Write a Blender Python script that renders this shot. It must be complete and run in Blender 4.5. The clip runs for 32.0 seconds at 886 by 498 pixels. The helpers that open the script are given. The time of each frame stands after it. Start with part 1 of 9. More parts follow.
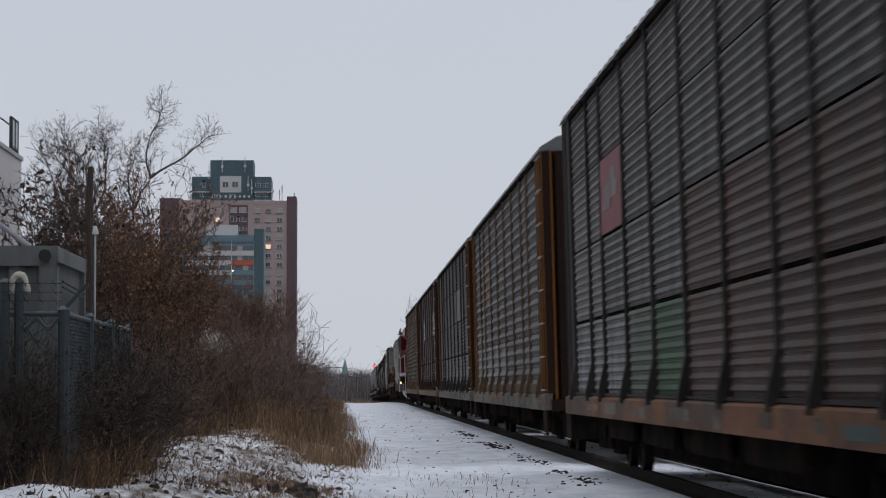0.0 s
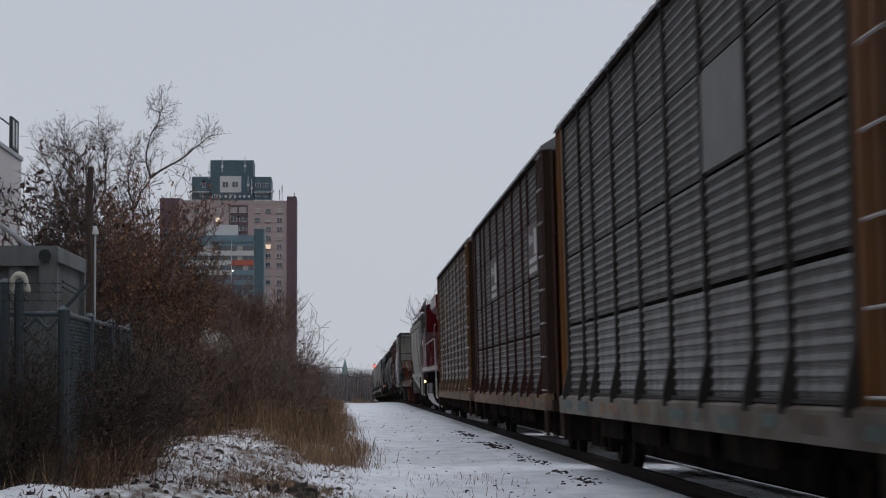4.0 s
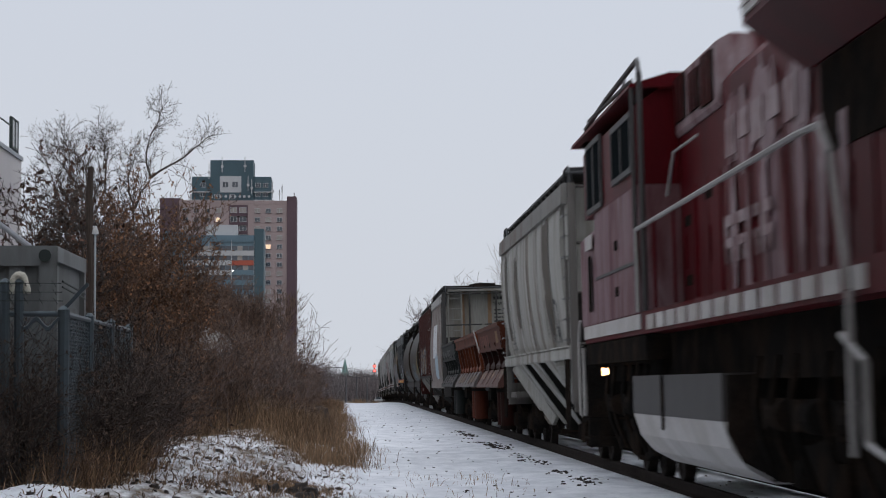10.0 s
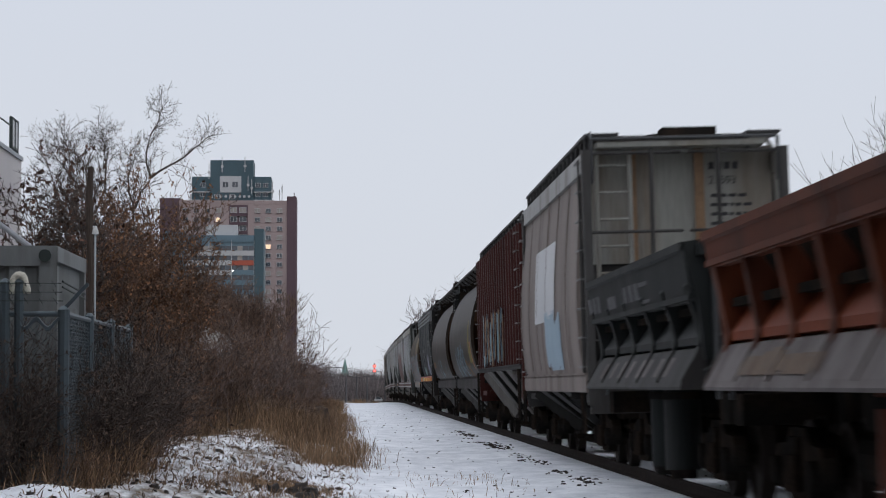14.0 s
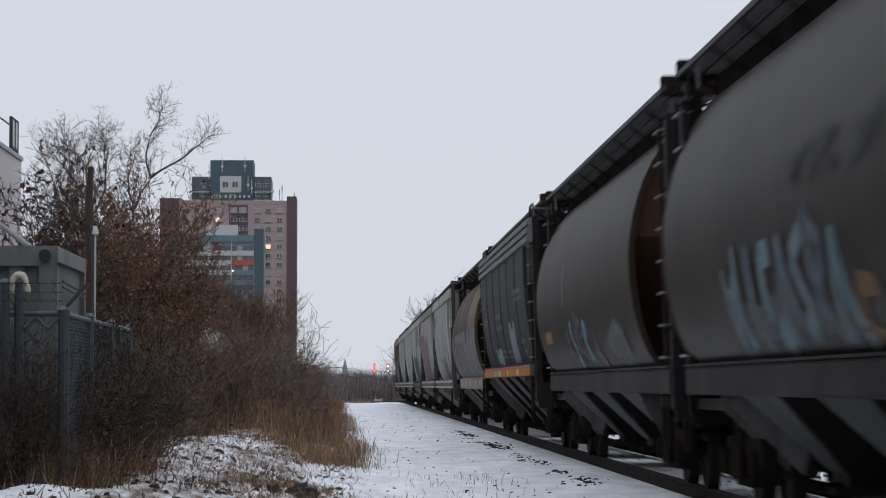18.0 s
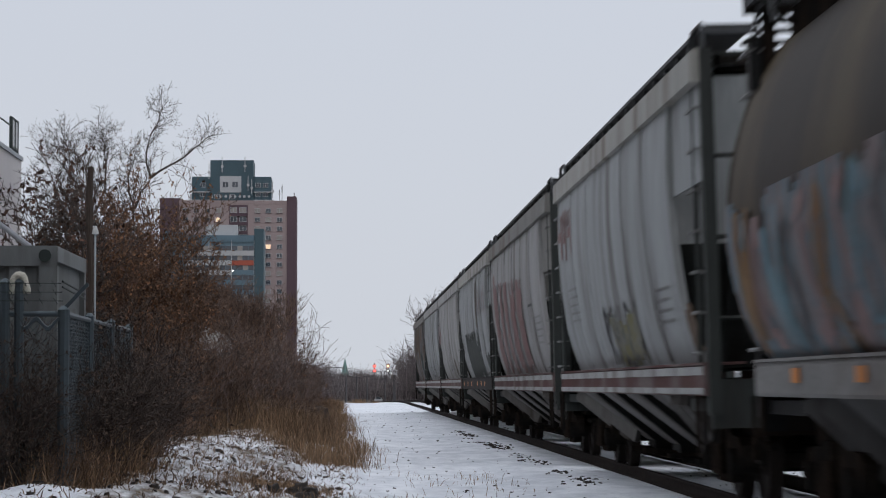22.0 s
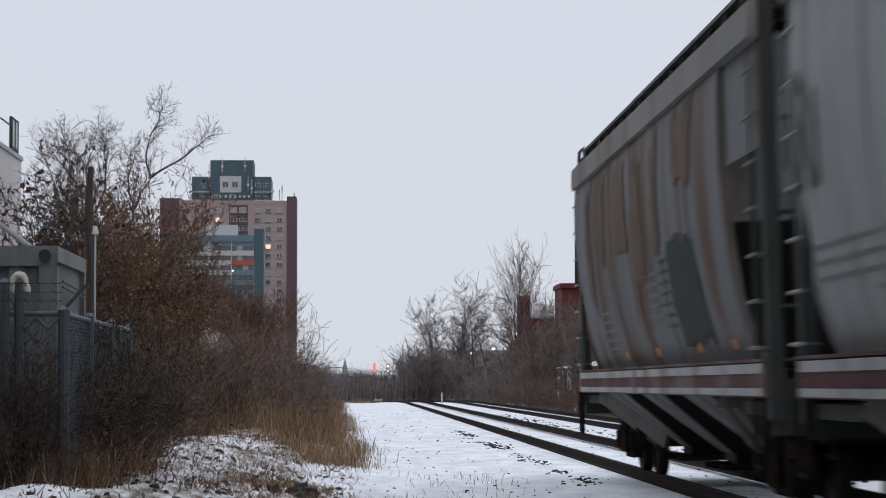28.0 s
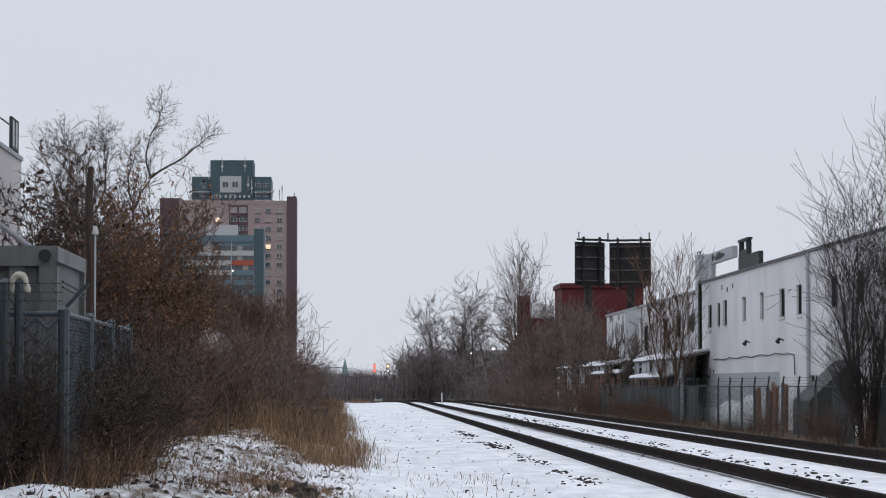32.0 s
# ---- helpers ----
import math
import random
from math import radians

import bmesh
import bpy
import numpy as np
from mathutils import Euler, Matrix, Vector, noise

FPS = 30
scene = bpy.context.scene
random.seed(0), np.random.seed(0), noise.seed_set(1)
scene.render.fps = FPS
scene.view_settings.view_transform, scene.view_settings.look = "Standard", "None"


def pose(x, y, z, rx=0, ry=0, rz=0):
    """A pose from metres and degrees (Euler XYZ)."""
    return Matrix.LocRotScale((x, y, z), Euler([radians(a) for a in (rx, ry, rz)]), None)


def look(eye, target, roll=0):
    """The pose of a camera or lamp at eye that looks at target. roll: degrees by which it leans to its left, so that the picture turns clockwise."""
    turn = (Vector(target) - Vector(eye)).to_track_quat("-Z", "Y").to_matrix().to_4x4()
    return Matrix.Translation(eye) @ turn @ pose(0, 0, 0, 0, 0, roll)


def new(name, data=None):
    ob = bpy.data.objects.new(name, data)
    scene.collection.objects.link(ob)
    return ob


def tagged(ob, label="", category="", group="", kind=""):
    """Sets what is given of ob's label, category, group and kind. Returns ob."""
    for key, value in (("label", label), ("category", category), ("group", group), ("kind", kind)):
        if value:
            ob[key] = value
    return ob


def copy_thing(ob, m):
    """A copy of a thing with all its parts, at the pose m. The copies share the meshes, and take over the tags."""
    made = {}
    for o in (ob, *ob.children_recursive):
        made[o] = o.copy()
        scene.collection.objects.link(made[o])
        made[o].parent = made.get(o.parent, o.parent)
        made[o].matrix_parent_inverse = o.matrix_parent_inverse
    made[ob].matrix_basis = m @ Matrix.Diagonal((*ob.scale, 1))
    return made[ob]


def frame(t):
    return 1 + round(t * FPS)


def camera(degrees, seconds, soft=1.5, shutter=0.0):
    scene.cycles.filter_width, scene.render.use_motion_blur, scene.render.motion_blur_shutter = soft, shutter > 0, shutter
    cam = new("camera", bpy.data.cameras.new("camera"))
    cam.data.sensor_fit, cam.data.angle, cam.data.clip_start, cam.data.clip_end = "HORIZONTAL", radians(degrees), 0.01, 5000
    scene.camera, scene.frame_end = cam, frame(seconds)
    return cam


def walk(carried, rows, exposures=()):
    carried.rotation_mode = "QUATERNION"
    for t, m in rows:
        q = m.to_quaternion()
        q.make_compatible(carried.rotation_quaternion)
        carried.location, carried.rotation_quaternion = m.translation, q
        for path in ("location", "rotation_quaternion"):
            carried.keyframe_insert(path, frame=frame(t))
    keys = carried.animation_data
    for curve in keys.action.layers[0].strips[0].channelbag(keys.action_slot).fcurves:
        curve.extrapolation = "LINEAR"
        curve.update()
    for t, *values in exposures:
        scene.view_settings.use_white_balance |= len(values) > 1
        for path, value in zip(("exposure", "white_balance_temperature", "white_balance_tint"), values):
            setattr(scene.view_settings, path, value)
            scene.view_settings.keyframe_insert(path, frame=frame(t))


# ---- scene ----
# ---- camera ----
EYE = (0.0, 0.0, 1.22)
cam = camera(19.60, 32.0, soft=1.05, shutter=0.75)
VIEW = look(EYE, (3.586, 99.79, 1.22 + 5.32))
walk(cam, [(0.0, VIEW), (32.0, VIEW)], exposures=((0.0, -0.12), (1.0, -0.12), (2.0, -0.17), (3.0, -0.27), (6.0, -0.12), (7.0, -0.10), (8.0, -0.10), (9.0, -0.20), (10.0, 0.03), (11.0, 0.08), (12.0, 0.0), (13.0, 0.12), (14.0, 0.12), (17.0, 0.2), (18.0, 0.12), (19.0, 0.0), (20.0, 0.2), (21.0, 0.1), (22.0, 0.0), (23.0, 0.03), (24.0, 0.0), (25.0, 0.13), (28.0, 0.14), (30.0, 0.1), (32.0, 0.1)))

# ---- world and light: dull winter dusk under an even overcast ----
world = bpy.data.worlds.new("overcast_sky")
scene.world = world
world.use_nodes = True
wn, wl = world.node_tree.nodes, world.node_tree.links
wn.clear()
w_out = wn.new("ShaderNodeOutputWorld")
w_bg = wn.new("ShaderNodeBackground")
w_sky = wn.new("ShaderNodeTexSky")
w_sky.sky_type = "NISHITA"
w_sky.sun_disc = False
w_sky.sun_elevation = radians(35)
w_sky.sun_rotation = radians(200)
w_sky.air_density, w_sky.dust_density, w_sky.ozone_density = 1.0, 6.0, 1.0
w_cloud = wn.new("ShaderNodeMix")
w_cloud.data_type = "RGBA"
w_cloud.inputs[0].default_value = 0.93
w_tc = wn.new("ShaderNodeTexCoord")
w_sep = wn.new("ShaderNodeSeparateXYZ")
w_ramp = wn.new("ShaderNodeValToRGB")
w_ramp.color_ramp.elements[0].position, w_ramp.color_ramp.elements[0].color = 0.0, (6.45, 6.8, 7.46, 1)
w_ramp.color_ramp.elements[1].position, w_ramp.color_ramp.elements[1].color = 1.0, (11.6, 12.2, 13.7, 1)
w_mid = w_ramp.color_ramp.elements.new(0.16)
w_mid.color = (6.3, 6.7, 7.56, 1)
w_noise = wn.new("ShaderNodeTexNoise")
w_noise.inputs["Scale"].default_value = 3.0
w_noise.inputs["Detail"].default_value = 4.0
w_var = wn.new("ShaderNodeMapRange")
w_var.inputs[3].default_value, w_var.inputs[4].default_value = 0.97, 1.03
w_mul = wn.new("ShaderNodeVectorMath")
w_mul.operation = "SCALE"
wl.new(w_tc.outputs["Generated"], w_sep.inputs[0])
wl.new(w_tc.outputs["Generated"], w_noise.inputs["Vector"])
wl.new(w_sep.outputs["Z"], w_ramp.inputs[0])
wl.new(w_noise.outputs[0], w_var.inputs[0])
wl.new(w_ramp.outputs[0], w_mul.inputs[0])
wl.new(w_var.outputs[0], w_mul.inputs["Scale"])
wl.new(w_sky.outputs[0], w_cloud.inputs[6])
wl.new(w_mul.outputs[0], w_cloud.inputs[7])
wl.new(w_cloud.outputs[2], w_bg.inputs[0])
w_bg.inputs[1].default_value = 0.1
wl.new(w_bg.outputs[0], w_out.inputs[0])

sun = new("sun", bpy.data.lights.new("sun", "SUN"))
sun.data.energy, sun.data.angle, sun.data.color = 0.5, radians(40), (1.0, 0.97, 0.94)
sun.matrix_world = look((20, -10, 40), (0, 0, 0))

# ---- materials ----
MATS = {}


def surface(name, color, rough=0.8, metal=0.0, vary=0.25, scale=2.0, fine=30.0, bump=0.2, second=None, amount=0.0, second_scale=1.0,
            stretch=(1, 1, 1), spec=0.2, per_object=0.0, edge=(0.45, 0.6), per_island=0.0):
    """A painted, rusty, earthy or woody surface: a base colour, coarse and fine variation, patches of a second colour, and relief."""
    if name in MATS:
        return MATS[name]
    m = bpy.data.materials.new(name)
    m.use_nodes = True
    n, l = m.node_tree.nodes, m.node_tree.links
    b = n["Principled BSDF"]
    tc = n.new("ShaderNodeTexCoord")
    mp = n.new("ShaderNodeMapping")
    mp.inputs["Scale"].default_value = stretch
    l.new(tc.outputs["Object"], mp.inputs[0])
    big, small = n.new("ShaderNodeTexNoise"), n.new("ShaderNodeTexNoise")
    big.inputs["Scale"].default_value, big.inputs["Detail"].default_value = scale, 5
    small.inputs["Scale"].default_value, small.inputs["Detail"].default_value = fine, 6
    l.new(mp.outputs[0], big.inputs["Vector"])
    l.new(mp.outputs[0], small.inputs["Vector"])
    add = n.new("ShaderNodeMath")
    add.operation = "ADD"
    l.new(big.outputs[0], add.inputs[0])
    l.new(small.outputs[0], add.inputs[1])
    rng = n.new("ShaderNodeMapRange")
    rng.inputs[1].default_value, rng.inputs[2].default_value = 0.6, 1.4
    rng.inputs[3].default_value, rng.inputs[4].default_value = 1 - vary, 1 + vary
    l.new(add.outputs[0], rng.inputs[0])
    base = n.new("ShaderNodeMix")
    base.data_type = "RGBA"
    base.inputs[6].default_value = (*color, 1)
    base.inputs[7].default_value = (*(second or color), 1)
    base.inputs[0].default_value = 0.0
    if second:
        pn = n.new("ShaderNodeTexNoise")
        pn.inputs["Scale"].default_value, pn.inputs["Detail"].default_value = second_scale, 8
        l.new(mp.outputs[0], pn.inputs["Vector"])
        pr = n.new("ShaderNodeMapRange")
        pr.inputs[1].default_value, pr.inputs[2].default_value = edge[0], edge[1]
        pr.inputs[4].default_value = amount
        l.new(pn.outputs[0], pr.inputs[0])
        l.new(pr.outputs[0], base.inputs[0])
    sc = n.new("ShaderNodeVectorMath")
    sc.operation = "SCALE"
    l.new(base.outputs[2], sc.inputs[0])
    if per_object or per_island:
        oi = n.new("ShaderNodeObjectInfo" if per_object else "ShaderNodeNewGeometry")
        per_object = per_object or per_island
        orr = n.new("ShaderNodeMapRange")
        orr.inputs[3].default_value, orr.inputs[4].default_value = 1 - per_object, 1 + per_object
        l.new(oi.outputs["Random" if "Random" in oi.outputs else "Random Per Island"], orr.inputs[0])
        mu = n.new("ShaderNodeMath")
        mu.operation = "MULTIPLY"
        l.new(rng.outputs[0], mu.inputs[0])
        l.new(orr.outputs[0], mu.inputs[1])
        l.new(mu.outputs[0], sc.inputs["Scale"])
    else:
        l.new(rng.outputs[0], sc.inputs["Scale"])
    l.new(sc.outputs[0], b.inputs["Base Color"])
    b.inputs["Roughness"].default_value, b.inputs["Metallic"].default_value = rough, metal
    b.inputs["Specular IOR Level"].default_value = spec
    if bump:
        bp = n.new("ShaderNodeBump")
        bp.inputs["Strength"].default_value, bp.inputs["Distance"].default_value = bump, 0.02
        l.new(add.outputs[0], bp.inputs["Height"])
        l.new(bp.outputs[0], b.inputs["Normal"])
    MATS[name] = m
    return m


def glow(name, color, strength):
    m = bpy.data.materials.new(name)
    m.use_nodes = True
    b = m.node_tree.nodes["Principled BSDF"]
    b.inputs["Base Color"].default_value = (*color, 1)
    b.inputs["Emission Color"].default_value = (*color, 1)
    b.inputs["Emission Strength"].default_value = strength
    return m


def pane(name, color=(0.03, 0.04, 0.05), rough=0.08):
    m = bpy.data.materials.new(name)
    m.use_nodes = True
    b = m.node_tree.nodes["Principled BSDF"]
    b.inputs["Base Color"].default_value = (*color, 1)
    b.inputs["Roughness"].default_value = rough
    b.inputs["Specular IOR Level"].default_value = 0.8
    return m


# ---- mesh helpers ----
def box(bm, x0, x1, y0, y1, z0, z1, m=None):
    v = [bm.verts.new(p) for p in ((x0, y0, z0), (x1, y0, z0), (x1, y1, z0), (x0, y1, z0), (x0, y0, z1), (x1, y0, z1), (x1, y1, z1), (x0, y1, z1))]
    for f in ((3, 2, 1, 0), (4, 5, 6, 7), (0, 1, 5, 4), (1, 2, 6, 5), (2, 3, 7, 6), (3, 0, 4, 7)):
        bm.faces.new([v[i] for i in f])
    if m is not None:
        bmesh.ops.transform(bm, matrix=m, verts=v)
    return v


def tube(bm, a, b, r0, r1=None, seg=8, caps=True):
    """A straight round bar from a to b, tapered if r1 is given."""
    a, b = Vector(a), Vector(b)
    r1 = r0 if r1 is None else r1
    d = (b - a).normalized()
    u = d.orthogonal().normalized()
    w = d.cross(u)
    ra, rb = [], []
    for i in range(seg):
        c, s = math.cos(2 * math.pi * i / seg), math.sin(2 * math.pi * i / seg)
        o = u * c + w * s
        ra.append(bm.verts.new(a + o * r0))
        rb.append(bm.verts.new(b + o * r1))
    for i in range(seg):
        j = (i + 1) % seg
        bm.faces.new((ra[i], ra[j], rb[j], rb[i]))
    if caps:
        bm.faces.new(ra[::-1])
        bm.faces.new(rb)


def pipe(bm, pts, r, seg=6):
    for a, b in zip(pts, pts[1:]):
        tube(bm, a, b, r, seg=seg)


def beam(bm, a, b, w, h):
    """A straight bar with a w x h section from a to b."""
    a, b = Vector(a), Vector(b)
    d = b - a
    q = d.to_track_quat("Y", "Z").to_matrix().to_4x4()
    box(bm, -w / 2, w / 2, 0, d.length, -h / 2, h / 2, Matrix.Translation(a) @ q)


def loft(bm, rings, closed=True, caps=True):
    """Skins a run of equal-length rings of points."""
    vs = [[bm.verts.new(p) for p in r] for r in rings]
    n = len(vs[0])
    for a, b in zip(vs, vs[1:]):
        for i in range(n if closed else n - 1):
            j = (i + 1) % n
            bm.faces.new((a[i], a[j], b[j], b[i]))
    if caps and closed:
        bm.faces.new(vs[0][::-1])
        bm.faces.new(vs[-1])
    return vs


def prism(bm, profile, y0, y1):
    """A profile of (x, z) points drawn out along y."""
    loft(bm, [[(x, y, z) for x, z in profile] for y in (y0, y1)])


def mesh_of(name, bm, material, smooth=False, bevel=0.0):
    if bevel:
        es = [e for e in bm.edges if len(e.link_faces) == 2 and e.calc_face_angle(0) > 0.6]
        bmesh.ops.bevel(bm, geom=es, offset=bevel, segments=1, affect="EDGES", clamp_overlap=True)
    bmesh.ops.recalc_face_normals(bm, faces=bm.faces[:])
    me = bpy.data.meshes.new(name)
    bm.to_mesh(me)
    bm.free()
    me.materials.append(material)
    if smooth:
        me.polygons.foreach_set("use_smooth", [True] * len(me.polygons))
    return me


def part(name, bm, material, parent, label="", smooth=False, bevel=0.0):
    """Links a bmesh as one mesh object under a thing or under a part."""
    ob = new(name, mesh_of(name, bm, material, smooth, bevel))
    ob.parent = parent
    if label:
        ob["label"] = label
    return ob


def share(name, me, parent, m=None, label=""):
    """Another object on a mesh that exists already."""
    ob = new(name, me)
    ob.parent = parent
    if m is not None:
        ob.matrix_basis = m
    if label:
        ob["label"] = label
    return ob


def thing(name, at, label, category, group="", kind=""):
    ob = new(name)
    ob.matrix_basis = at
    return tagged(ob, label, category, group, kind)


def solid(name, bm, material, label, category, group="", kind="", smooth=False, bevel=0.0, at=None):
    ob = new(name, mesh_of(name, bm, material, smooth, bevel))
    if at is not None:
        ob.matrix_basis = at
    return tagged(ob, label, category, group, kind)


B = bmesh.new

# ---- ground ----
TRACK_X, TRACK2_X, TILT = 5.06, 9.22, 1.52


def smooth(a, b, x):
    x = min(1.0, max(0.0, (x - a) / (b - a)))
    return x * x * (3 - 2 * x)


def grade(y):
    """Height of the rails: level, then falling away past a low crest."""
    if y < 195:
        return 0.0
    if y < 235:
        return -0.0068 * (y - 195) ** 2 / 80
    if y < 640:
        return -0.0068 * (y - 215)
    return -2.89 - 1.4 * smooth(640, 1100, y)


def lay(x, y):
    """Height of the ground."""
    z = grade(y) - 0.17
    if x < 3.2:
        z -= 0.07 * smooth(3.2, 1.8, x)
    near = 1 - smooth(90, 230, y)
    if x < 0.6:
        rise = smooth(0.4, -2.6, x) * (0.10 + 0.32 * near)
        bump = noise.noise((x * 0.55, y * 0.16, 3.1)) * 0.16 + noise.noise((x * 1.7, y * 0.5, 7.7)) * 0.07
        z += rise + bump * smooth(0.6, -0.6, x) * (0.35 + 0.65 * near)
        z += 0.20 * math.exp(-((x + 1.9) / 1.3) ** 2 - ((y - 49) / 8) ** 2)
        z += 0.16 * math.exp(-((x + 3.05) / 0.45) ** 2 - ((y - 24.6) / 1.4) ** 2)
    if x > 10.9:
        z -= 0.33 * smooth(10.9, 13.0, x)
        z += noise.noise((x * 0.4, y * 0.1, 1.1)) * 0.08 * smooth(11.2, 12.5, x)
    if -0.5 < x < 4:
        z += noise.noise((x * 0.9, y * 0.25, 0.0)) * 0.025
    return z


def steps(*runs):
    out = []
    for a, b, d in runs:
        out += list(np.arange(a, b, d))
    return [float(v) for v in out] + [runs[-1][1]]


gx = steps((-3000, -400, 650), (-400, -60, 68), (-60, -12, 6), (-12, -5, 0.7), (-5, 4.0, 0.22), (4.0, 11.0, 0.7), (11.0, 18, 0.6), (18, 60, 6), (60, 400, 68), (400, 3000, 650))
gy = steps((-900, -60, 140), (-60, 16, 8), (16, 80, 0.55), (80, 140, 1.2), (140, 260, 3), (260, 700, 22), (700, 1300, 100), (1300, 4500, 640))
gverts = [(x, y, lay(x, y)) for y in gy for x in gx]
nx = len(gx)
gfaces = [(j * nx + i, j * nx + i + 1, (j + 1) * nx + i + 1, (j + 1) * nx + i) for j in range(len(gy) - 1) for i in range(nx - 1)]
gme = bpy.data.meshes.new("ground")
gme.from_pydata(gverts, [], gfaces)
gme.polygons.foreach_set("use_smooth", [True] * len(gme.polygons))


def ground_material():
    """Trodden snow in the middle, brown litter showing through it under the bushes and past the tracks."""
    m = bpy.data.materials.new("snowy_ground")
    m.use_nodes = True
    n, l = m.node_tree.nodes, m.node_tree.links
    b = n["Principled BSDF"]
    geo = n.new("ShaderNodeNewGeometry")
    sep = n.new("ShaderNodeSeparateXYZ")
    l.new(geo.outputs["Position"], sep.inputs[0])

    def tex(scale, detail=6, stretch=(1, 1, 1)):
        mp = n.new("ShaderNodeMapping")
        mp.inputs["Scale"].default_value = stretch
        l.new(geo.outputs["Position"], mp.inputs[0])
        t = n.new("ShaderNodeTexNoise")
        t.inputs["Scale"].default_value, t.inputs["Detail"].default_value = scale, detail
        t.inputs["Roughness"].default_value = 0.65
        l.new(mp.outputs[0], t.inputs["Vector"])
        return t.outputs[0]

    def span(v, a, b2, lo=0.0, hi=1.0):
        r = n.new("ShaderNodeMapRange")
        r.inputs[1].default_value, r.inputs[2].default_value, r.inputs[3].default_value, r.inputs[4].default_value = a, b2, lo, hi
        l.new(v, r.inputs[0])
        return r.outputs[0]

    def math2(op, a, c):
        o = n.new("ShaderNodeMath")
        o.operation = op
        for i, v in enumerate((a, c)):
            if isinstance(v, float):
                o.inputs[i].default_value = v
            else:
                l.new(v, o.inputs[i])
        return o.outputs[0]

    # how bare the ground is: 0 deep snow, 1 bare
    left = span(sep.outputs["X"], 0.2, -0.9, 0.0, 0.43)
    deep = span(sep.outputs["X"], -3.4, -7.0, 0.0, 0.45)
    right = span(sep.outputs["X"], 11.2, 12.6, 0.0, 0.75)
    far = span(sep.outputs["Y"], 238.0, 262.0, 0.0, 0.9)
    brush = math2("MULTIPLY", span(sep.outputs["Y"], 52.0, 60.0, 0.0, 0.4), span(sep.outputs["X"], 0.0, -1.2))
    shoulder = math2("MULTIPLY", math2("MULTIPLY", span(sep.outputs["X"], 2.3, 3.2), span(sep.outputs["X"], 4.1, 3.8)), 0.30)
    drift = math2("MULTIPLY", math2("MULTIPLY", span(sep.outputs["Y"], 26.0, 24.8), span(sep.outputs["X"], -2.3, -2.7)), -0.13)
    left = math2("ADD", left, drift)
    bare = math2("ADD", math2("ADD", math2("ADD", left, deep), math2("ADD", right, far)), math2("ADD", brush, shoulder))
    patch = math2("ADD", math2("MULTIPLY", tex(1.1, 7, (1, 0.22, 1)), 0.55), math2("MULTIPLY", tex(7.0, 8, (1, 0.28, 1)), 0.45))
    level = math2("ADD", patch, math2("SUBTRACT", bare, 0.63))
    mask = span(level, 0.22, 0.40)
    speck = span(tex(9.0, 4, (1, 0.5, 1)), 0.72, 0.76, 0.0, 0.8)
    mask = math2("MAXIMUM", mask, speck)
    snow = n.new("ShaderNodeMix")
    snow.data_type = "RGBA"
    snow.inputs[6].default_value, snow.inputs[7].default_value = (0.51, 0.535, 0.57, 1), (0.70, 0.72, 0.75, 1)
    l.new(span(tex(2.2, 6, (1, 0.35, 1)), 0.36, 0.62), snow.inputs[0])
    soil = n.new("ShaderNodeMix")
    soil.data_type = "RGBA"
    soil.inputs[6].default_value, soil.inputs[7].default_value = (0.035, 0.028, 0.022, 1), (0.15, 0.105, 0.06, 1)
    l.new(span(tex(14.0, 6, (1, 0.5, 1)), 0.38, 0.66), soil.inputs[0])
    mix = n.new("ShaderNodeMix")
    mix.data_type = "RGBA"
    l.new(mask, mix.inputs[0])
    l.new(snow.outputs[2], mix.inputs[6])
    l.new(soil.outputs[2], mix.inputs[7])
    l.new(mix.outputs[2], b.inputs["Base Color"])
    b.inputs["Roughness"].default_value = 0.85
    b.inputs["Specular IOR Level"].default_value = 0.25
    bp = n.new("ShaderNodeBump")
    bp.inputs["Strength"].default_value, bp.inputs["Distance"].default_value = 0.7, 0.05
    l.new(math2("ADD", patch, math2("MULTIPLY", tex(20.0, 5), 0.5)), bp.inputs["Height"])
    l.new(bp.outputs[0], b.inputs["Normal"])
    return m


gme.materials.append(ground_material())
ground = tagged(new("ground", gme), "snow-covered lineside ground with brown litter showing through", "ground", kind="structure")

# ---- rails: two double-rail tracks, snow between them ----
RUST = surface("rail_rust", (0.024, 0.019, 0.017), 0.85, 0.0, 0.3, 3, 40, 0.15, spec=0.03)


def rail_profile(k=1.0):
    return [(-0.07, -0.17), (0.07, -0.17), (0.07, -0.155), (0.012, -0.13), (0.012, -0.045), (0.037, -0.035), (0.037, -0.006), (0.03, 0.0),
            (-0.03, 0.0), (-0.037, -0.006), (-0.037, -0.035), (-0.012, -0.045), (-0.012, -0.13), (-0.07, -0.155)]


RAIL_Y = steps((-120, 0, 20), (0, 195, 13), (195, 640, 8), (640, 1000, 40))


def rail(x, lift):
    bm = B()
    loft(bm, [[(x + px, y, grade(y) + lift + pz) for px, pz in rail_profile()] for y in RAIL_Y])
    return bm


for tx, lift, what in ((TRACK_X, 0.04, "rusty running rails of the near track, snow between them"), (TRACK2_X, 0.012, "rusty running rails of the second track, snow between them")):
    tr = thing("railway_track", pose(0, 0, 0), what, "railway track", "tracks", kind="structure")
    part("rail", rail(tx - 0.7525, 0.0), RUST, tr)
    part("rail", rail(tx + 0.7525, lift), RUST, tr)


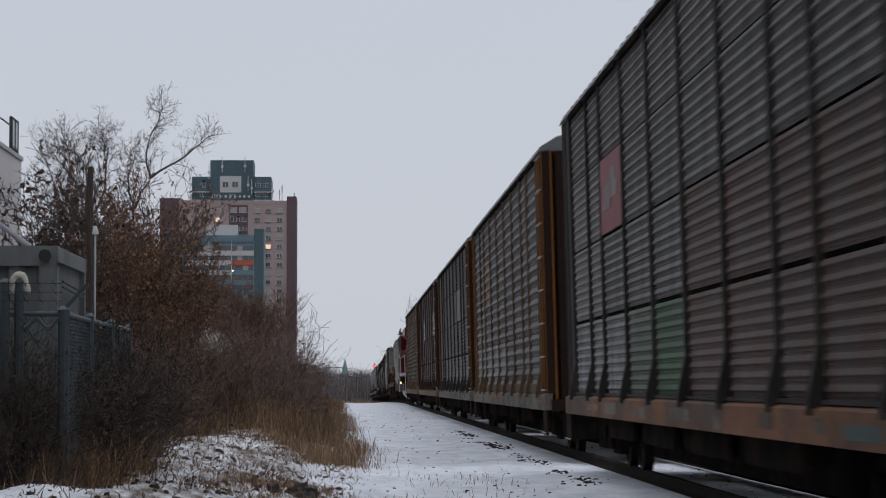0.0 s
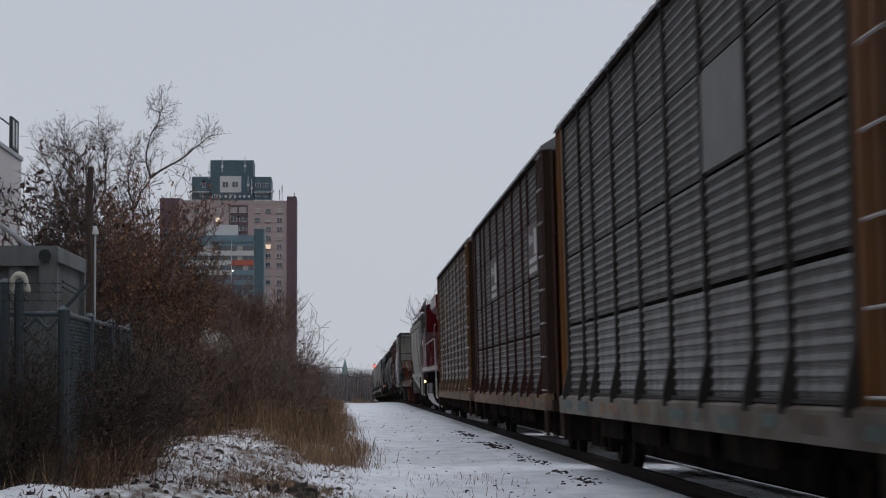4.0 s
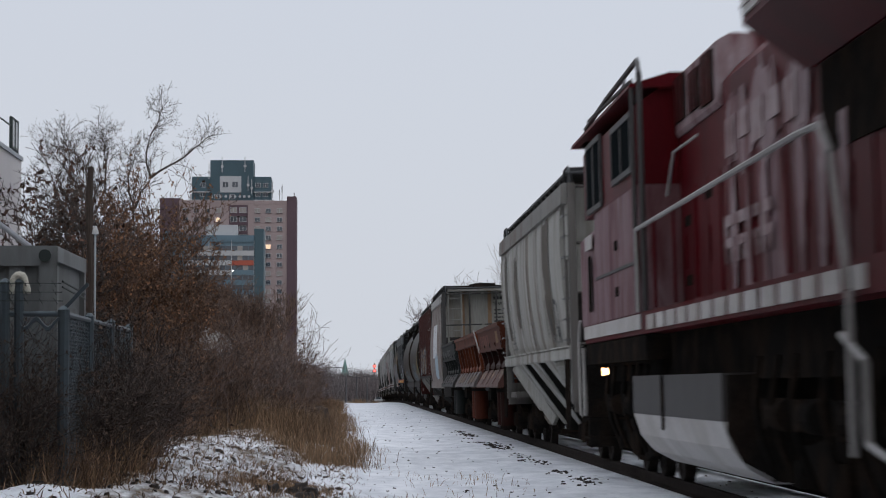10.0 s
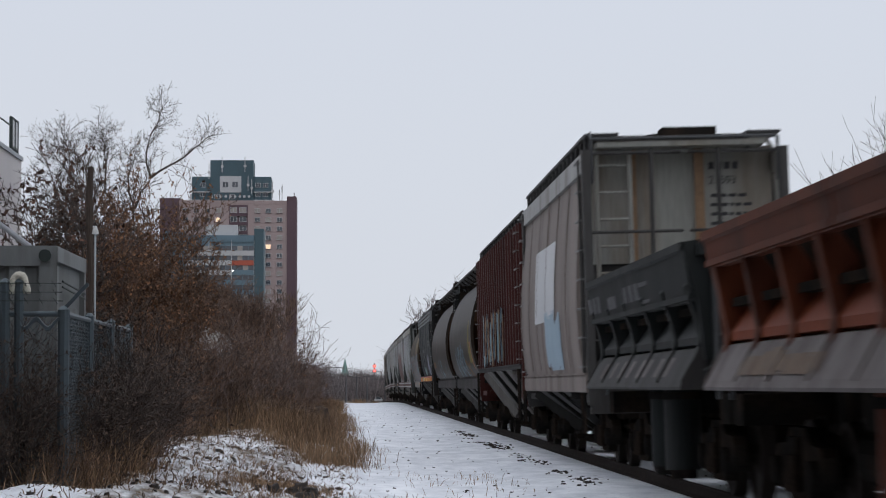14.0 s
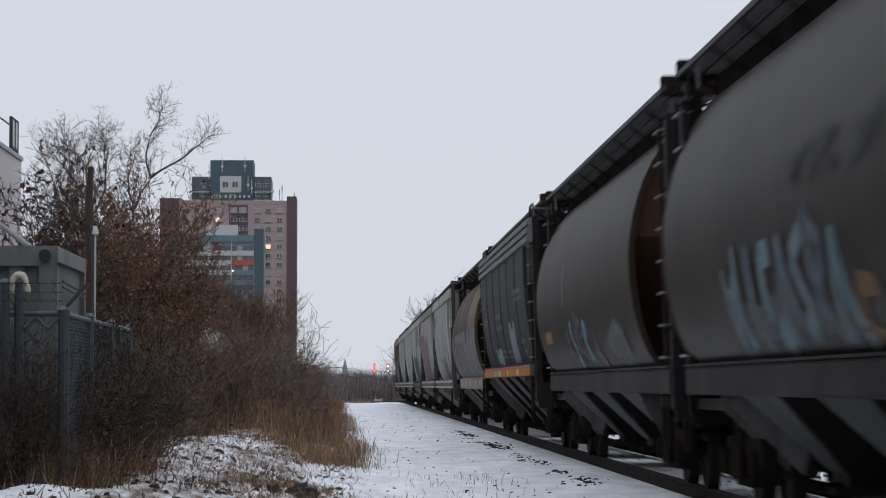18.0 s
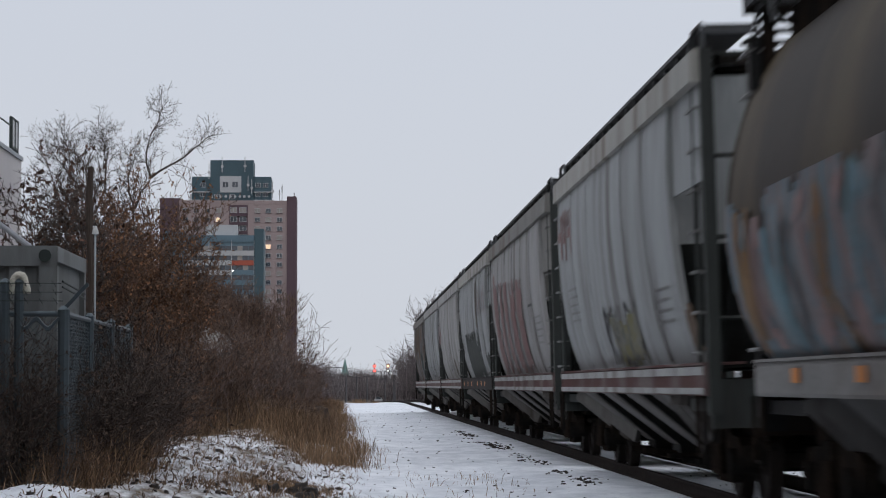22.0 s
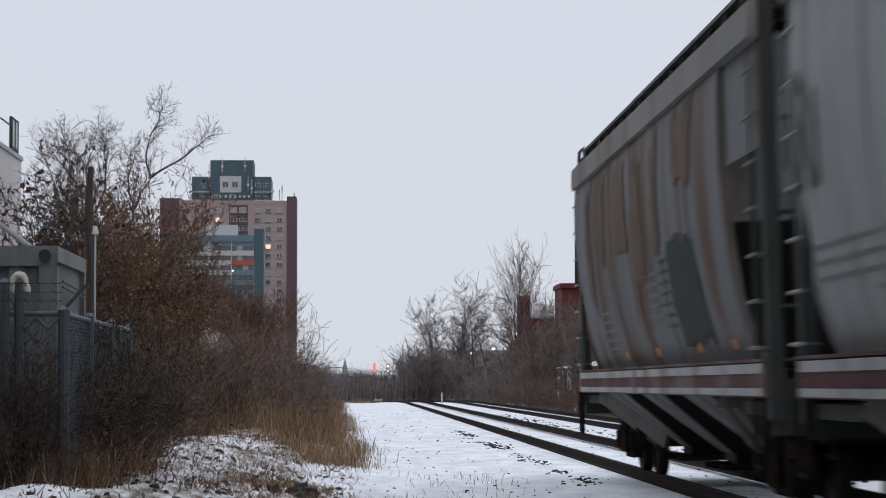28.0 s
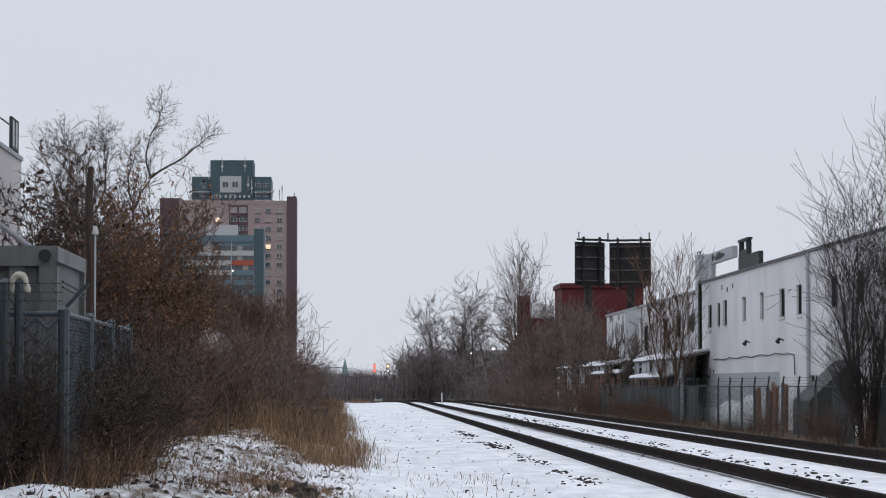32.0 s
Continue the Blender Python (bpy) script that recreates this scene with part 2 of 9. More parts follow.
# unseen plain wall, added beside and behind the viewpoint to shade the near train
bm = B()
box(bm, -18.0, -3.5, -40.0, 22.5, -0.4, 8.0)
solid("wall_west", bm, surface("shade_wall_brick", (0.10, 0.075, 0.065), 0.9, 0, 0.2, 0.6, 9, 0.2), "unseen plain dark wall added to shade the near train", "wall", kind="structure")

# ---- the train: paints, all dulled by the same winter grime ----
GRIME = 0.44


def streaky(name, color, second, amount=0.7, vary=0.25, rough=0.6, sscale=1.6, edge=(0.48, 0.66), spec=0.06):
    """Weathered car paint with dirt and rust that has run down it."""
    color, second = [c * GRIME for c in color], [c * GRIME for c in second]
    return surface(name, color, rough, 0.0, vary, 1.2, 26, 0.08, second, amount, sscale, (1.0, 1.0, 0.10), spec, edge=edge)


def sprayed(name, colours, scale=1.6, stretch=(1, 1.0, 1.0)):
    """Faded spray paint: soft-edged strokes of several colours."""
    if name in MATS:
        return MATS[name]
    colours = [[k * (GRIME + 0.18) for k in c] for c in colours]
    m = surface(name, colours[0], 0.6, 0, 0.15, 2, 20, 0.05, spec=0.06)
    n, l = m.node_tree.nodes, m.node_tree.links
    tc = n.new("ShaderNodeTexCoord")
    mp = n.new("ShaderNodeMapping")
    mp.inputs["Scale"].default_value = stretch
    nz = n.new("ShaderNodeTexNoise")
    nz.inputs["Scale"].default_value, nz.inputs["Detail"].default_value, nz.inputs["Distortion"].default_value = scale, 3, 2.0
    rp = n.new("ShaderNodeValToRGB")
    els = rp.color_ramp.elements
    while len(els) < len(colours):
        els.new(0.5)
    for i, (e, c) in enumerate(zip(els, colours)):
        e.position, e.color = 0.30 + 0.40 * i / max(1, len(colours) - 1), (*c, 1)
    l.new(tc.outputs["Object"], mp.inputs[0])
    l.new(mp.outputs[0], nz.inputs["Vector"])
    l.new(nz.outputs[0], rp.inputs[0])
    for node in n:
        if node.bl_idname == "ShaderNodeMix":
            l.new(rp.outputs[0], node.inputs[6])
            l.new(rp.outputs[0], node.inputs[7])
    return m


IRON = surface("dirty_black_iron", (0.014, 0.013, 0.012), 0.85, 0.0, 0.35, 3, 30, 0.25, (0.035, 0.024, 0.018), 0.5, 2.0, spec=0.0)
WHEEL = surface("brown_wheel_steel", (0.022, 0.018, 0.016), 0.7, 0.0, 0.25, 4, 40, 0.1, spec=0.05)
GRATE = surface("grating_steel", (0.045, 0.045, 0.047), 0.6, 0.4, 0.2, 4, 40, 0.1)

# ---- the train: running gear ----
def wheel_mesh():
    bm = B()
    prof = [(-0.07, 0.0), (-0.07, 0.13), (-0.03, 0.17), (-0.03, 0.36), (-0.07, 0.40), (-0.07, 0.457), (0.05, 0.462), (0.05, 0.49), (0.075, 0.49), (0.075, 0.40), (0.03, 0.36), (0.03, 0.17), (0.09, 0.13), (0.09, 0.0)]
    seg = 20
    loft(bm, [[(x, r * math.cos(2 * math.pi * i / seg), r * math.sin(2 * math.pi * i / seg)) for i in range(seg)] for x, r in prof[1:-1]])
    return mesh_of("wheel", bm, WHEEL)


def truck_mesh(reach):
    """Both side frames and the bolster of a truck; reach is half its wheelbase."""
    bm = B()
    for x in (-1.02, 1.02):
        prof = [(-reach - 0.28, 0.62), (-reach - 0.2, 0.70), (-reach + 0.3, 0.72), (-0.35, 0.86), (0.35, 0.86), (reach - 0.3, 0.72), (reach + 0.2, 0.70), (reach + 0.28, 0.62),
                (reach + 0.2, 0.40), (reach - 0.25, 0.42), (0.45, 0.22), (-0.45, 0.22), (-reach + 0.25, 0.42), (-reach - 0.2, 0.40)]
        loft(bm, [[(x + d, y, z) for y, z in prof] for d in (-0.07, 0.07)])
        for y in (-0.16, 0.0, 0.16):
            tube(bm, (x - 0.13, y, 0.30), (x - 0.13, y, 0.62), 0.06, seg=7)
        for y in (-reach, reach):
            tube(bm, (x - 0.15, y, 0.46), (x + 0.15, y, 0.46), 0.13, seg=10)
    box(bm, -1.15, 1.15, -0.2, 0.2, 0.55, 0.78)
    return mesh_of("truck", bm, IRON)


def axle_mesh():
    bm = B()
    tube(bm, (-1.0, 0, 0), (1.0, 0, 0), 0.085, seg=8)
    return mesh_of("axle", bm, WHEEL)


M_WHEEL, M_AXLE, M_TRUCK, M_TRUCK3 = wheel_mesh(), axle_mesh(), truck_mesh(0.89), truck_mesh(2.05)
TRAIN = []
WHEELS = []


def trucks(car, ys, three=False):
    for y in ys:
        t = share("truck", M_TRUCK3 if three else M_TRUCK, car, pose(0, y, 0))
        for ay in ((-2.0, 0.0, 2.0) if three else (-0.89, 0.89)):
            share("axle", M_AXLE, t, pose(0, ay, 0.457))
            for x, turn in ((-0.755, 0), (0.755, 180)):
                w = share("wheel", M_WHEEL, t)
                w.matrix_parent_inverse = pose(x, ay, 0.457, 0, 0, turn)
                WHEELS.append((w, 1 if turn == 0 else -1))


def couplers(car, length, z=0.86):
    for s in (-1, 1):
        bm = B()
        box(bm, -0.12, 0.12, min(s * (length / 2 - 1.2), s * (length / 2 - 0.05)), max(s * (length / 2 - 1.2), s * (length / 2 - 0.05)), z - 0.13, z + 0.13)
        box(bm, -0.2, 0.2, min(s * (length / 2 - 0.4), s * length / 2), max(s * (length / 2 - 0.4), s * length / 2), z - 0.2, z + 0.2)
        tube(bm, (-0.32, s * (length / 2 - 0.9), 0.75), (-0.3, s * (length / 2 - 0.1), 0.35), 0.03, seg=6)
        part("coupler", bm, IRON, car, bevel=0.03)


def car_of(name, a, b, label, category="freight car"):
    """A car of the train between the marks a and b."""
    car = thing(name, pose(0, 0, 0), label, category, "cars of the train")
    TRAIN.append((car, (a + b) / 2, (b - a) / 2 - 3.0))
    return car, b - a


def ragged(car, name, side, y0, y1, z0, z1, paint, seed=0, rough=0.35, label="", proud=0.014):
    """A ragged patch of paint that lies on the car's near side; side(z) is the half-width there."""
    bm = B()
    wide, high = y1 - y0, z1 - z0
    ny, nz = min(150, max(10, round(wide / 0.07))), max(8, round(high / 0.06))
    grid = {}

    def vert(i, j):
        if (i, j) not in grid:
            z = z0 + high * j / nz
            grid[i, j] = bm.verts.new((-side(z) - proud, y0 + wide * i / ny, z))
        return grid[i, j]

    for i in range(ny):
        for j in range(nz):
            u, v = (i + 0.5) / ny, (j + 0.5) / nz
            inside = min(u * wide, (1 - u) * wide, v * high * 1.6, (1 - v) * high) / (0.5 * min(wide, high))
            here = (u * wide * 1.3 + v * 0.5, v * high * 1.1, seed * 1.7)
            if inside * 1.3 + 1.1 * noise.noise(here) + 0.35 * noise.noise((here[0] * 4, here[1] * 4, seed)) > rough * 0.85:
                bm.faces.new((vert(i, j), vert(i + 1, j), vert(i + 1, j + 1), vert(i, j + 1)))
    if not bm.faces:
        bm.faces.new((vert(0, 0), vert(1, 0), vert(1, 1), vert(0, 1)))
    return part(name, bm, paint, car, label)


def marks(car, side, rects, paint, name="marking", label="", proud=0.01, joined=False):
    """Flat painted marks on the near side: rectangles y0, y1, z0, z1."""
    bm = B()
    for y0, y1, z0, z1 in rects:
        k = max(1, round((z1 - z0) / 0.3))
        for j in range(k):
            a, b = z0 + (z1 - z0) * j / k, z0 + (z1 - z0) * (j + 1) / k
            bm.faces.new([bm.verts.new(p) for p in ((-side(a) - proud, y0, a), (-side(a) - proud, y1, a), (-side(b) - proud, y1, b), (-side(b) - proud, y0, b))])
        if not joined:
            part(name, bm, paint, car, label)
            bm = B()
    if joined:
        tagged(part(name, bm, paint, car, label), kind="stuff")


def scrawl(car, name, side, y0, y1, z0, z1, paints, seed, count=7, weight=0.16, proud=0.012, slant=0.1, label=""):
    """Sprayed or worn lettering too blurred to read: thick crooked strokes side by side, each figure a part."""
    r = random.Random(seed)
    forms = ([(0, 0), (0.1, 1)], [(0.1, 1), (0, 0), (0.8, 0.05)], [(0, 0), (0.4, 1), (0.85, 0)], [(0.8, 0.9), (0.2, 1), (0, 0.5), (0.25, 0), (0.85, 0.15)], [(0, 1), (0.2, 0), (0.5, 0.7), (0.75, 0), (0.95, 1)],
             [(0, 0), (0.1, 1), (0.8, 0.8), (0.2, 0.5), (0.85, 0)], [(0.8, 1), (0.1, 0.8), (0.8, 0.3), (0.1, 0)])
    step = (y1 - y0) / count
    for g in range(count):
        pts = [Vector((u + r.gauss(0, 0.09), v + r.gauss(0, 0.07))) for u, v in r.choice(forms)]
        low_z, tall = z0 + (z1 - z0) * r.uniform(0, 0.1), (z1 - z0) * r.uniform(0.75, 0.95)
        pts = [Vector((y0 + step * (g + 0.9 * (1 - p.x)) - slant * p.y * tall, min(z1, max(z0, low_z + p.y * tall)))) for p in pts]
        bm = B()
        for i, (a, b) in enumerate(zip(pts, pts[1:])):
            d = (b - a)
            if d.length < 0.02:
                continue
            nrm = Vector((-d.y, d.x)).normalized() * weight * r.uniform(0.4, 0.62)
            k = max(1, round(d.length / 0.25))
            prev = None
            for j in range(k + 1):
                c = a + d * (j / k)
                wob = 1 + 0.25 * noise.noise((c.x * 3, c.y * 3, seed))
                pair = []
                for s in (-1, 1):
                    q = c + nrm * s * wob
                    pair.append(bm.verts.new((-side(q.y) - proud - 0.0015 * i - 0.0008 * g, q.x, q.y)))
                if prev:
                    bm.faces.new((prev[0], prev[1], pair[1], pair[0]))
                prev = pair
        part(name, bm, paints[g % len(paints)], car, label)


WHITE_MARK = surface("faded_white_marking", (0.40, 0.40, 0.39), 0.6, 0, 0.25, 3, 30, 0.05)
RED_MARK = surface("faded_red_marking", (0.30, 0.07, 0.06), 0.6, 0, 0.3, 2, 30, 0.05, (0.35, 0.3, 0.28), 0.4, 3.0)
PINK_MARK = surface("washed_red_marking", (0.165, 0.088, 0.085), 0.6, 0, 0.3, 2, 30, 0.05, (0.23, 0.20, 0.195), 0.6, 1.4, (1, 1, 0.2))
ORANGE_MARK = surface("orange_reflector", (0.55, 0.20, 0.04), 0.5, 0, 0.15, 3, 30, 0.05)
YELLOW_MARK = surface("yellow_reflector", (0.6, 0.42, 0.06), 0.5, 0, 0.15, 3, 30, 0.05)
STENCIL = surface("weathered_grey_stencil", (0.16, 0.158, 0.155), 0.6, 0, 0.2, 3, 30, 0.05)
BLACK_MARK = surface("faded_black_lettering", (0.03, 0.03, 0.032), 0.6, 0, 0.2, 3, 30, 0.05)

# ---- the train: covered auto racks ----
TIERS = ((1.13, 2.20), (2.23, 3.28), (3.31, 4.35), (4.38, 5.46))


def corrugated_mesh(length, paint, ridges=9):
    """One rack panel, its ridges running lengthwise, hung from its top edge."""
    bm = B()
    rows = []
    pitch = 1.05 / ridges
    deep = 0.034 if ridges < 6 else 0.022
    for i in range(ridges):
        z = i * pitch
        rows += [(0.0, z), (0.0, z + 0.20 * pitch), (-0.006, z + 0.24 * pitch), (0.0, z + 0.28 * pitch), (0.0, z + 0.46 * pitch), (-deep, z + 0.56 * pitch), (-deep, z + 0.64 * pitch), (-0.25 * deep, z + 0.94 * pitch)]
    rows.append((0.0, 1.05))
    a = [bm.verts.new((x, -length / 2, z)) for x, z in rows]
    b = [bm.verts.new((x, length / 2, z)) for x, z in rows]
    for i in range(len(rows) - 1):
        bm.faces.new((a[i], b[i], b[i + 1], a[i + 1]))
    me = mesh_of("rack_panel", bm, paint)
    me.materials.append(PERFORATED)
    for p in me.polygons:
        if abs(p.normal.z) < 0.05 and p.center.x > -0.02:
            p.material_index = 1
    return me


def auto_rack(mid, label, panel_paint, post_paint, sill_paint, end_paint, joints=True):
    """A covered auto rack car about the mark mid: nine bays of panels between a ladder sheet and a narrow rear sheet."""
    length = 28.0
    car, length = car_of("auto_rack_car", mid - length / 2, mid + length / 2, label)
    front, rear = -13.3, 13.0
    widths = [2.7, 1.9] + [2.86] * 5 + [1.9, 2.7]
    edges = [11.75 - sum(widths[:i]) for i in range(len(widths) + 1)]
    made = {}
    for i, w in enumerate(widths):
        if w not in made:
            made[w] = corrugated_mesh(w - 0.13, panel_paint, 9 if joints else 5)
        for z0, z1 in TIERS:
            share("rack_panel", made[w], car, pose(-1.47, (edges[i] + edges[i + 1]) / 2, z0) @ Matrix.Diagonal((1, 1, 1 if joints else 1.034, 1)))
    # the sheets at the two ends, folded upright, the leading one with grab rungs
    bm = B()
    box(bm, -1.50, -1.46, front, edges[-1] - 0.066, 1.10, 5.46)
    sheet = part("end_panel", bm, end_paint, car, "folded sheet panel at the end of the rack")
    for y in (front, front + 0.42, front + 0.95):
        bm = B()
        box(bm, -1.522, -1.502, y, y + 0.07, 1.10, 5.46)
        part("fold", bm, end_paint, sheet)
    for k in range(8):
        z = 1.16 + k * 0.6
        bm = B()
        tube(bm, (-1.555, front + 0.12, z), (-1.555, front + 0.95, z), 0.015, seg=5)
        for y in (front + 0.12, front + 0.95):
            tube(bm, (-1.555, y, z), (-1.50, y, z), 0.013, seg=4)
        part("grab_rung", bm, HANDRAIL, sheet)
    bm = B()
    box(bm, -1.50, -1.46, edges[0] + 0.066, rear, 1.10, 5.46)
    sheet = part("end_panel", bm, end_paint, car, "narrow folded sheet panel at the rear of the rack")
    for y in (rear - 0.08, rear - 0.55):
        bm = B()
        box(bm, -1.522, -1.502, y, y + 0.07, 1.10, 5.46)
        part("fold", bm, end_paint, sheet)
    for x in (-1.42, 1.46):
        bm = B()
        box(bm, x - 0.02, x + 0.02, front, rear, 1.1, 5.46)
        part("inner_wall", bm, IRON, car)
    bm = B()
    box(bm, -1.535, -1.45, edges[-1], edges[0], 1.10, 1.135 if joints else 1.27)
    part("bottom_rail", bm, post_paint if joints else ORANGE_RAIL, car)
    for i in range(len(edges) - 1):
        bm = B()
        box(bm, -1.555, -1.50, edges[i + 1] + 0.25, edges[i] - 0.25, 5.36, 5.43)
        part("roof_clip", bm, IRON, car)
    for y in edges:
        bm = B()
        box(bm, -1.512, -1.44, y - 0.065, y + 0.065, 1.02, 5.46)
        box(bm, -1.524, -1.512, y - 0.03, y + 0.03, 1.5, 5.46)
        loft(bm, [[(-1.512, y - d, 1.62), (-1.62, y - d, 1.14), (-1.62, y - d, 1.02), (-1.512, y - d, 1.02)] for d in (-0.05, 0.05)])
        part("post", bm, post_paint, car)
    for s in (-1, 1):
        bm = B()
        prism(bm, [(s * 1.42, 0.80), (s * 1.58, 0.80), (s * 1.58, 1.06), (s * 1.50, 1.10), (s * 1.42, 1.10)], front, rear)
        part("side_sill", bm, sill_paint, car, bevel=0.012)
    bm = B()
    box(bm, -1.42, 1.42, front + 0.3, rear - 0.3, 0.98, 1.08)
    part("deck", bm, IRON, car)
    bm = B()
    box(bm, -0.35, 0.35, front, rear, 0.62, 0.98)
    box(bm, -0.9, 0.9, front + 6.2, rear - 6.2, 0.27, 0.97)
    box(bm, -1.3, 1.3, front + 7.0, rear - 7.0, 0.55, 0.96)
    part("underframe", bm, IRON, car)
    # dark sheets added below the sill to blacken the shaded under-body
    for y in (-6.2, -2.1, 2.1, 6.2):
        bm = B()
        box(bm, -1.42, -1.36, y - 1.5, y + 1.5, 0.52, 0.80)
        part("underframe_skirt", bm, IRON, car)
    bm = B()
    prof = [(-1.56, 5.44), (-1.52, 5.52), (-1.18, 5.72), (-0.4, 5.78), (0.4, 5.78), (1.18, 5.72), (1.52, 5.52), (1.56, 5.44)]
    prism(bm, prof, front, rear)
    for i in range(36):
        y = front + 0.4 + i * (rear - front - 0.8) / 35
        for (xa, za), (xb, zb) in zip(prof[1:4], prof[2:5]):
            beam(bm, (xa, y, za + 0.01), (xb, y, zb + 0.01), 0.08, 0.03)
    part("roof", bm, ROOF_GREY, car)
    for s, ye in ((-1, front), (1, rear)):
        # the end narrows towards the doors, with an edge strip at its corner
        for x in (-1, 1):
            # corner sheets are coloured dark brown to paint in their shade
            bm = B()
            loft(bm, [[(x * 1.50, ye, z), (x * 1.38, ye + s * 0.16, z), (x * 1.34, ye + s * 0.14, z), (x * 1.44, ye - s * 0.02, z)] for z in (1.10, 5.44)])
            part("corner_sheet", bm, DOOR_SHADE_BROWN, car)
            bm = B()
            box(bm, x * 1.36 - 0.02, x * 1.36 + 0.02, ye + s * 0.18 - 0.02, ye + s * 0.18 + 0.02, 1.0, 5.44)
            part("corner_strip", bm, end_paint, car)
        bm = B()
        box(bm, -1.32, 1.32, ye + s * 0.07 - 0.02, ye + s * 0.07 + 0.02, 1.0, 5.44)
        door = part("end_door", bm, DOOR_SHADE_BROWN, car)
        for k in range(11):
            bm = B()
            box(bm, -1.27 + k * 0.23, -1.27 + k * 0.23 + 0.2, ye + s * 0.12 - 0.028, ye + s * 0.12 + 0.03, 1.0, 5.4)
            part("door_leaf", bm, DOOR_SHADE_BROWN, door)
        bm = B()
        box(bm, -1.45, 1.45, min(ye, ye + s * 0.22), max(ye, ye + s * 0.22), 0.78, 0.99)
        part("end_sill", bm, DOOR_SHADE_BROWN, car)
        bm = B()
        box(bm, -1.1, 1.1, min(s * 11.4, ye - s * 0.3), max(s * 11.4, ye - s * 0.3), 0.26, 0.80)
        part("brake_rigging", bm, IRON, car)
        for q in (0.02, 0.46):
            bm = B()
            y = ye - s * q
            box(bm, -1.56, -1.52, y - 0.17, y + 0.17, 0.36, 0.79)
            hanger = part("step_hanger", bm, DOOR_SHADE_BROWN, car, "dark brown step plate hung below the sill")
            bm = B()
            tube(bm, (-1.58, y - 0.16, 0.40), (-1.58, y + 0.16, 0.40), 0.014, seg=5)
            part("step_rung", bm, HANDRAIL, hanger)
    trucks(car, (-10.2, 10.0))
    couplers(car, length)
    return car, length, edges


HANDRAIL = surface("greyed_white_handrail", (0.27, 0.26, 0.25), 0.5, 0, 0.15, 3, 20, 0.03)
PERFORATED = streaky("perforated_dark_steel", (0.19, 0.183, 0.178), (0.088, 0.079, 0.073), 0.6)
ROOF_GREY = surface("dull_galvanised_roof", (0.12, 0.125, 0.13), 0.6, 0.2, 0.2, 2, 25, 0.1)
DOOR_SHADE_BROWN = surface("dark_brown_door_and_shade", (0.020, 0.012, 0.009), 0.8, 0, 0.25, 2, 30, 0.1, spec=0.03)
PANEL_A = streaky("dirty_grey_rack_panel", (0.31, 0.295, 0.283), (0.095, 0.080, 0.071), 0.75)
PANEL_B = streaky("pale_grey_rack_panel", (0.34, 0.333, 0.328), (0.11, 0.098, 0.088), 0.7)
PANEL_C = streaky("brownish_grey_rack_panel", (0.255, 0.230, 0.221), (0.076, 0.060, 0.053), 0.75)
ORANGE_RAIL = streaky("tan_orange_rail", (0.20, 0.115, 0.055), (0.12, 0.08, 0.053), 0.6)
POST_DARK = streaky("dark_grey_rack_post", (0.085, 0.08, 0.078), (0.045, 0.035, 0.03), 0.6)
POST_TAN = streaky("tan_rack_post", (0.25, 0.17, 0.108), (0.135, 0.095, 0.066), 0.7)
POST_RED = streaky("red_brown_rack_post", (0.105, 0.05, 0.043), (0.05, 0.028, 0.025), 0.6)
ORANGE_END = streaky("weathered_orange_end_post", (0.275, 0.110, 0.022), (0.105, 0.048, 0.018), 0.7)
SILL_TAN = surface("blotched_tan_sill", (0.17, 0.108, 0.064), 0.7, 0, 0.25, 1.2, 25, 0.12, (0.072, 0.066, 0.066), 0.85, 1.4, (1, 0.6, 1), spec=0.05)
SILL_ORANGE = surface("rusty_orange_sill", (0.18, 0.092, 0.055), 0.7, 0, 0.3, 1.2, 25, 0.12, (0.065, 0.055, 0.050), 0.85, 1.1, (1, 0.5, 1), spec=0.05)
SILL_GREY = surface("chalky_grey_sill", (0.15, 0.132, 0.115), 0.7, 0, 0.25, 1.2, 25, 0.12, (0.078, 0.060, 0.048), 0.8, 1.4, (1, 0.5, 1), spec=0.05)
PALE_SPRAY = sprayed("pale_grey_spray", [(0.17, 0.17, 0.175), (0.12, 0.12, 0.125), (0.22, 0.22, 0.23)], 2.6)
BROWN_PLATE = surface("brown_logo_plate", (0.05, 0.03, 0.028), 0.55, 0, 0.2, 2, 30, 0.05)
PALE_PLATE = surface("pale_grey_board", (0.125, 0.122, 0.12), 0.6, 0, 0.3, 2, 25, 0.05)
FADED_MARK = surface("grimy_white_marking", (0.17, 0.145, 0.145), 0.6, 0, 0.35, 3, 20, 0.05, (0.10, 0.05, 0.05), 0.6, 2.5)
RED_PLATE = surface("faded_red_logo_plate", (0.17, 0.045, 0.048), 0.55, 0, 0.25, 2, 30, 0.05)


def plate(car, y0, y1, z0, z1, paint, shapes=(), mark=None):
    """A painted board on the rack's side with plain shapes on it."""
    bm = B()
    box(bm, -1.510, -1.493, y0, y1, z0, z1)
    p = part("logo_board", bm, paint, car)
    for (a, b, c, d) in shapes:
        bm = B()
        box(bm, -1.517, -1.510, y0 + a * (y1 - y0), y0 + b * (y1 - y0), z0 + c * (z1 - z0), z0 + d * (z1 - z0))
        part("logo_shape", bm, mark or WHITE_MARK, p)


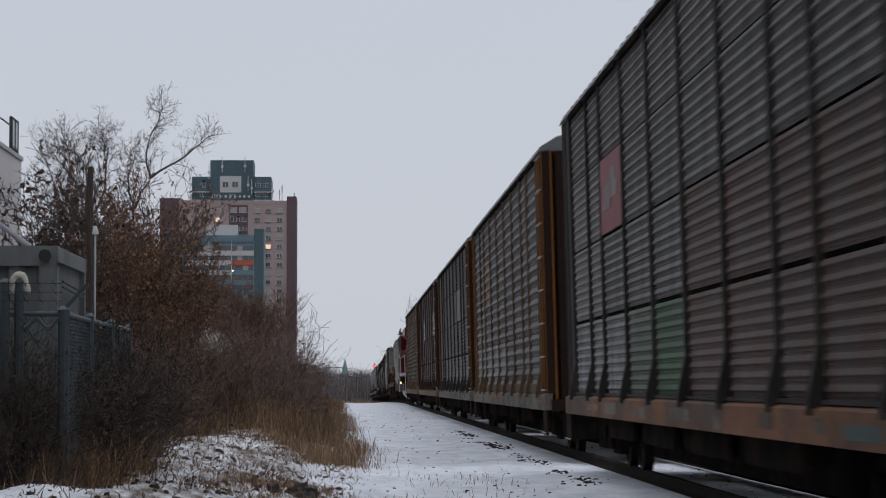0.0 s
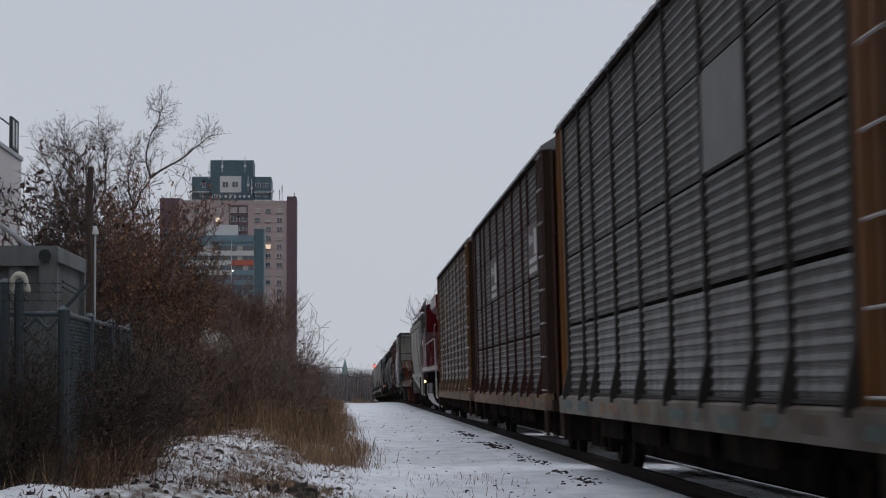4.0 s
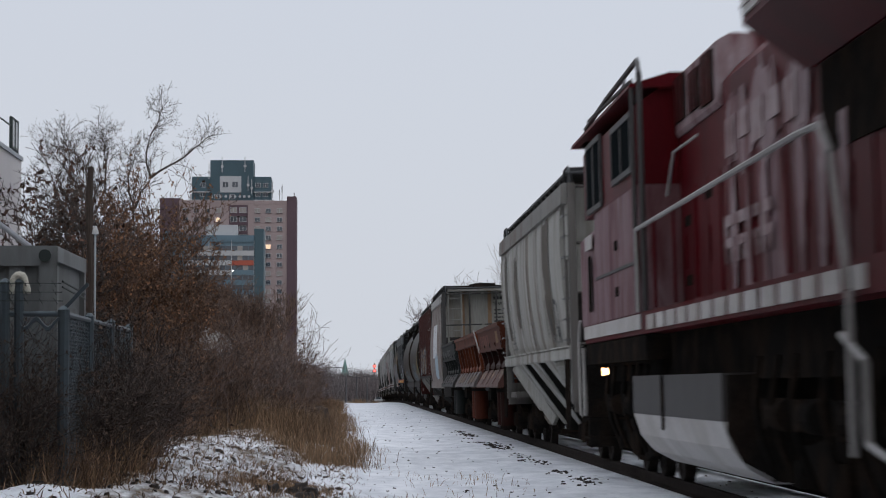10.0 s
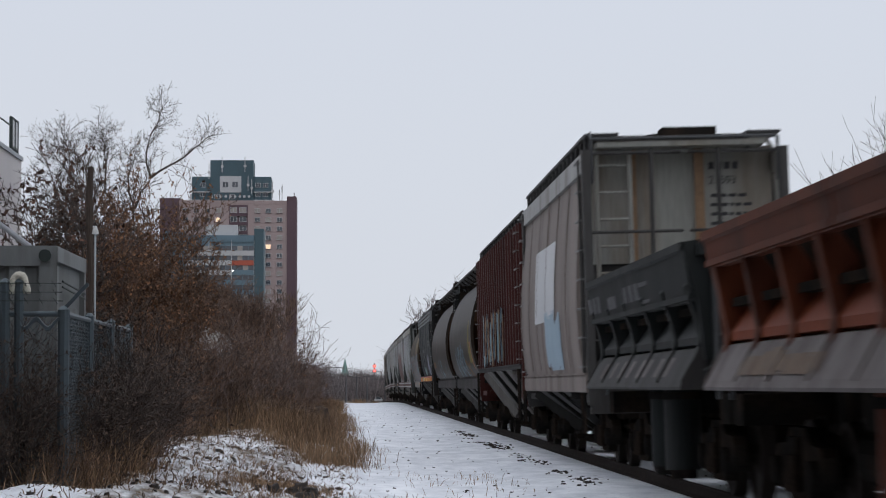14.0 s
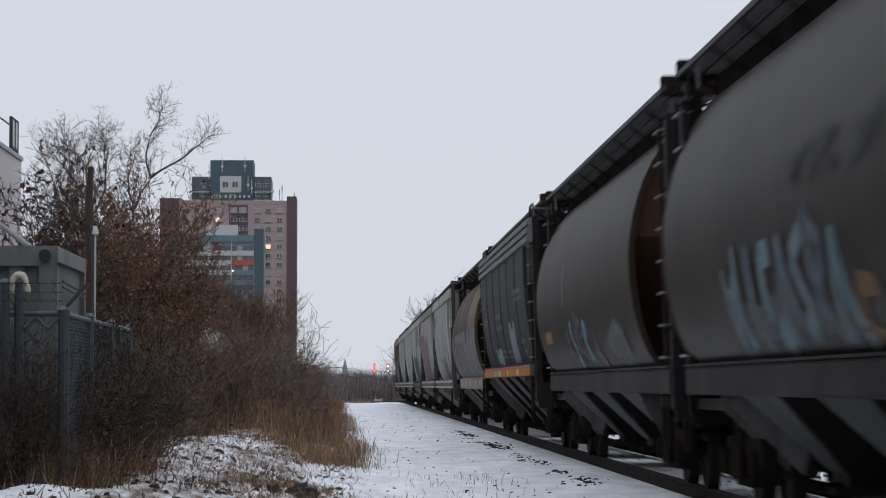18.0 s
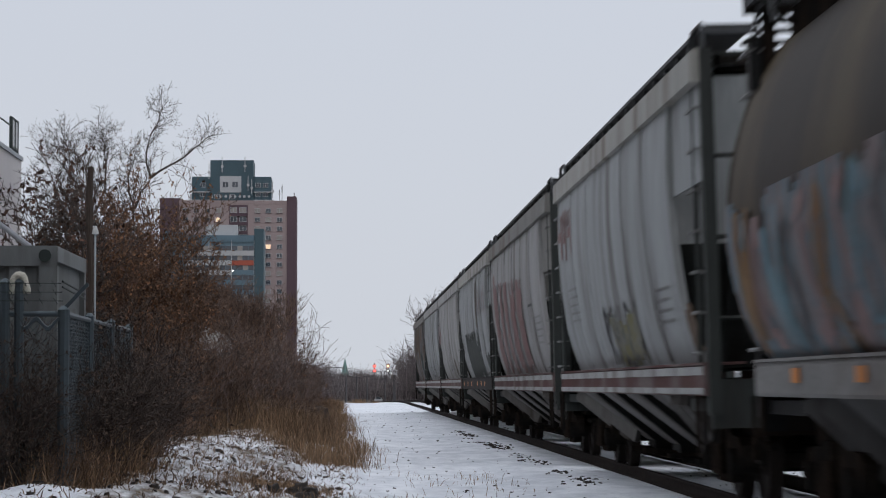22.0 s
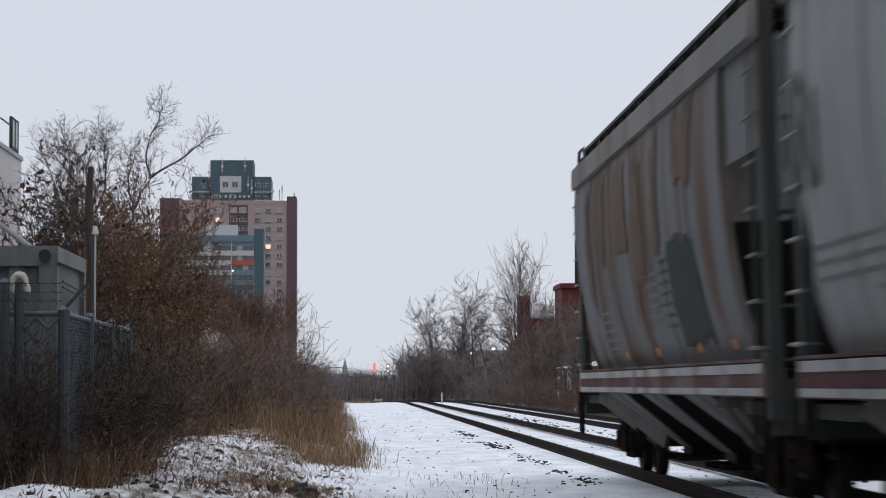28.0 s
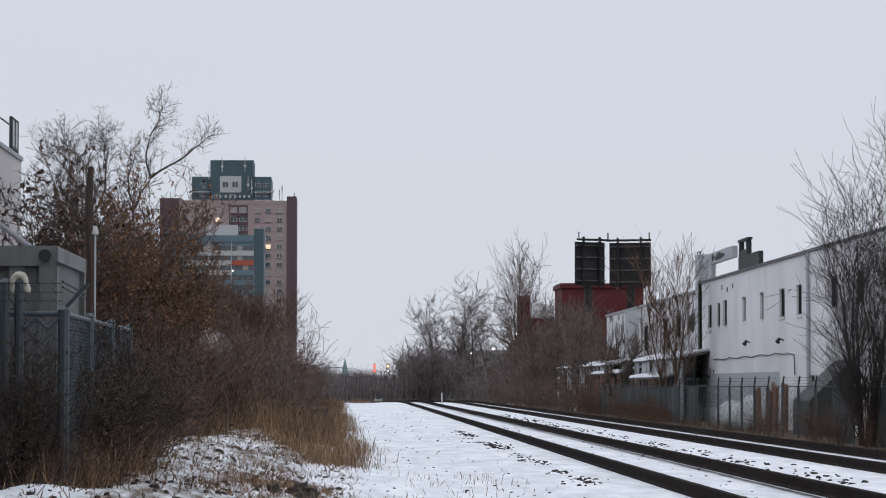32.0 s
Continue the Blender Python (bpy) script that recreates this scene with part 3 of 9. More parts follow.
def spray_panels(car, y0, y1, tiers, paint):
    """Spray paint over the rack panels whose middles lie between y0 and y1, on the given tiers."""
    made = {}
    for ob in car.children:
        if ob.name.startswith("rack_panel") and y0 <= ob.matrix_basis.translation.y <= y1 and any(abs(ob.matrix_basis.translation.z - TIERS[k][0]) < 0.05 for k in tiers):
            if ob.data.name not in made:
                me = ob.data.copy()
                me.materials[0] = paint
                me.materials[1] = paint
                made[ob.data.name] = me
            ob.data = made[ob.data.name]


def mottled(name, base, colours, scale=1.6, stretch=(1, 1.4, 0.35)):
    """Spray paint over grimy panels, much of which still shows through."""
    return sprayed(name, [[c * 0.70 for c in base], colours[0], [c * 0.70 for c in base], colours[-1]], scale, stretch)


def sill_marks(car, seed, paints, y_to):
    """Patches of pale and coloured paint along the side sill."""
    r = random.Random(seed)
    y = -13.0
    while y < y_to:
        w = r.uniform(0.4, 1.6)
        bm = B()
        z = r.uniform(0.83, 0.9)
        box(bm, -1.588, -1.582, y, y + w, z, z + r.uniform(0.08, 0.16))
        part("sill_patch", bm, r.choice(paints), car)
        y += w + r.uniform(0.6, 2.4)


LOGO = ((0.15, 0.9, 0.06, 0.16), (0.15, 0.9, 0.24, 0.34), (0.15, 0.38, 0.38, 0.86), (0.5, 0.62, 0.62, 0.74), (0.72, 0.84, 0.60, 0.80))
TEAL_SPRAY = surface("dull_teal_spray", (0.07, 0.095, 0.09), 0.6, 0, 0.3, 2, 20, 0.03, spec=0.06)
car, L, e = auto_rack(-145.0, "grey corrugated auto rack car with a rusty orange sill", PANEL_A, POST_DARK, SILL_ORANGE, POST_DARK)
plate(car, e[3] + 0.07, e[2] - 0.07, 3.31, 4.33, RED_PLATE, ((0.2, 0.8, 0.42, 0.62), (0.3, 0.55, 0.62, 0.80), (0.5, 0.85, 0.3, 0.42)), FADED_MARK)
spray_panels(car, -1.0, 1.0, (0,), mottled("green_panel_spray", (0.20, 0.19, 0.18), [(0.075, 0.17, 0.075), (0.09, 0.20, 0.09)], 1.1))
spray_panels(car, 2.0, 3.8, (0,), mottled("thin_green_panel_spray", (0.24, 0.23, 0.22), [(0.12, 0.17, 0.11), (0.24, 0.23, 0.22)], 1.4))
spray_panels(car, 4.9, 12.0, (0,), mottled("pale_panel_spray", (0.24, 0.23, 0.22), [(0.34, 0.34, 0.34), (0.22, 0.21, 0.2)], 1.8))
spray_panels(car, 7.4, 12.0, (1, 2), mottled("ochre_panel_spray", (0.26, 0.245, 0.235), [(0.25, 0.235, 0.22), (0.24, 0.17, 0.06)], 0.9))
spray_panels(car, -13.0, -1.1, (0, 1), mottled("russet_panel_spray", (0.19, 0.17, 0.16), [(0.15, 0.09, 0.075), (0.17, 0.13, 0.12)], 0.7))
sill_marks(car, 1, [SILL_GREY, TEAL_SPRAY, SILL_TAN, SILL_GREY], 9.0)

car, L, e = auto_rack(-114.1, "pale grey auto rack car with tan posts and low graffiti", PANEL_B, POST_TAN, SILL_GREY, ORANGE_END, joints=False)
spray_panels(car, 3.5, 6.2, (2,), mottled("rust_orange_panel_spray", (0.36, 0.35, 0.34), [(0.28, 0.15, 0.06), (0.33, 0.30, 0.27)], 1.2))
spray_panels(car, -2.2, 6.6, (0, ), mottled("white_panel_spray", (0.36, 0.355, 0.35), [(0.31, 0.32, 0.33), (0.17, 0.17, 0.17)], 1.7))
spray_panels(car, 6.6, 13.0, (0, ), mottled("grey_panel_spray", (0.32, 0.315, 0.31), [(0.30, 0.30, 0.30), (0.14, 0.14, 0.14)], 1.9))
sill_marks(car, 2, [SILL_TAN, TEAL_SPRAY, SILL_ORANGE], 12.0)

car, L, e = auto_rack(-85.45, "grey auto rack car with dark joints and an orange end post", PANEL_A, POST_DARK, SILL_GREY, ORANGE_END)
plate(car, e[7] + 0.08, e[6] - 0.1, 3.33, 4.3, PALE_PLATE)
spray_panels(car, -11.0, 8.0, (0,), MATS["pale_panel_spray"])
sill_marks(car, 3, [SILL_TAN, SILL_TAN, TEAL_SPRAY], 12.0)

car, L, e = auto_rack(-56.05, "brown-grey auto rack car with red-brown posts and logo boards", PANEL_C, POST_RED, SILL_TAN, POST_RED)
plate(car, e[4] + 0.07, e[3] - 0.07, 3.31, 4.30, BROWN_PLATE, LOGO)
plate(car, e[9] + 0.08, e[8] - 0.08, 3.33, 4.33, BROWN_PLATE, LOGO)
spray_panels(car, -1.0, 3.8, (0,), mottled("dull_panel_spray", (0.21, 0.19, 0.18), [(0.30, 0.29, 0.285), (0.2, 0.18, 0.17)], 1.6))
sill_marks(car, 4, [SILL_GREY, SILL_ORANGE, SILL_GREY], 12.0)

car, L, e = auto_rack(-26.85, "grey auto rack car with tan posts and orange reflectors", PANEL_B, POST_TAN, SILL_TAN, ORANGE_END, joints=False)
spray_panels(car, 4.9, 6.6, (2,), streaky("sandy_logo_panel", (0.40, 0.32, 0.22), (0.28, 0.23, 0.18), 0.5))
spray_panels(car, 4.9, 12.0, (0,), MATS["white_panel_spray"])
marks(car, lambda z: 1.54, [((y + q) / 2 - 0.3, (y + q) / 2 + 0.3, 1.15, 1.25) for y, q in zip(e[2:7], e[3:8])], ORANGE_MARK, "reflector")
sill_marks(car, 5, [SILL_GREY, SILL_GREY, SILL_ORANGE], 12.0)

# ---- the train: locomotive ----
LOCO_RED = surface("locomotive_dark_red", (0.075, 0.004, 0.007), 0.5, 0, 0.22, 1.2, 25, 0.05, (0.032, 0.005, 0.006), 0.6, 1.2, (1, 1, 0.2), 0.05)
LOCO_PALE = sprayed("mottled_pinkish_red", [(0.11, 0.012, 0.016), (0.32, 0.22, 0.24), (0.22, 0.12, 0.13), (0.10, 0.010, 0.014)], 1.0, (1, 1, 0.3))
LOCO_CHALK = sprayed("chalked_white_wear", [(0.10, 0.010, 0.014), (0.46, 0.37, 0.385), (0.26, 0.13, 0.14), (0.08, 0.008, 0.010)], 1.3, (1, 1.6, 0.3))
LOCO_WHITE = surface("dirty_white_paint", (0.40, 0.385, 0.37), 0.5, 0, 0.2, 1.5, 25, 0.05, (0.3, 0.27, 0.24), 0.6, 1.0)
LOCO_GREY = surface("locomotive_tank_grey", (0.05, 0.047, 0.047), 0.6, 0, 0.2, 1.5, 25, 0.05)
GLASS = pane("dark_window_glass")
CAB_GLASS = surface("tinted_cab_glass", (0.010, 0.012, 0.013), 0.4, 0, 0.1, 2, 10, 0.0, spec=0.0)
LOGO_WORN = surface("worn_white_lettering", (0.30, 0.24, 0.245), 0.6, 0, 0.3, 2, 25, 0.05, (0.10, 0.03, 0.03), 0.6, 3.0, spec=0.06)
LAMP_GLOW = glow("ground_light_glow", (1.0, 0.52, 0.22), 5.0)

car, L = car_of("locomotive", -14.2, 11.2, "dark red diesel locomotive with white stripe blocks, coupled mid-train", "locomotive")
bm = B()
box(bm, -1.52, 1.52, -11.3, 10.6, 1.86, 2.12)
part("walkway_frame", bm, LOCO_RED, car, bevel=0.01)
bm = B()
box(bm, -0.6, 0.6, -11.8, 11.8, 0.75, 1.86)
box(bm, -1.2, 1.2, -10.5, 10.5, 1.3, 1.86)
part("underframe", bm, IRON, car)
for i in range(14):
    bm = B()
    box(bm, -1.545, -1.522, 2.5 - i * 0.93 - 0.66, 2.5 - i * 0.93, 1.90, 2.07)
    part("stripe_block", bm, LOCO_WHITE, car)
bm = B()
prism(bm, [(-1.0, 2.12), (1.0, 2.12), (1.0, 4.45), (0.8, 4.66), (-0.8, 4.66), (-1.0, 4.45)], -10.9, 3.2)
part("hood", bm, LOCO_RED, car, "dark red engine hood")
for i in range(11):
    y = -8.2 + i * 1.0
    bm = B()
    box(bm, -1.02, -1.0, y, y + 0.93, 2.2, 3.55)
    box(bm, -1.04, -1.02, y + 0.8, y + 0.84, 2.6, 3.0)
    part("hood_door", bm, LOCO_PALE if i == 4 else LOCO_RED, car)
bm = B()
prism(bm, [(-1.02, 3.95), (-1.56, 4.36), (-1.56, 4.86), (-1.3, 4.95), (1.3, 4.95), (1.56, 4.86), (1.56, 4.36), (1.02, 3.95)], -11.4, -5.5)
part("radiator_wing", bm, LOCO_RED, car, "flared dark red radiator housing", bevel=0.02)
for i in range(6):
    bm = B()
    y = -11.3 + i * 0.96
    box(bm, -1.585, -1.56, y, y + 0.88, 4.42, 4.82)
    for k in range(3):
        box(bm, -1.60, -1.585, y, y + 0.88, 4.49 + k * 0.12, 4.52 + k * 0.12)
    part("radiator_grille", bm, LOCO_WHITE, car)
bm = B()
box(bm, -1.035, -1.0, -10.7, -6.2, 3.15, 3.92)
part("air_intake", bm, IRON, car, "black radiator air opening")
ragged(car, "chalked_paint", lambda z: 1.022, -6.1, -0.5, 3.35, 4.42, LOCO_CHALK, 9, 0.75)
for i in range(7):
    ragged(car, "paint_run", lambda z: 1.03, -7.4 + i * 1.0, -6.95 + i * 1.0, 2.15, 3.5, LOCO_CHALK, 70 + i, 0.5)
for i in range(4):
    y = -0.6 - i * 0.82
    for a, b2, c, d in ((-0.16, 0.0, 2.5, 3.0), (-0.6, -0.17, 2.88, 3.0), (-0.6, -0.17, 2.66, 2.76), (-0.6, -0.46, 2.5, 2.65)):
        bm = B()
        box(bm, -1.06, -1.045, y + a, y + b2, c, d)
        part("logo_block", bm, LOGO_WORN, car)
for i in range(5):
    bm = B()
    box(bm, -1.055, -1.045, -1.5 - i * 0.9, -0.9 - i * 0.9, 3.6 + 0.12 * (i % 2), 4.0)
    part("logo_block", bm, LOGO_WORN, car)
# equipment cabinet behind the cab, with louvred openings and grab irons
bm = B()
prism(bm, [(-1.02, 4.2), (-1.05, 4.25), (-1.05, 4.90), (-0.9, 4.98), (0.9, 4.98), (1.05, 4.90), (1.05, 4.25), (1.02, 4.2)], -0.45, 3.15)
part("blower_cabinet", bm, LOCO_CHALK, car, "bleached cabinet behind the cab", bevel=0.02)
for y0, y1, z0, z1 in ((2.1, 3.0, 4.35, 4.88), (-0.15, 0.75, 4.3, 4.85), (0.95, 1.8, 4.35, 4.8)):
    bm = B()
    box(bm, -1.075, -1.05, y0, y1, z0, z1)
    opening = part("cabinet_opening", bm, IRON, car)
    bm = B()
    for k in range(3):
        box(bm, -1.085, -1.076, y0 + 0.1 + k * (y1 - y0) / 3, y0 + 0.18 + k * (y1 - y0) / 3, z0, z1)
    part("louvre_bar", bm, LOCO_RED, opening)
bm = B()
pipe(bm, [(-1.2, 2.9, 3.5), (-1.2, 2.2, 3.95), (-1.2, 0.2, 3.95)], 0.02)
part("grab_iron", bm, HANDRAIL, car)
for y, z in ((2.2, 3.1), (2.2, 2.4), (0.4, 3.3)):
    bm = B()
    box(bm, -1.03, -1.0, y, y + 0.5, z, z + 0.12)
    part("door_latch", bm, IRON, car)
bm = B()
tube(bm, (0, -2.0, 4.6), (0, -2.0, 4.95), 0.3, 0.26, 10)
part("exhaust_stack", bm, IRON, car)
bm = B()
prism(bm, [(-1.53, 3.66), (1.53, 3.66), (1.53, 4.62), (1.05, 4.93), (-1.05, 4.93), (-1.53, 4.62)], 3.2, 10.0)
part("cab", bm, LOCO_RED, car, bevel=0.03)
bm = B()
box(bm, -1.53, 1.53, 3.2, 8.6, 2.12, 3.655)
part("cab_lower_side", bm, LOCO_PALE, car, "pale pinkish red panels below the cab windows", bevel=0.02)
bm = B()
prism(bm, [(-1.5, 2.12), (1.5, 2.12), (1.5, 3.4), (1.2, 3.66), (-1.2, 3.66), (-1.5, 3.4)], 8.62, 11.2)
part("nose", bm, LOCO_PALE, car, "pale pinkish red short nose", bevel=0.05)
bm = B()
box(bm, -1.545, -1.522, 3.2, 10.5, 1.92, 2.10)
part("cab_stripe", bm, LOCO_WHITE, car)
bm = B()
box(bm, -1.5, 1.5, 3.0, 10.6, 1.55, 1.85)
part("step_band", bm, IRON, car)
bm = B()
prism(bm, [(-1.6, 4.86), (-1.1, 5.0), (1.1, 5.0), (1.6, 4.86), (1.6, 4.82), (-1.6, 4.82)], 3.1, 11.2)
part("cab_roof", bm, LOCO_RED, car)
bm = B()
prism(bm, [(-1.5, 4.86), (-1.05, 5.02), (1.05, 5.02), (1.5, 4.86), (1.5, 4.82), (-1.5, 4.82)], 10.0, 10.9)
part("windscreen_visor", bm, IRON, car)
bm = B()
pipe(bm, [(-1.56, 2.4, 2.12), (-1.56, 2.4, 4.9), (-1.52, 2.9, 5.12), (-1.52, 6.6, 5.06), (-1.52, 9.6, 4.96)], 0.035)
pipe(bm, [(-1.52, 4.4, 5.10), (-1.52, 4.4, 4.9)], 0.025)
part("roof_grab_rail", bm, LOCO_GREY, car)
# gear hung below the frame: sand pipes, valves, brake cylinders, cables
for y in (4.6, 5.4, 6.3, 7.2, 8.6, 9.4, -4.2, -5.2, -6.2, -7.6, -8.8, -9.6):
    bm = B()
    pipe(bm, [(-1.30, y, 1.5), (-1.34, y + 0.15, 1.1), (-1.25, y + 0.3, 0.7), (-1.1, y + 0.45, 0.35)], 0.03)
    part("sand_pipe", bm, IRON, car)
for y in (5.2, 6.8, 8.9, -5.0, -6.6, -8.4):
    bm = B()
    tube(bm, (-1.22, y - 0.3, 0.98), (-1.22, y + 0.25, 0.98), 0.15, seg=12)
    box(bm, -1.34, -1.1, y + 0.28, y + 0.5, 0.85, 1.12)
    part("brake_cylinder", bm, IRON, car)
for y0, y1, z0, z1 in ((3.5, 5.7, 3.9, 4.5), (7.3, 9.2, 3.75, 4.6)):
    bm = B()
    box(bm, -1.56, -1.535, y0, y1, z0, z1)
    w = part("window", bm, CAB_GLASS, car, "dark cab side window")
    bm = B()
    for a, b2, c, d in ((y0 - 0.07, y0, z0 - 0.07, z1 + 0.07), (y1, y1 + 0.07, z0 - 0.07, z1 + 0.07), (y0, y1, z0 - 0.07, z0), (y0, y1, z1, z1 + 0.07), ((y0 + y1) / 2 - 0.04, (y0 + y1) / 2 + 0.04, z0, z1)):
        box(bm, -1.575, -1.53, a, b2, c, d)
    part("window_frame", bm, LOCO_GREY, w)
for a, b2, c, d, m in ((9.3, 9.6, 2.3, 3.1, IRON), (5.6, 5.9, 3.0, 3.12, IRON), (5.6, 5.9, 2.4, 2.52, IRON), (9.0, 10.0, 3.2, 3.4, LOCO_WHITE), (3.4, 8.5, 2.72, 2.76, LOCO_GREY)):
    bm = B()
    box(bm, -1.545, -1.53, a, b2, c, d)
    part("side_fitting", bm, m, car)
for pts in ([(-1.58, 3.0, 2.12), (-1.58, 3.0, 3.1), (-1.58, -8.0, 3.16), (-1.58, -9.0, 3.14), (-1.58, -9.4, 2.9), (-1.58, -9.9, 1.9), (-1.58, -9.9, 0.75)],
            [(-1.58, -9.6, 1.6), (-1.58, -10.4, 1.4), (-1.58, -10.4, 0.85), (-1.58, -11.2, 0.75)],
            [(-1.58, 10.7, 2.2), (-1.58, 11.0, 1.9), (-1.58, 11.0, 0.8)], [(-1.58, 10.3, 1.8), (-1.58, 10.3, 0.8)],
            [(-1.57, 3.15, 2.12), (-1.57, 3.15, 4.9), (-1.57, 8.6, 4.98)]):
    bm = B()
    pipe(bm, pts, 0.028)
    part("handrail", bm, HANDRAIL if pts[0][1] != 3.15 else LOCO_GREY, car)
for i in range(6):
    bm = B()
    tube(bm, (-1.58, 1.2 - i * 1.75, 2.12), (-1.58, 1.2 - i * 1.75, 3.12), 0.018, seg=5)
    part("handrail_post", bm, LOCO_RED, car)
bm = B()
prism(bm, [(-1.05, 0.30), (-1.30, 0.44), (-1.46, 0.64), (-1.54, 0.90), (1.54, 0.90), (1.46, 0.64), (1.30, 0.44), (1.05, 0.30)], -3.4, 4.2)
part("fuel_tank", bm, LOCO_WHITE, car, "dirty white lower half of the fuel tank", bevel=0.02)
bm = B()
box(bm, -1.54, 1.54, -3.4, 4.2, 0.902, 1.36)
part("tank_band", bm, LOCO_GREY, car, "grey upper half of the fuel tank", bevel=0.02)
# black plate added over the tank's lit end to paint in its shade
bm = B()
prism(bm, [(-1.0, 0.32), (-1.36, 0.52), (-1.5, 0.80), (-1.5, 1.34), (1.5, 1.34), (1.5, 0.80), (1.36, 0.52), (1.0, 0.32)], -3.55, -3.402)
part("tank_end", bm, IRON, car, "black plate added to darken the end of the fuel tank", bevel=0.02)
for y in (1.1,):
    bm = B()
    box(bm, -1.565, -1.54, y, y + 0.1, 0.75, 1.36)
    part("tank_strap", bm, IRON, car)
bm = B()
tube(bm, (-1.46, 7.92, 1.44), (-1.55, 7.92, 1.43), 0.045, 0.055, 10)
part("ground_light", bm, LAMP_GLOW, car, "glowing warm ground light")
for s in (-1, 1):
    bm = B()
    for k in range(4):
        box(bm, -1.5, -0.9, s * 11.0 - 0.3, s * 11.0 + 0.3, 0.45 + k * 0.28, 0.48 + k * 0.28)
    box(bm, -1.4, 1.4, s * 11.75 - 0.06, s * 11.75 + 0.06, 0.3, 1.86)
    part("step_well", bm, IRON, car)
trucks(car, (-7.3, 7.3), three=True)
couplers(car, L)

# ---- the train: covered hoppers ----
def curve_of(points):
    """A half-width by height, linear between (z, width) points."""
    def side(z):
        for (z0, w0), (z1, w1) in zip(points, points[1:]):
            if z <= z1:
                k = max(0.0, (z - z0) / (z1 - z0))
                return w0 + (w1 - w0) * k
        return points[-1][1]
    return side


BULGE = curve_of([(1.2, 1.12), (1.45, 1.28), (1.75, 1.39), (2.1, 1.48), (2.7, 1.56), (3.3, 1.60), (3.8, 1.60), (4.2, 1.58), (4.6, 1.54)])
ROUND = curve_of([(1.2, 1.10), (1.45, 1.28), (1.63, 1.40), (1.9, 1.51), (2.2, 1.57), (2.5, 1.61), (2.9, 1.61), (3.2, 1.57), (3.5, 1.49), (3.8, 1.38), (4.1, 1.21), (4.3, 1.05), (4.42, 0.93)])
SQUARED = curve_of([(1.2, 1.52), (1.45, 1.54), (1.9, 1.59), (2.4, 1.61), (3.0, 1.59), (3.6, 1.55), (4.2, 1.49), (4.9, 1.43)])
UPRIGHT = curve_of([(1.2, 1.48), (4.7, 1.48)])


def hatch_mesh():
    bm = B()
    tube(bm, (0, 0, 0), (0, 0, 0.16), 0.42, 0.42, 14)
    tube(bm, (0, 0, 0.16), (0, 0, 0.22), 0.46, 0.40, 14)
    box(bm, -0.04, 0.04, -0.5, 0.5, 0.2, 0.27)
    return mesh_of("hatch", bm, IRON)


M_HATCH = hatch_mesh()


def end_panel(side, y_of, zs):
    """The plate that closes a hopper body, between its two curved sides."""
    bm = B()
    rows = [[bm.verts.new((x * (side(z) - 0.012), y_of(z), z)) for x in (-1, -0.5, 0, 0.5, 1)] for z in zs]
    for a, b in zip(rows, rows[1:]):
        for i in range(4):
            bm.faces.new((a[i], a[i + 1], b[i + 1], b[i]))
    return bm


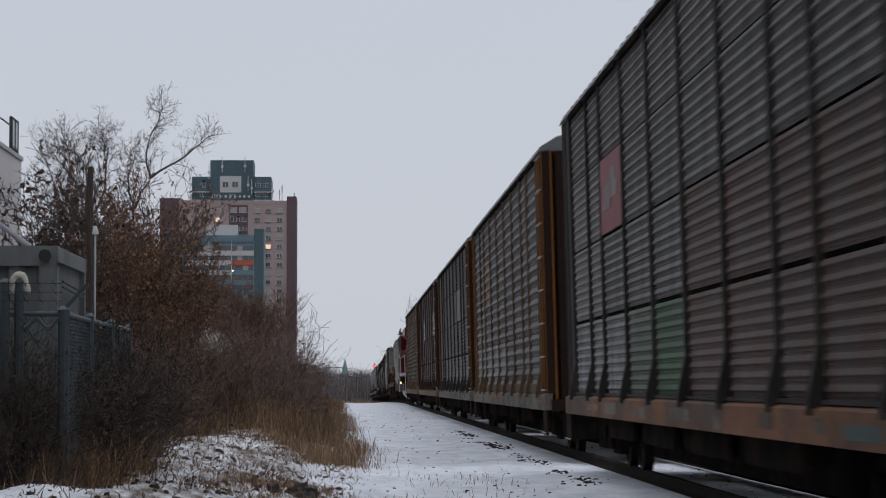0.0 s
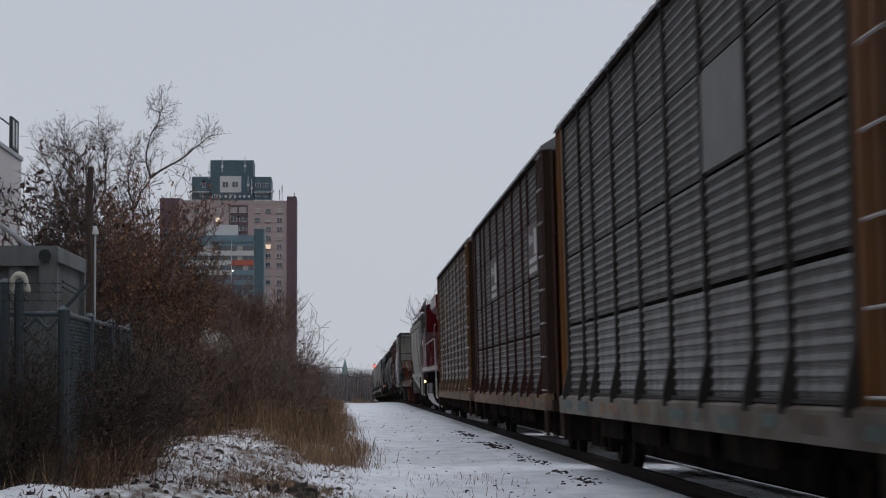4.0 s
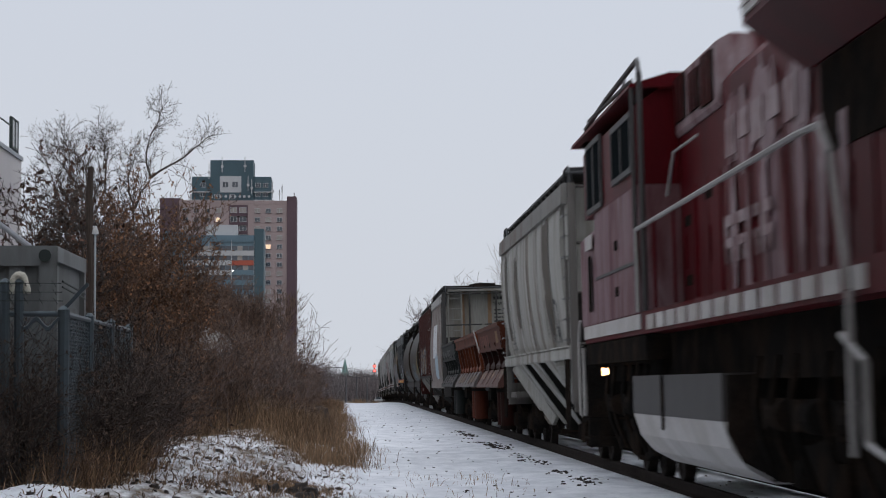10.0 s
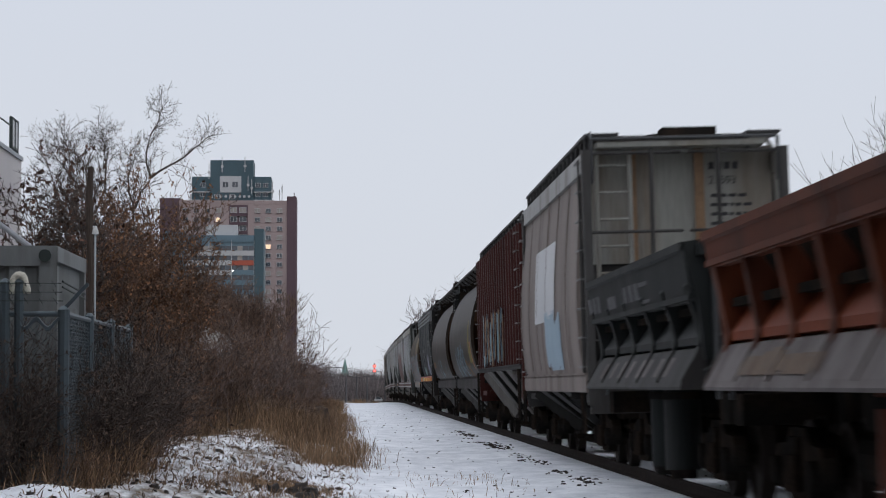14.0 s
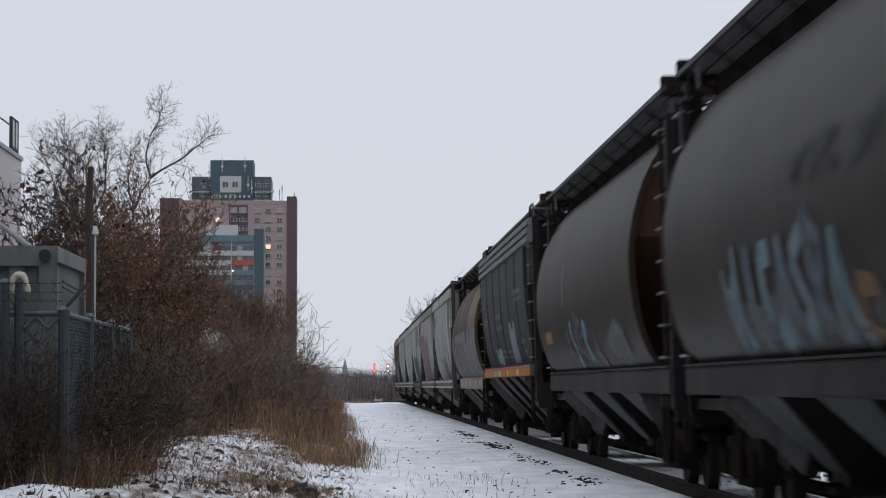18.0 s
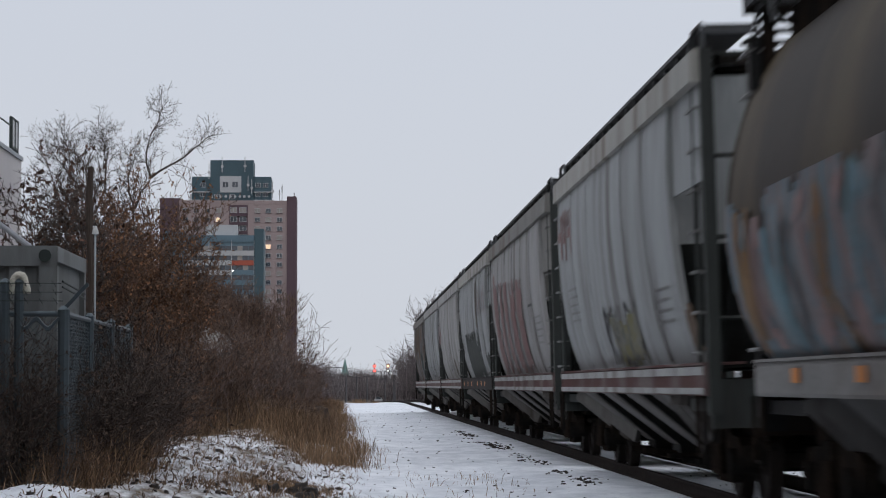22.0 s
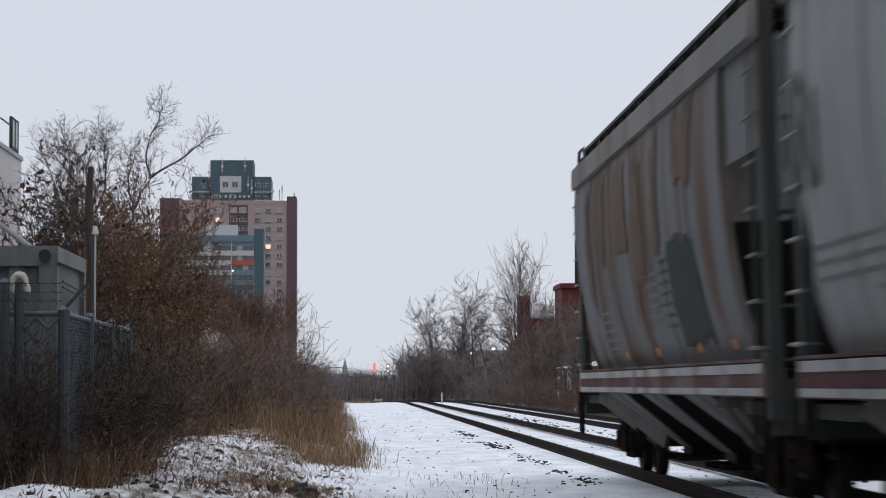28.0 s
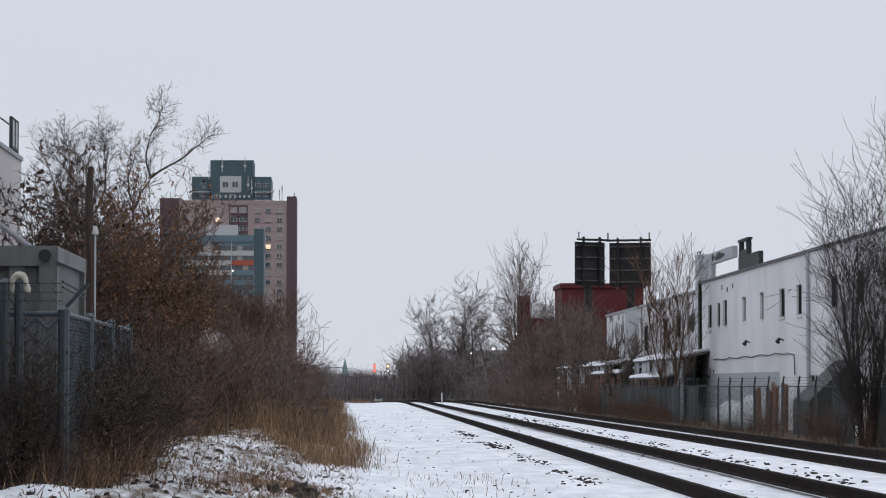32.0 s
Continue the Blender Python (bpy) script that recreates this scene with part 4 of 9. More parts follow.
def hopper(a, b, label, side, paint, sill_paint, eave=4.5, bays=3, end_paint=None, chord=None, boards="plain", ribs=False, bay_paint=None, low=1.42, sill=(1.14, 1.44), front=1.75, rear=0.85, top_end=None, chord_drop=0.34):
    """A covered hopper: bulged or round sides, slope ends, bays beneath, ladders and a roof walk."""
    car, length = car_of("covered_hopper_car", a, b, label)
    end_paint = end_paint or paint
    half = length / 2
    # the front end of a car is the one that leads, at negative y
    yf, yb = -half + front, half - rear
    sx = 1.36 if side is ROUND else 1.55
    zs = [low + (eave - low) * i / 14 for i in range(15)]
    crown = [(-0.62 * side(eave), eave + 0.11), (0, eave + 0.16), (0.62 * side(eave), eave + 0.11)]
    prof = [(-side(z), z) for z in zs] + crown + [(side(z), z) for z in reversed(zs)]
    bm = B()
    loft(bm, [[(x, y, z) for x, z in prof] for y in (yf, yf * 0.5 + yb * 0.5, yb)], closed=False)
    shell = part("hopper_body", bm, paint, car, smooth=True)
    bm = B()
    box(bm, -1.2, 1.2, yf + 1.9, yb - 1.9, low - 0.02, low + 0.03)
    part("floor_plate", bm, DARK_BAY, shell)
    knee, deep = (3.05, 1.5) if side is ROUND else (2.75, 1.1)
    slope_paint = (top_end or end_paint) if side is ROUND else end_paint
    for e, ye in ((-1, yf), (1, yb)):
        part("end_sheet", end_panel(side, lambda z: ye - e * 0.06, [knee + (eave - knee) * i / 6 for i in range(7)]), top_end or end_paint, shell)
        part("slope_sheet", end_panel(side, lambda z: ye - e * (0.06 + deep * (knee - z) / (knee - low)), [low + (knee - low) * i / 6 for i in range(7)]), slope_paint, shell)
        for s in (-1, 1):
            bm = B()
            loft(bm, [[(s * (side(z) + 0.012), ye - 0.035, z), (s * (side(z) + 0.012), ye + 0.035, z), (s * (side(z) - 0.07), ye + 0.035, z), (s * (side(z) - 0.07), ye - 0.035, z)] for z in zs])
            part("side_edge", bm, paint, shell)
    if chord:
        for s in (-1, 1):
            bm = B()
            w = max(side(eave - chord_drop), side(eave))
            steps_n = 3 if chord_drop > 0.4 else 1
            d = chord_drop / steps_n
            for i in range(steps_n):
                z0 = eave - chord_drop + i * d
                prism(bm, [(s * (w - 0.08), z0), (s * (w + 0.055), z0 + 0.015), (s * (w + 0.045), z0 + d - 0.03), (s * (w + 0.01), z0 + d), (s * (w - 0.10), z0 + d)], -half + 0.55, half - 0.75)
            part("top_chord", bm, chord, car)
    if ribs:
        for i in range(19):
            y = yf + 0.12 + i * (yb - yf - 0.24) / 18
            bm = B()
            loft(bm, [[(-1.475, y - 0.20, z), (-1.57, y - 0.10, z), (-1.57, y + 0.10, z), (-1.475, y + 0.20, z)] for z in (low - 0.02, eave)])
            part("side_rib", bm, paint, car)
    for s in (-1, 1):
        bm = B()
        prism(bm, [(s * (sx - 0.14), sill[0]), (s * sx, sill[0]), (s * (sx + 0.012), sill[0] + 0.03), (s * (sx + 0.012), sill[1] - 0.04), (s * sx, sill[1]), (s * (sx - 0.14), sill[1])], -half + 0.6, half - 0.6)
        bm2 = B()
        box(bm2, min(s * (side(low) - 0.1), s * (sx + 0.03)), max(s * (side(low) - 0.1), s * (sx + 0.03)), -half + 0.62, half - 0.62, sill[1] + 0.003, sill[1] + 0.03)
        part("sill_flange", bm2, sill_paint, part("side_sill", bm, sill_paint, car))
    # corner posts and what hangs on them, at both ends
    for e in (-1, 1):
        ye = e * (half - 0.6)
        for s in (-1, 1):
            bm = B()
            box(bm, min(s * (sx - 0.14), s * (sx - 0.02)), max(s * (sx - 0.14), s * (sx - 0.02)), ye - 0.11, ye + 0.11, 0.95, eave)
            part("corner_post", bm, end_paint, car, bevel=0.012)
            bm = B()
            for z in (1.9, 2.7, 3.5, eave - 0.05):
                tube(bm, (s * 1.40, ye, z), (s * 0.05, ye, z), 0.024, seg=5)
            tube(bm, (s * 0.5, ye, 1.1), (s * 0.5, ye, eave), 0.035, seg=6)
            part("end_frame", bm, end_paint, car)
            y_in = yf if e < 0 else yb
            if abs(y_in - ye) > 0.7 and side is not ROUND:
                bm = B()
                w = side(4.0) - 0.05
                box(bm, min(s * (w - 0.03), s * w), max(s * (w - 0.03), s * w), min(y_in, ye), max(y_in, ye), 3.25, eave - 0.02)
                part("corner_sheet", bm, top_end or end_paint, car)
    if sill_paint is SILL_OXIDE:
        for z, h in ((sill[0] + 0.015, 0.065), (sill[1] - 0.095, 0.085)):
            bm = B()
            box(bm, -sx - 0.026, -sx - 0.014, -half + 0.7, half - 0.7, z, z + h)
            part("sill_stripe", bm, CHALK, car)
    for e in (-1, 1):
        ye = e * (half - 0.6)
        bm = B()
        box(bm, -sx + 0.1, sx - 0.1, min(ye, ye - e * 1.9), max(ye, ye - e * 1.9), 0.98, 1.1)
        box(bm, -sx + 0.05, sx - 0.05, ye - 0.07, ye + 0.07, 0.82, 1.3)
        part("end_platform", bm, end_paint, car)
        # ladder rungs stand off the corner, in one plain grey metal
        for k in range(8):
            z = sill[1] + 0.12 + k * (eave - sill[1] - 0.3) / 7
            bm = B()
            tube(bm, (-sx - 0.05, ye - e * 0.5, z), (-sx - 0.05, ye + e * 0.02, z), 0.018, seg=5)
            for q in (-0.5, 0.02):
                tube(bm, (-sx - 0.05, ye + e * q, z), (-sx + 0.08, ye + e * q, z), 0.014, seg=4)
            part("rung", bm, RUNG_GREY, car)
        bm = B()
        tube(bm, (-sx + 0.02, ye - e * 0.5, sill[1]), (-sx + 0.02, ye - e * 0.5, eave - 0.1), 0.026, seg=6)
        part("ladder_stile", bm, end_paint, car)
        bm = B()
        pipe(bm, [(-sx - 0.03, ye - e * 0.45, sill[0]), (-sx - 0.03, ye - e * 0.45, 0.55), (-sx - 0.03, ye, 0.55), (-sx - 0.03, ye, sill[0])], 0.022)
        part("sill_step", bm, IRON, car)
        bm = B()
        for x in (-0.9, -0.3, 0.3, 0.9):
            y_in = yf if e < 0 else yb
            beam(bm, (x, y_in - e * (deep + 0.02), low), (x, y_in + e * 0.02, knee), 0.08, 0.08)
        part("slope_stiffener", bm, end_paint, car)
        bm = B()
        w = side(eave) * 0.96 if side is not ROUND else 1.25
        hh = 0.26
        pipe(bm, [(-w, ye - e * 0.95, eave + 0.02), (-w, ye - e * 0.75, eave + hh), (-w, ye - e * 0.1, eave + hh), (-w, ye + e * 0.04, eave + hh - 0.1), (-w, ye + e * 0.04, eave - 0.5)], 0.024)
        pipe(bm, [(-w, ye + e * 0.04, eave + hh - 0.1), (w, ye + e * 0.04, eave + hh - 0.1), (w, ye + e * 0.04, eave - 0.5)], 0.026)
        part("roof_handrail", bm, DARK_RAIL, car)
        bm = B()
        box(bm, -0.45, 0.45, min(ye - e * 0.15, ye + e * 0.1), max(ye - e * 0.15, ye + e * 0.1), 1.5, 2.1)
        tube(bm, (-0.75, ye, 1.85), (-0.75, ye + e * 0.12, 1.85), 0.28, seg=12)
        part("brake_gear", bm, IRON, car)
    # bays hang between the trucks, their slopes coloured dark as shade for the gaps
    span = (length - 6.8) / bays
    for k in range(bays):
        yc = -(length - 6.8) / 2 + span * (k + 0.5)
        wt, top, out = span * 0.27, sill[0] + 0.02, sx - 0.05
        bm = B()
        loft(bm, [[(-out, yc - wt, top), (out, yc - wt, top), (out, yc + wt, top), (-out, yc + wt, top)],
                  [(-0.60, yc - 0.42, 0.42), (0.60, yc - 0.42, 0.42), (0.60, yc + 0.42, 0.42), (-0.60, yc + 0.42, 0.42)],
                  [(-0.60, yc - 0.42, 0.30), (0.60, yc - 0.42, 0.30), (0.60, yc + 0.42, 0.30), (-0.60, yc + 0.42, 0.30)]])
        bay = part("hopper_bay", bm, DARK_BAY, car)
        for s in (-1, 1):
            bm = B()
            loft(bm, [[(s * (out + d), yc - wt, top), (s * (out + d), yc + wt, top), (s * (0.60 + d), yc + 0.40, 0.43), (s * (0.60 + d), yc - 0.40, 0.43)] for d in (0.012, 0.035)])
            part("bay_side", bm, bay_paint or paint, bay)
        bm = B()
        box(bm, -0.75, 0.75, yc - 0.5, yc + 0.5, 0.24, 0.31)
        tube(bm, (-0.9, yc, 0.3), (0.9, yc, 0.3), 0.04, seg=6)
        part("outlet_gate", bm, IRON, bay)
    for e in (-1, 1):
        bm = B()
        for o in (2.9, 3.7):
            beam(bm, (-sx + 0.08, e * (half - o), sill[0]), (-0.8, e * (half - o - 1.2), 0.5), 0.09, 0.24)
        part("end_brace", bm, bay_paint or end_paint, car)
    bm = B()
    box(bm, -0.34, 0.34, -half + 0.7, half - 0.7, 0.62, 1.02)
    for y in (-half + 2.75, half - 2.75):
        box(bm, -0.95, 0.95, y - 1.5, y + 1.5, 0.72, 0.98)
        tube(bm, (-0.85, y - 1.8, 0.62), (-0.85, y + 1.8, 0.62), 0.05, seg=6)
    box(bm, -0.25, 0.25, -half + 4.2, half - 4.2, 0.40, 0.62)
    part("centre_sill", bm, IRON, car)
    # roof
    n = 8
    for i in range(n):
        share("hatch", M_HATCH, car, pose(0.0, yf + 1.0 + i * (yb - yf - 2.0) / (n - 1), eave + 0.13))
    if boards == "wide":
        bm = B()
        box(bm, -1.0, 1.0, yf + 0.05, yb - 0.05, eave - 0.12, eave + 0.20)
        part("hatch_coaming", bm, IRON, car)
        for x0 in (-1.36, 0.66):
            bm = B()
            y = -half + 0.55
            while y < half - 0.55:
                box(bm, x0, x0 + 0.7, y, y + 0.045, eave + 0.28, eave + 0.305)
                y += 0.17
            for q in (0.0, 0.22, 0.44, 0.66):
                box(bm, x0 + q, x0 + q + 0.04, -half + 0.5, half - 0.5, eave + 0.262, eave + 0.318)
            part("roof_walk", bm, GRATE, car, "dark steel grating roof walk")
            for i in range(9):
                y = yf + 0.3 + i * (yb - yf - 0.6) / 8
                bm = B()
                beam(bm, (x0 + 0.35, y, eave + 0.02), (x0 + (0.04 if x0 < 0 else 0.66), y, eave + 0.26), 0.05, 0.04)
                part("walk_bracket", bm, IRON, car)
        for e in (-1, 1):
            bm = B()
            box(bm, -1.36, 1.36, e * (half - 0.62) - 0.09, e * (half - 0.62) + 0.09, eave + 0.22, eave + 0.44)
            for x in (-1.2, 1.1):
                box(bm, x, x + 0.1, e * (half - 0.62) - 0.07, e * (half - 0.62) + 0.07, 1.0, eave + 0.22)
            part("end_portal", bm, IRON, car)
    else:
        bm = B()
        box(bm, -1.0, 1.0, yf + 0.1, yb - 0.1, eave + 0.05, eave + 0.27)
        part("hatch_coaming", bm, IRON, car)
        for x0 in (-1.46, 0.96):
            bm = B()
            box(bm, x0, x0 + 0.5, -half + 0.7, half - 0.9, eave + 0.22, eave + 0.26)
            part("roof_walk", bm, GRATE, car)
            for i in range(17):
                y = -half + 1.0 + i * (length - 2.2) / 16
                bm = B()
                box(bm, x0 + 0.02, x0 + 0.07, y, y + 0.09, eave - 0.02, eave + 0.22)
                part("walk_bracket", bm, GRATE, car)
    if not ribs and side is not ROUND:
        zz = [low + 0.1 + (eave - 0.4 - low) * j / 8 for j in range(9)]
        for i in range(1, 6):
            y = yf + i * (yb - yf) / 6
            bm = B()
            loft(bm, [[(-side(z) - 0.012, y - 0.03, z), (-side(z) - 0.012, y + 0.03, z), (-side(z) + 0.02, y + 0.03, z), (-side(z) + 0.02, y - 0.03, z)] for z in zz])
            part("side_seam", bm, paint, car)
    trucks(car, (-half + 2.75, half - 2.75))
    couplers(car, length)
    return car, length


def low_bars(car, side, y0, rows, paint=STENCIL, w=1.4, z=2.6):
    """Small stencilled writing as plain bars."""
    rnd = random.Random(int(y0 * 10))
    rects = []
    for r in range(rows):
        y = y0
        while y < y0 + w:
            d = 0.06 + 0.12 * rnd.random()
            rects.append((y, y + d, z - r * 0.12, z - r * 0.12 + 0.04))
            y += d + 0.07
    marks(car, side, rects, paint, "stencil_text", joined=True)


CREAM = streaky("streaked_cream_grey", (0.70, 0.69, 0.64), (0.27, 0.21, 0.16), 0.8)
PALE = streaky("streaked_pale_grey", (0.66, 0.655, 0.65), (0.22, 0.19, 0.165), 0.8)
COOL = streaky("streaked_cool_grey", (0.64, 0.665, 0.67), (0.22, 0.205, 0.19), 0.8)
CHALK = streaky("streaked_chalk_white", (0.70, 0.70, 0.685), (0.25, 0.21, 0.175), 0.7)
RUSTY = streaky("rust_streaked_cream", (0.325, 0.339, 0.349), (0.175, 0.087, 0.041), 0.85, sscale=1.2, edge=(0.45, 0.6))
OXIDE = streaky("oxide_red_brown", (0.105, 0.036, 0.032), (0.05, 0.024, 0.022), 0.6)
UMBER = streaky("sooty_umber", (0.058, 0.042, 0.033), (0.021, 0.0145, 0.011), 0.8, sscale=0.9, rough=0.5, spec=0.10)
CHARCOAL = streaky("charcoal_paint", (0.085, 0.092, 0.097), (0.040, 0.040, 0.041), 0.7, sscale=1.0)
SEPIA = streaky("sepia_paint", (0.099, 0.081, 0.069), (0.258, 0.198, 0.120), 0.6, sscale=0.8)
BLACK_END = streaky("black_end_steel", (0.03, 0.03, 0.031), (0.06, 0.045, 0.035), 0.5)
GREEN_END = streaky("grey_green_end_steel", (0.085, 0.094, 0.090), (0.035, 0.025, 0.020), 0.7)
SILL_PALE = surface("pale_sill", (0.216, 0.210, 0.204), 0.65, 0, 0.2, 1.4, 25, 0.1, (0.120, 0.090, 0.072), 0.6, 1.3, (1, 0.4, 1), spec=0.05)
SILL_OXIDE = surface("oxide_sill", (0.085, 0.042, 0.039), 0.65, 0, 0.25, 1.4, 25, 0.1, (0.169, 0.156, 0.150), 0.5, 1.3, (1, 0.4, 1), spec=0.05)
SILL_DARK = surface("dark_sill", (0.032, 0.029, 0.029), 0.7, 0, 0.25, 1.4, 25, 0.1, (0.055, 0.050, 0.050), 0.6, 1.0, (1, 0.5, 1), spec=0.05)
DARK_BAY = streaky("grime_and_shade_bay", (0.030, 0.029, 0.027), (0.015, 0.012, 0.011), 0.6)
PALE_BAY = streaky("grimy_pale_bay", (0.27, 0.255, 0.24), (0.09, 0.07, 0.055), 0.8)

MID_BAY = streaky("worn_grey_bay", (0.115, 0.112, 0.11), (0.045, 0.038, 0.033), 0.6)
RUST_END = streaky("rust_brown_end_sheet", (0.125, 0.062, 0.036), (0.045, 0.026, 0.019), 0.7, sscale=1.1)
RUNG_GREY = surface("grey_rung_metal", (0.13, 0.13, 0.128), 0.5, 0.3, 0.2, 3, 20, 0.03)
DARK_RAIL = surface("dull_dark_handrail", (0.05, 0.052, 0.055), 0.6, 0, 0.2, 3, 20, 0.03)
CHORD_GREY = streaky("rusting_grey_chord", (0.40, 0.39, 0.365), (0.22, 0.13, 0.085), 0.7, sscale=0.9)
LILAC_PAINT = surface("lilac_cover_paint", (0.21, 0.215, 0.26), 0.6, 0, 0.15, 2, 20, 0.03, spec=0.06)
MINT_PAINT = surface("mint_spray_paint", (0.20, 0.30, 0.28), 0.6, 0, 0.2, 2, 20, 0.03, spec=0.06)
SKY_SPRAY = surface("sky_blue_spray", (0.13, 0.215, 0.25), 0.6, 0, 0.3, 2, 20, 0.03, (0.17, 0.19, 0.20), 0.6, 2.0, spec=0.06)
TAN_SPRAY = surface("sandy_tan_spray", (0.20, 0.125, 0.065), 0.6, 0, 0.3, 2, 20, 0.03, (0.11, 0.06, 0.04), 0.5, 2.0, spec=0.06)
PINK_SPRAY = surface("dusty_pink_spray", (0.24, 0.17, 0.165), 0.6, 0, 0.25, 2, 20, 0.03, (0.15, 0.11, 0.105), 0.6, 2.0, spec=0.06)
BLUE_DARK = surface("slate_blue_spray", (0.045, 0.085, 0.115), 0.6, 0, 0.3, 2, 20, 0.03, spec=0.06)

YELLOW_SPRAY = sprayed("yellow_spray", [(0.20, 0.19, 0.07), (0.27, 0.25, 0.12), (0.24, 0.245, 0.22), (0.13, 0.12, 0.08)], 1.8)
PASTEL_SPRAY = sprayed("pastel_spray", [(0.26, 0.20, 0.20), (0.31, 0.27, 0.27), (0.13, 0.24, 0.29), (0.27, 0.17, 0.16), (0.34, 0.30, 0.29)], 1.5, (1, 1.3, 0.5))
BLUE_SPRAY = sprayed("blue_spray", [(0.13, 0.15, 0.17), (0.17, 0.24, 0.30), (0.30, 0.31, 0.32)], 1.6)
DARK_SPRAY = sprayed("dark_green_grey_spray", [(0.055, 0.065, 0.062), (0.085, 0.095, 0.09), (0.06, 0.07, 0.066)], 1.0)
GREY_SPRAY = sprayed("grey_white_spray", [(0.085, 0.08, 0.078), (0.19, 0.19, 0.19), (0.10, 0.097, 0.094), (0.14, 0.20, 0.215)], 1.7, (1, 1.2, 0.5))
RUST_RUN = sprayed("rust_run", [(0.155, 0.095, 0.055), (0.215, 0.15, 0.10), (0.115, 0.068, 0.045), (0.20, 0.17, 0.14)], 1.6, (1, 2.2, 0.25))
PAINT_OUT = surface("painted_out_white", (0.47, 0.48, 0.49), 0.6, 0, 0.1, 1.0, 20, 0.03)
PAINT_OUT_BLUE = surface("painted_out_blue", (0.25, 0.33, 0.39), 0.6, 0, 0.12, 1.0, 20, 0.03)

# cream hopper behind the locomotive
DIRT_RUN = streaky("brown_dirt_run", (0.20, 0.17, 0.14), (0.40, 0.36, 0.31), 0.6)
car, L = hopper(10.9, 29, "cream-grey covered hopper with brown dirt streaks", BULGE, CREAM, CREAM, 4.45, 3, chord=CHORD_GREY, bay_paint=CREAM, end_paint=PALE_BAY, top_end=CREAM, low=1.9, sill=(1.66, 1.85), front=1.3, rear=0.85)
ragged(car, "dirt_run", BULGE, -5.35, -3.95, 2.1, 4.1, DIRT_RUN, 11, 0.1)
ragged(car, "dirt_run", BULGE, 3.05, 3.85, 2.4, 4.1, DIRT_RUN, 12, 0.2)
ragged(car, "dirt_run", BULGE, 6.25, 6.85, 2.2, 4.1, DIRT_RUN, 13, 0.2)
scrawl(car, "black_graffiti", BULGE, -6.65, -3.55, 2.0, 2.75, [BLACK_MARK], 14, 5, 0.09)
low_bars(car, BULGE, -0.65, 5, w=1.2, z=2.4)
low_bars(car, BULGE, 5.25, 4, w=1.3, z=2.35)
low_bars(car, BULGE, -5.95, 4, w=1.1, z=2.2)

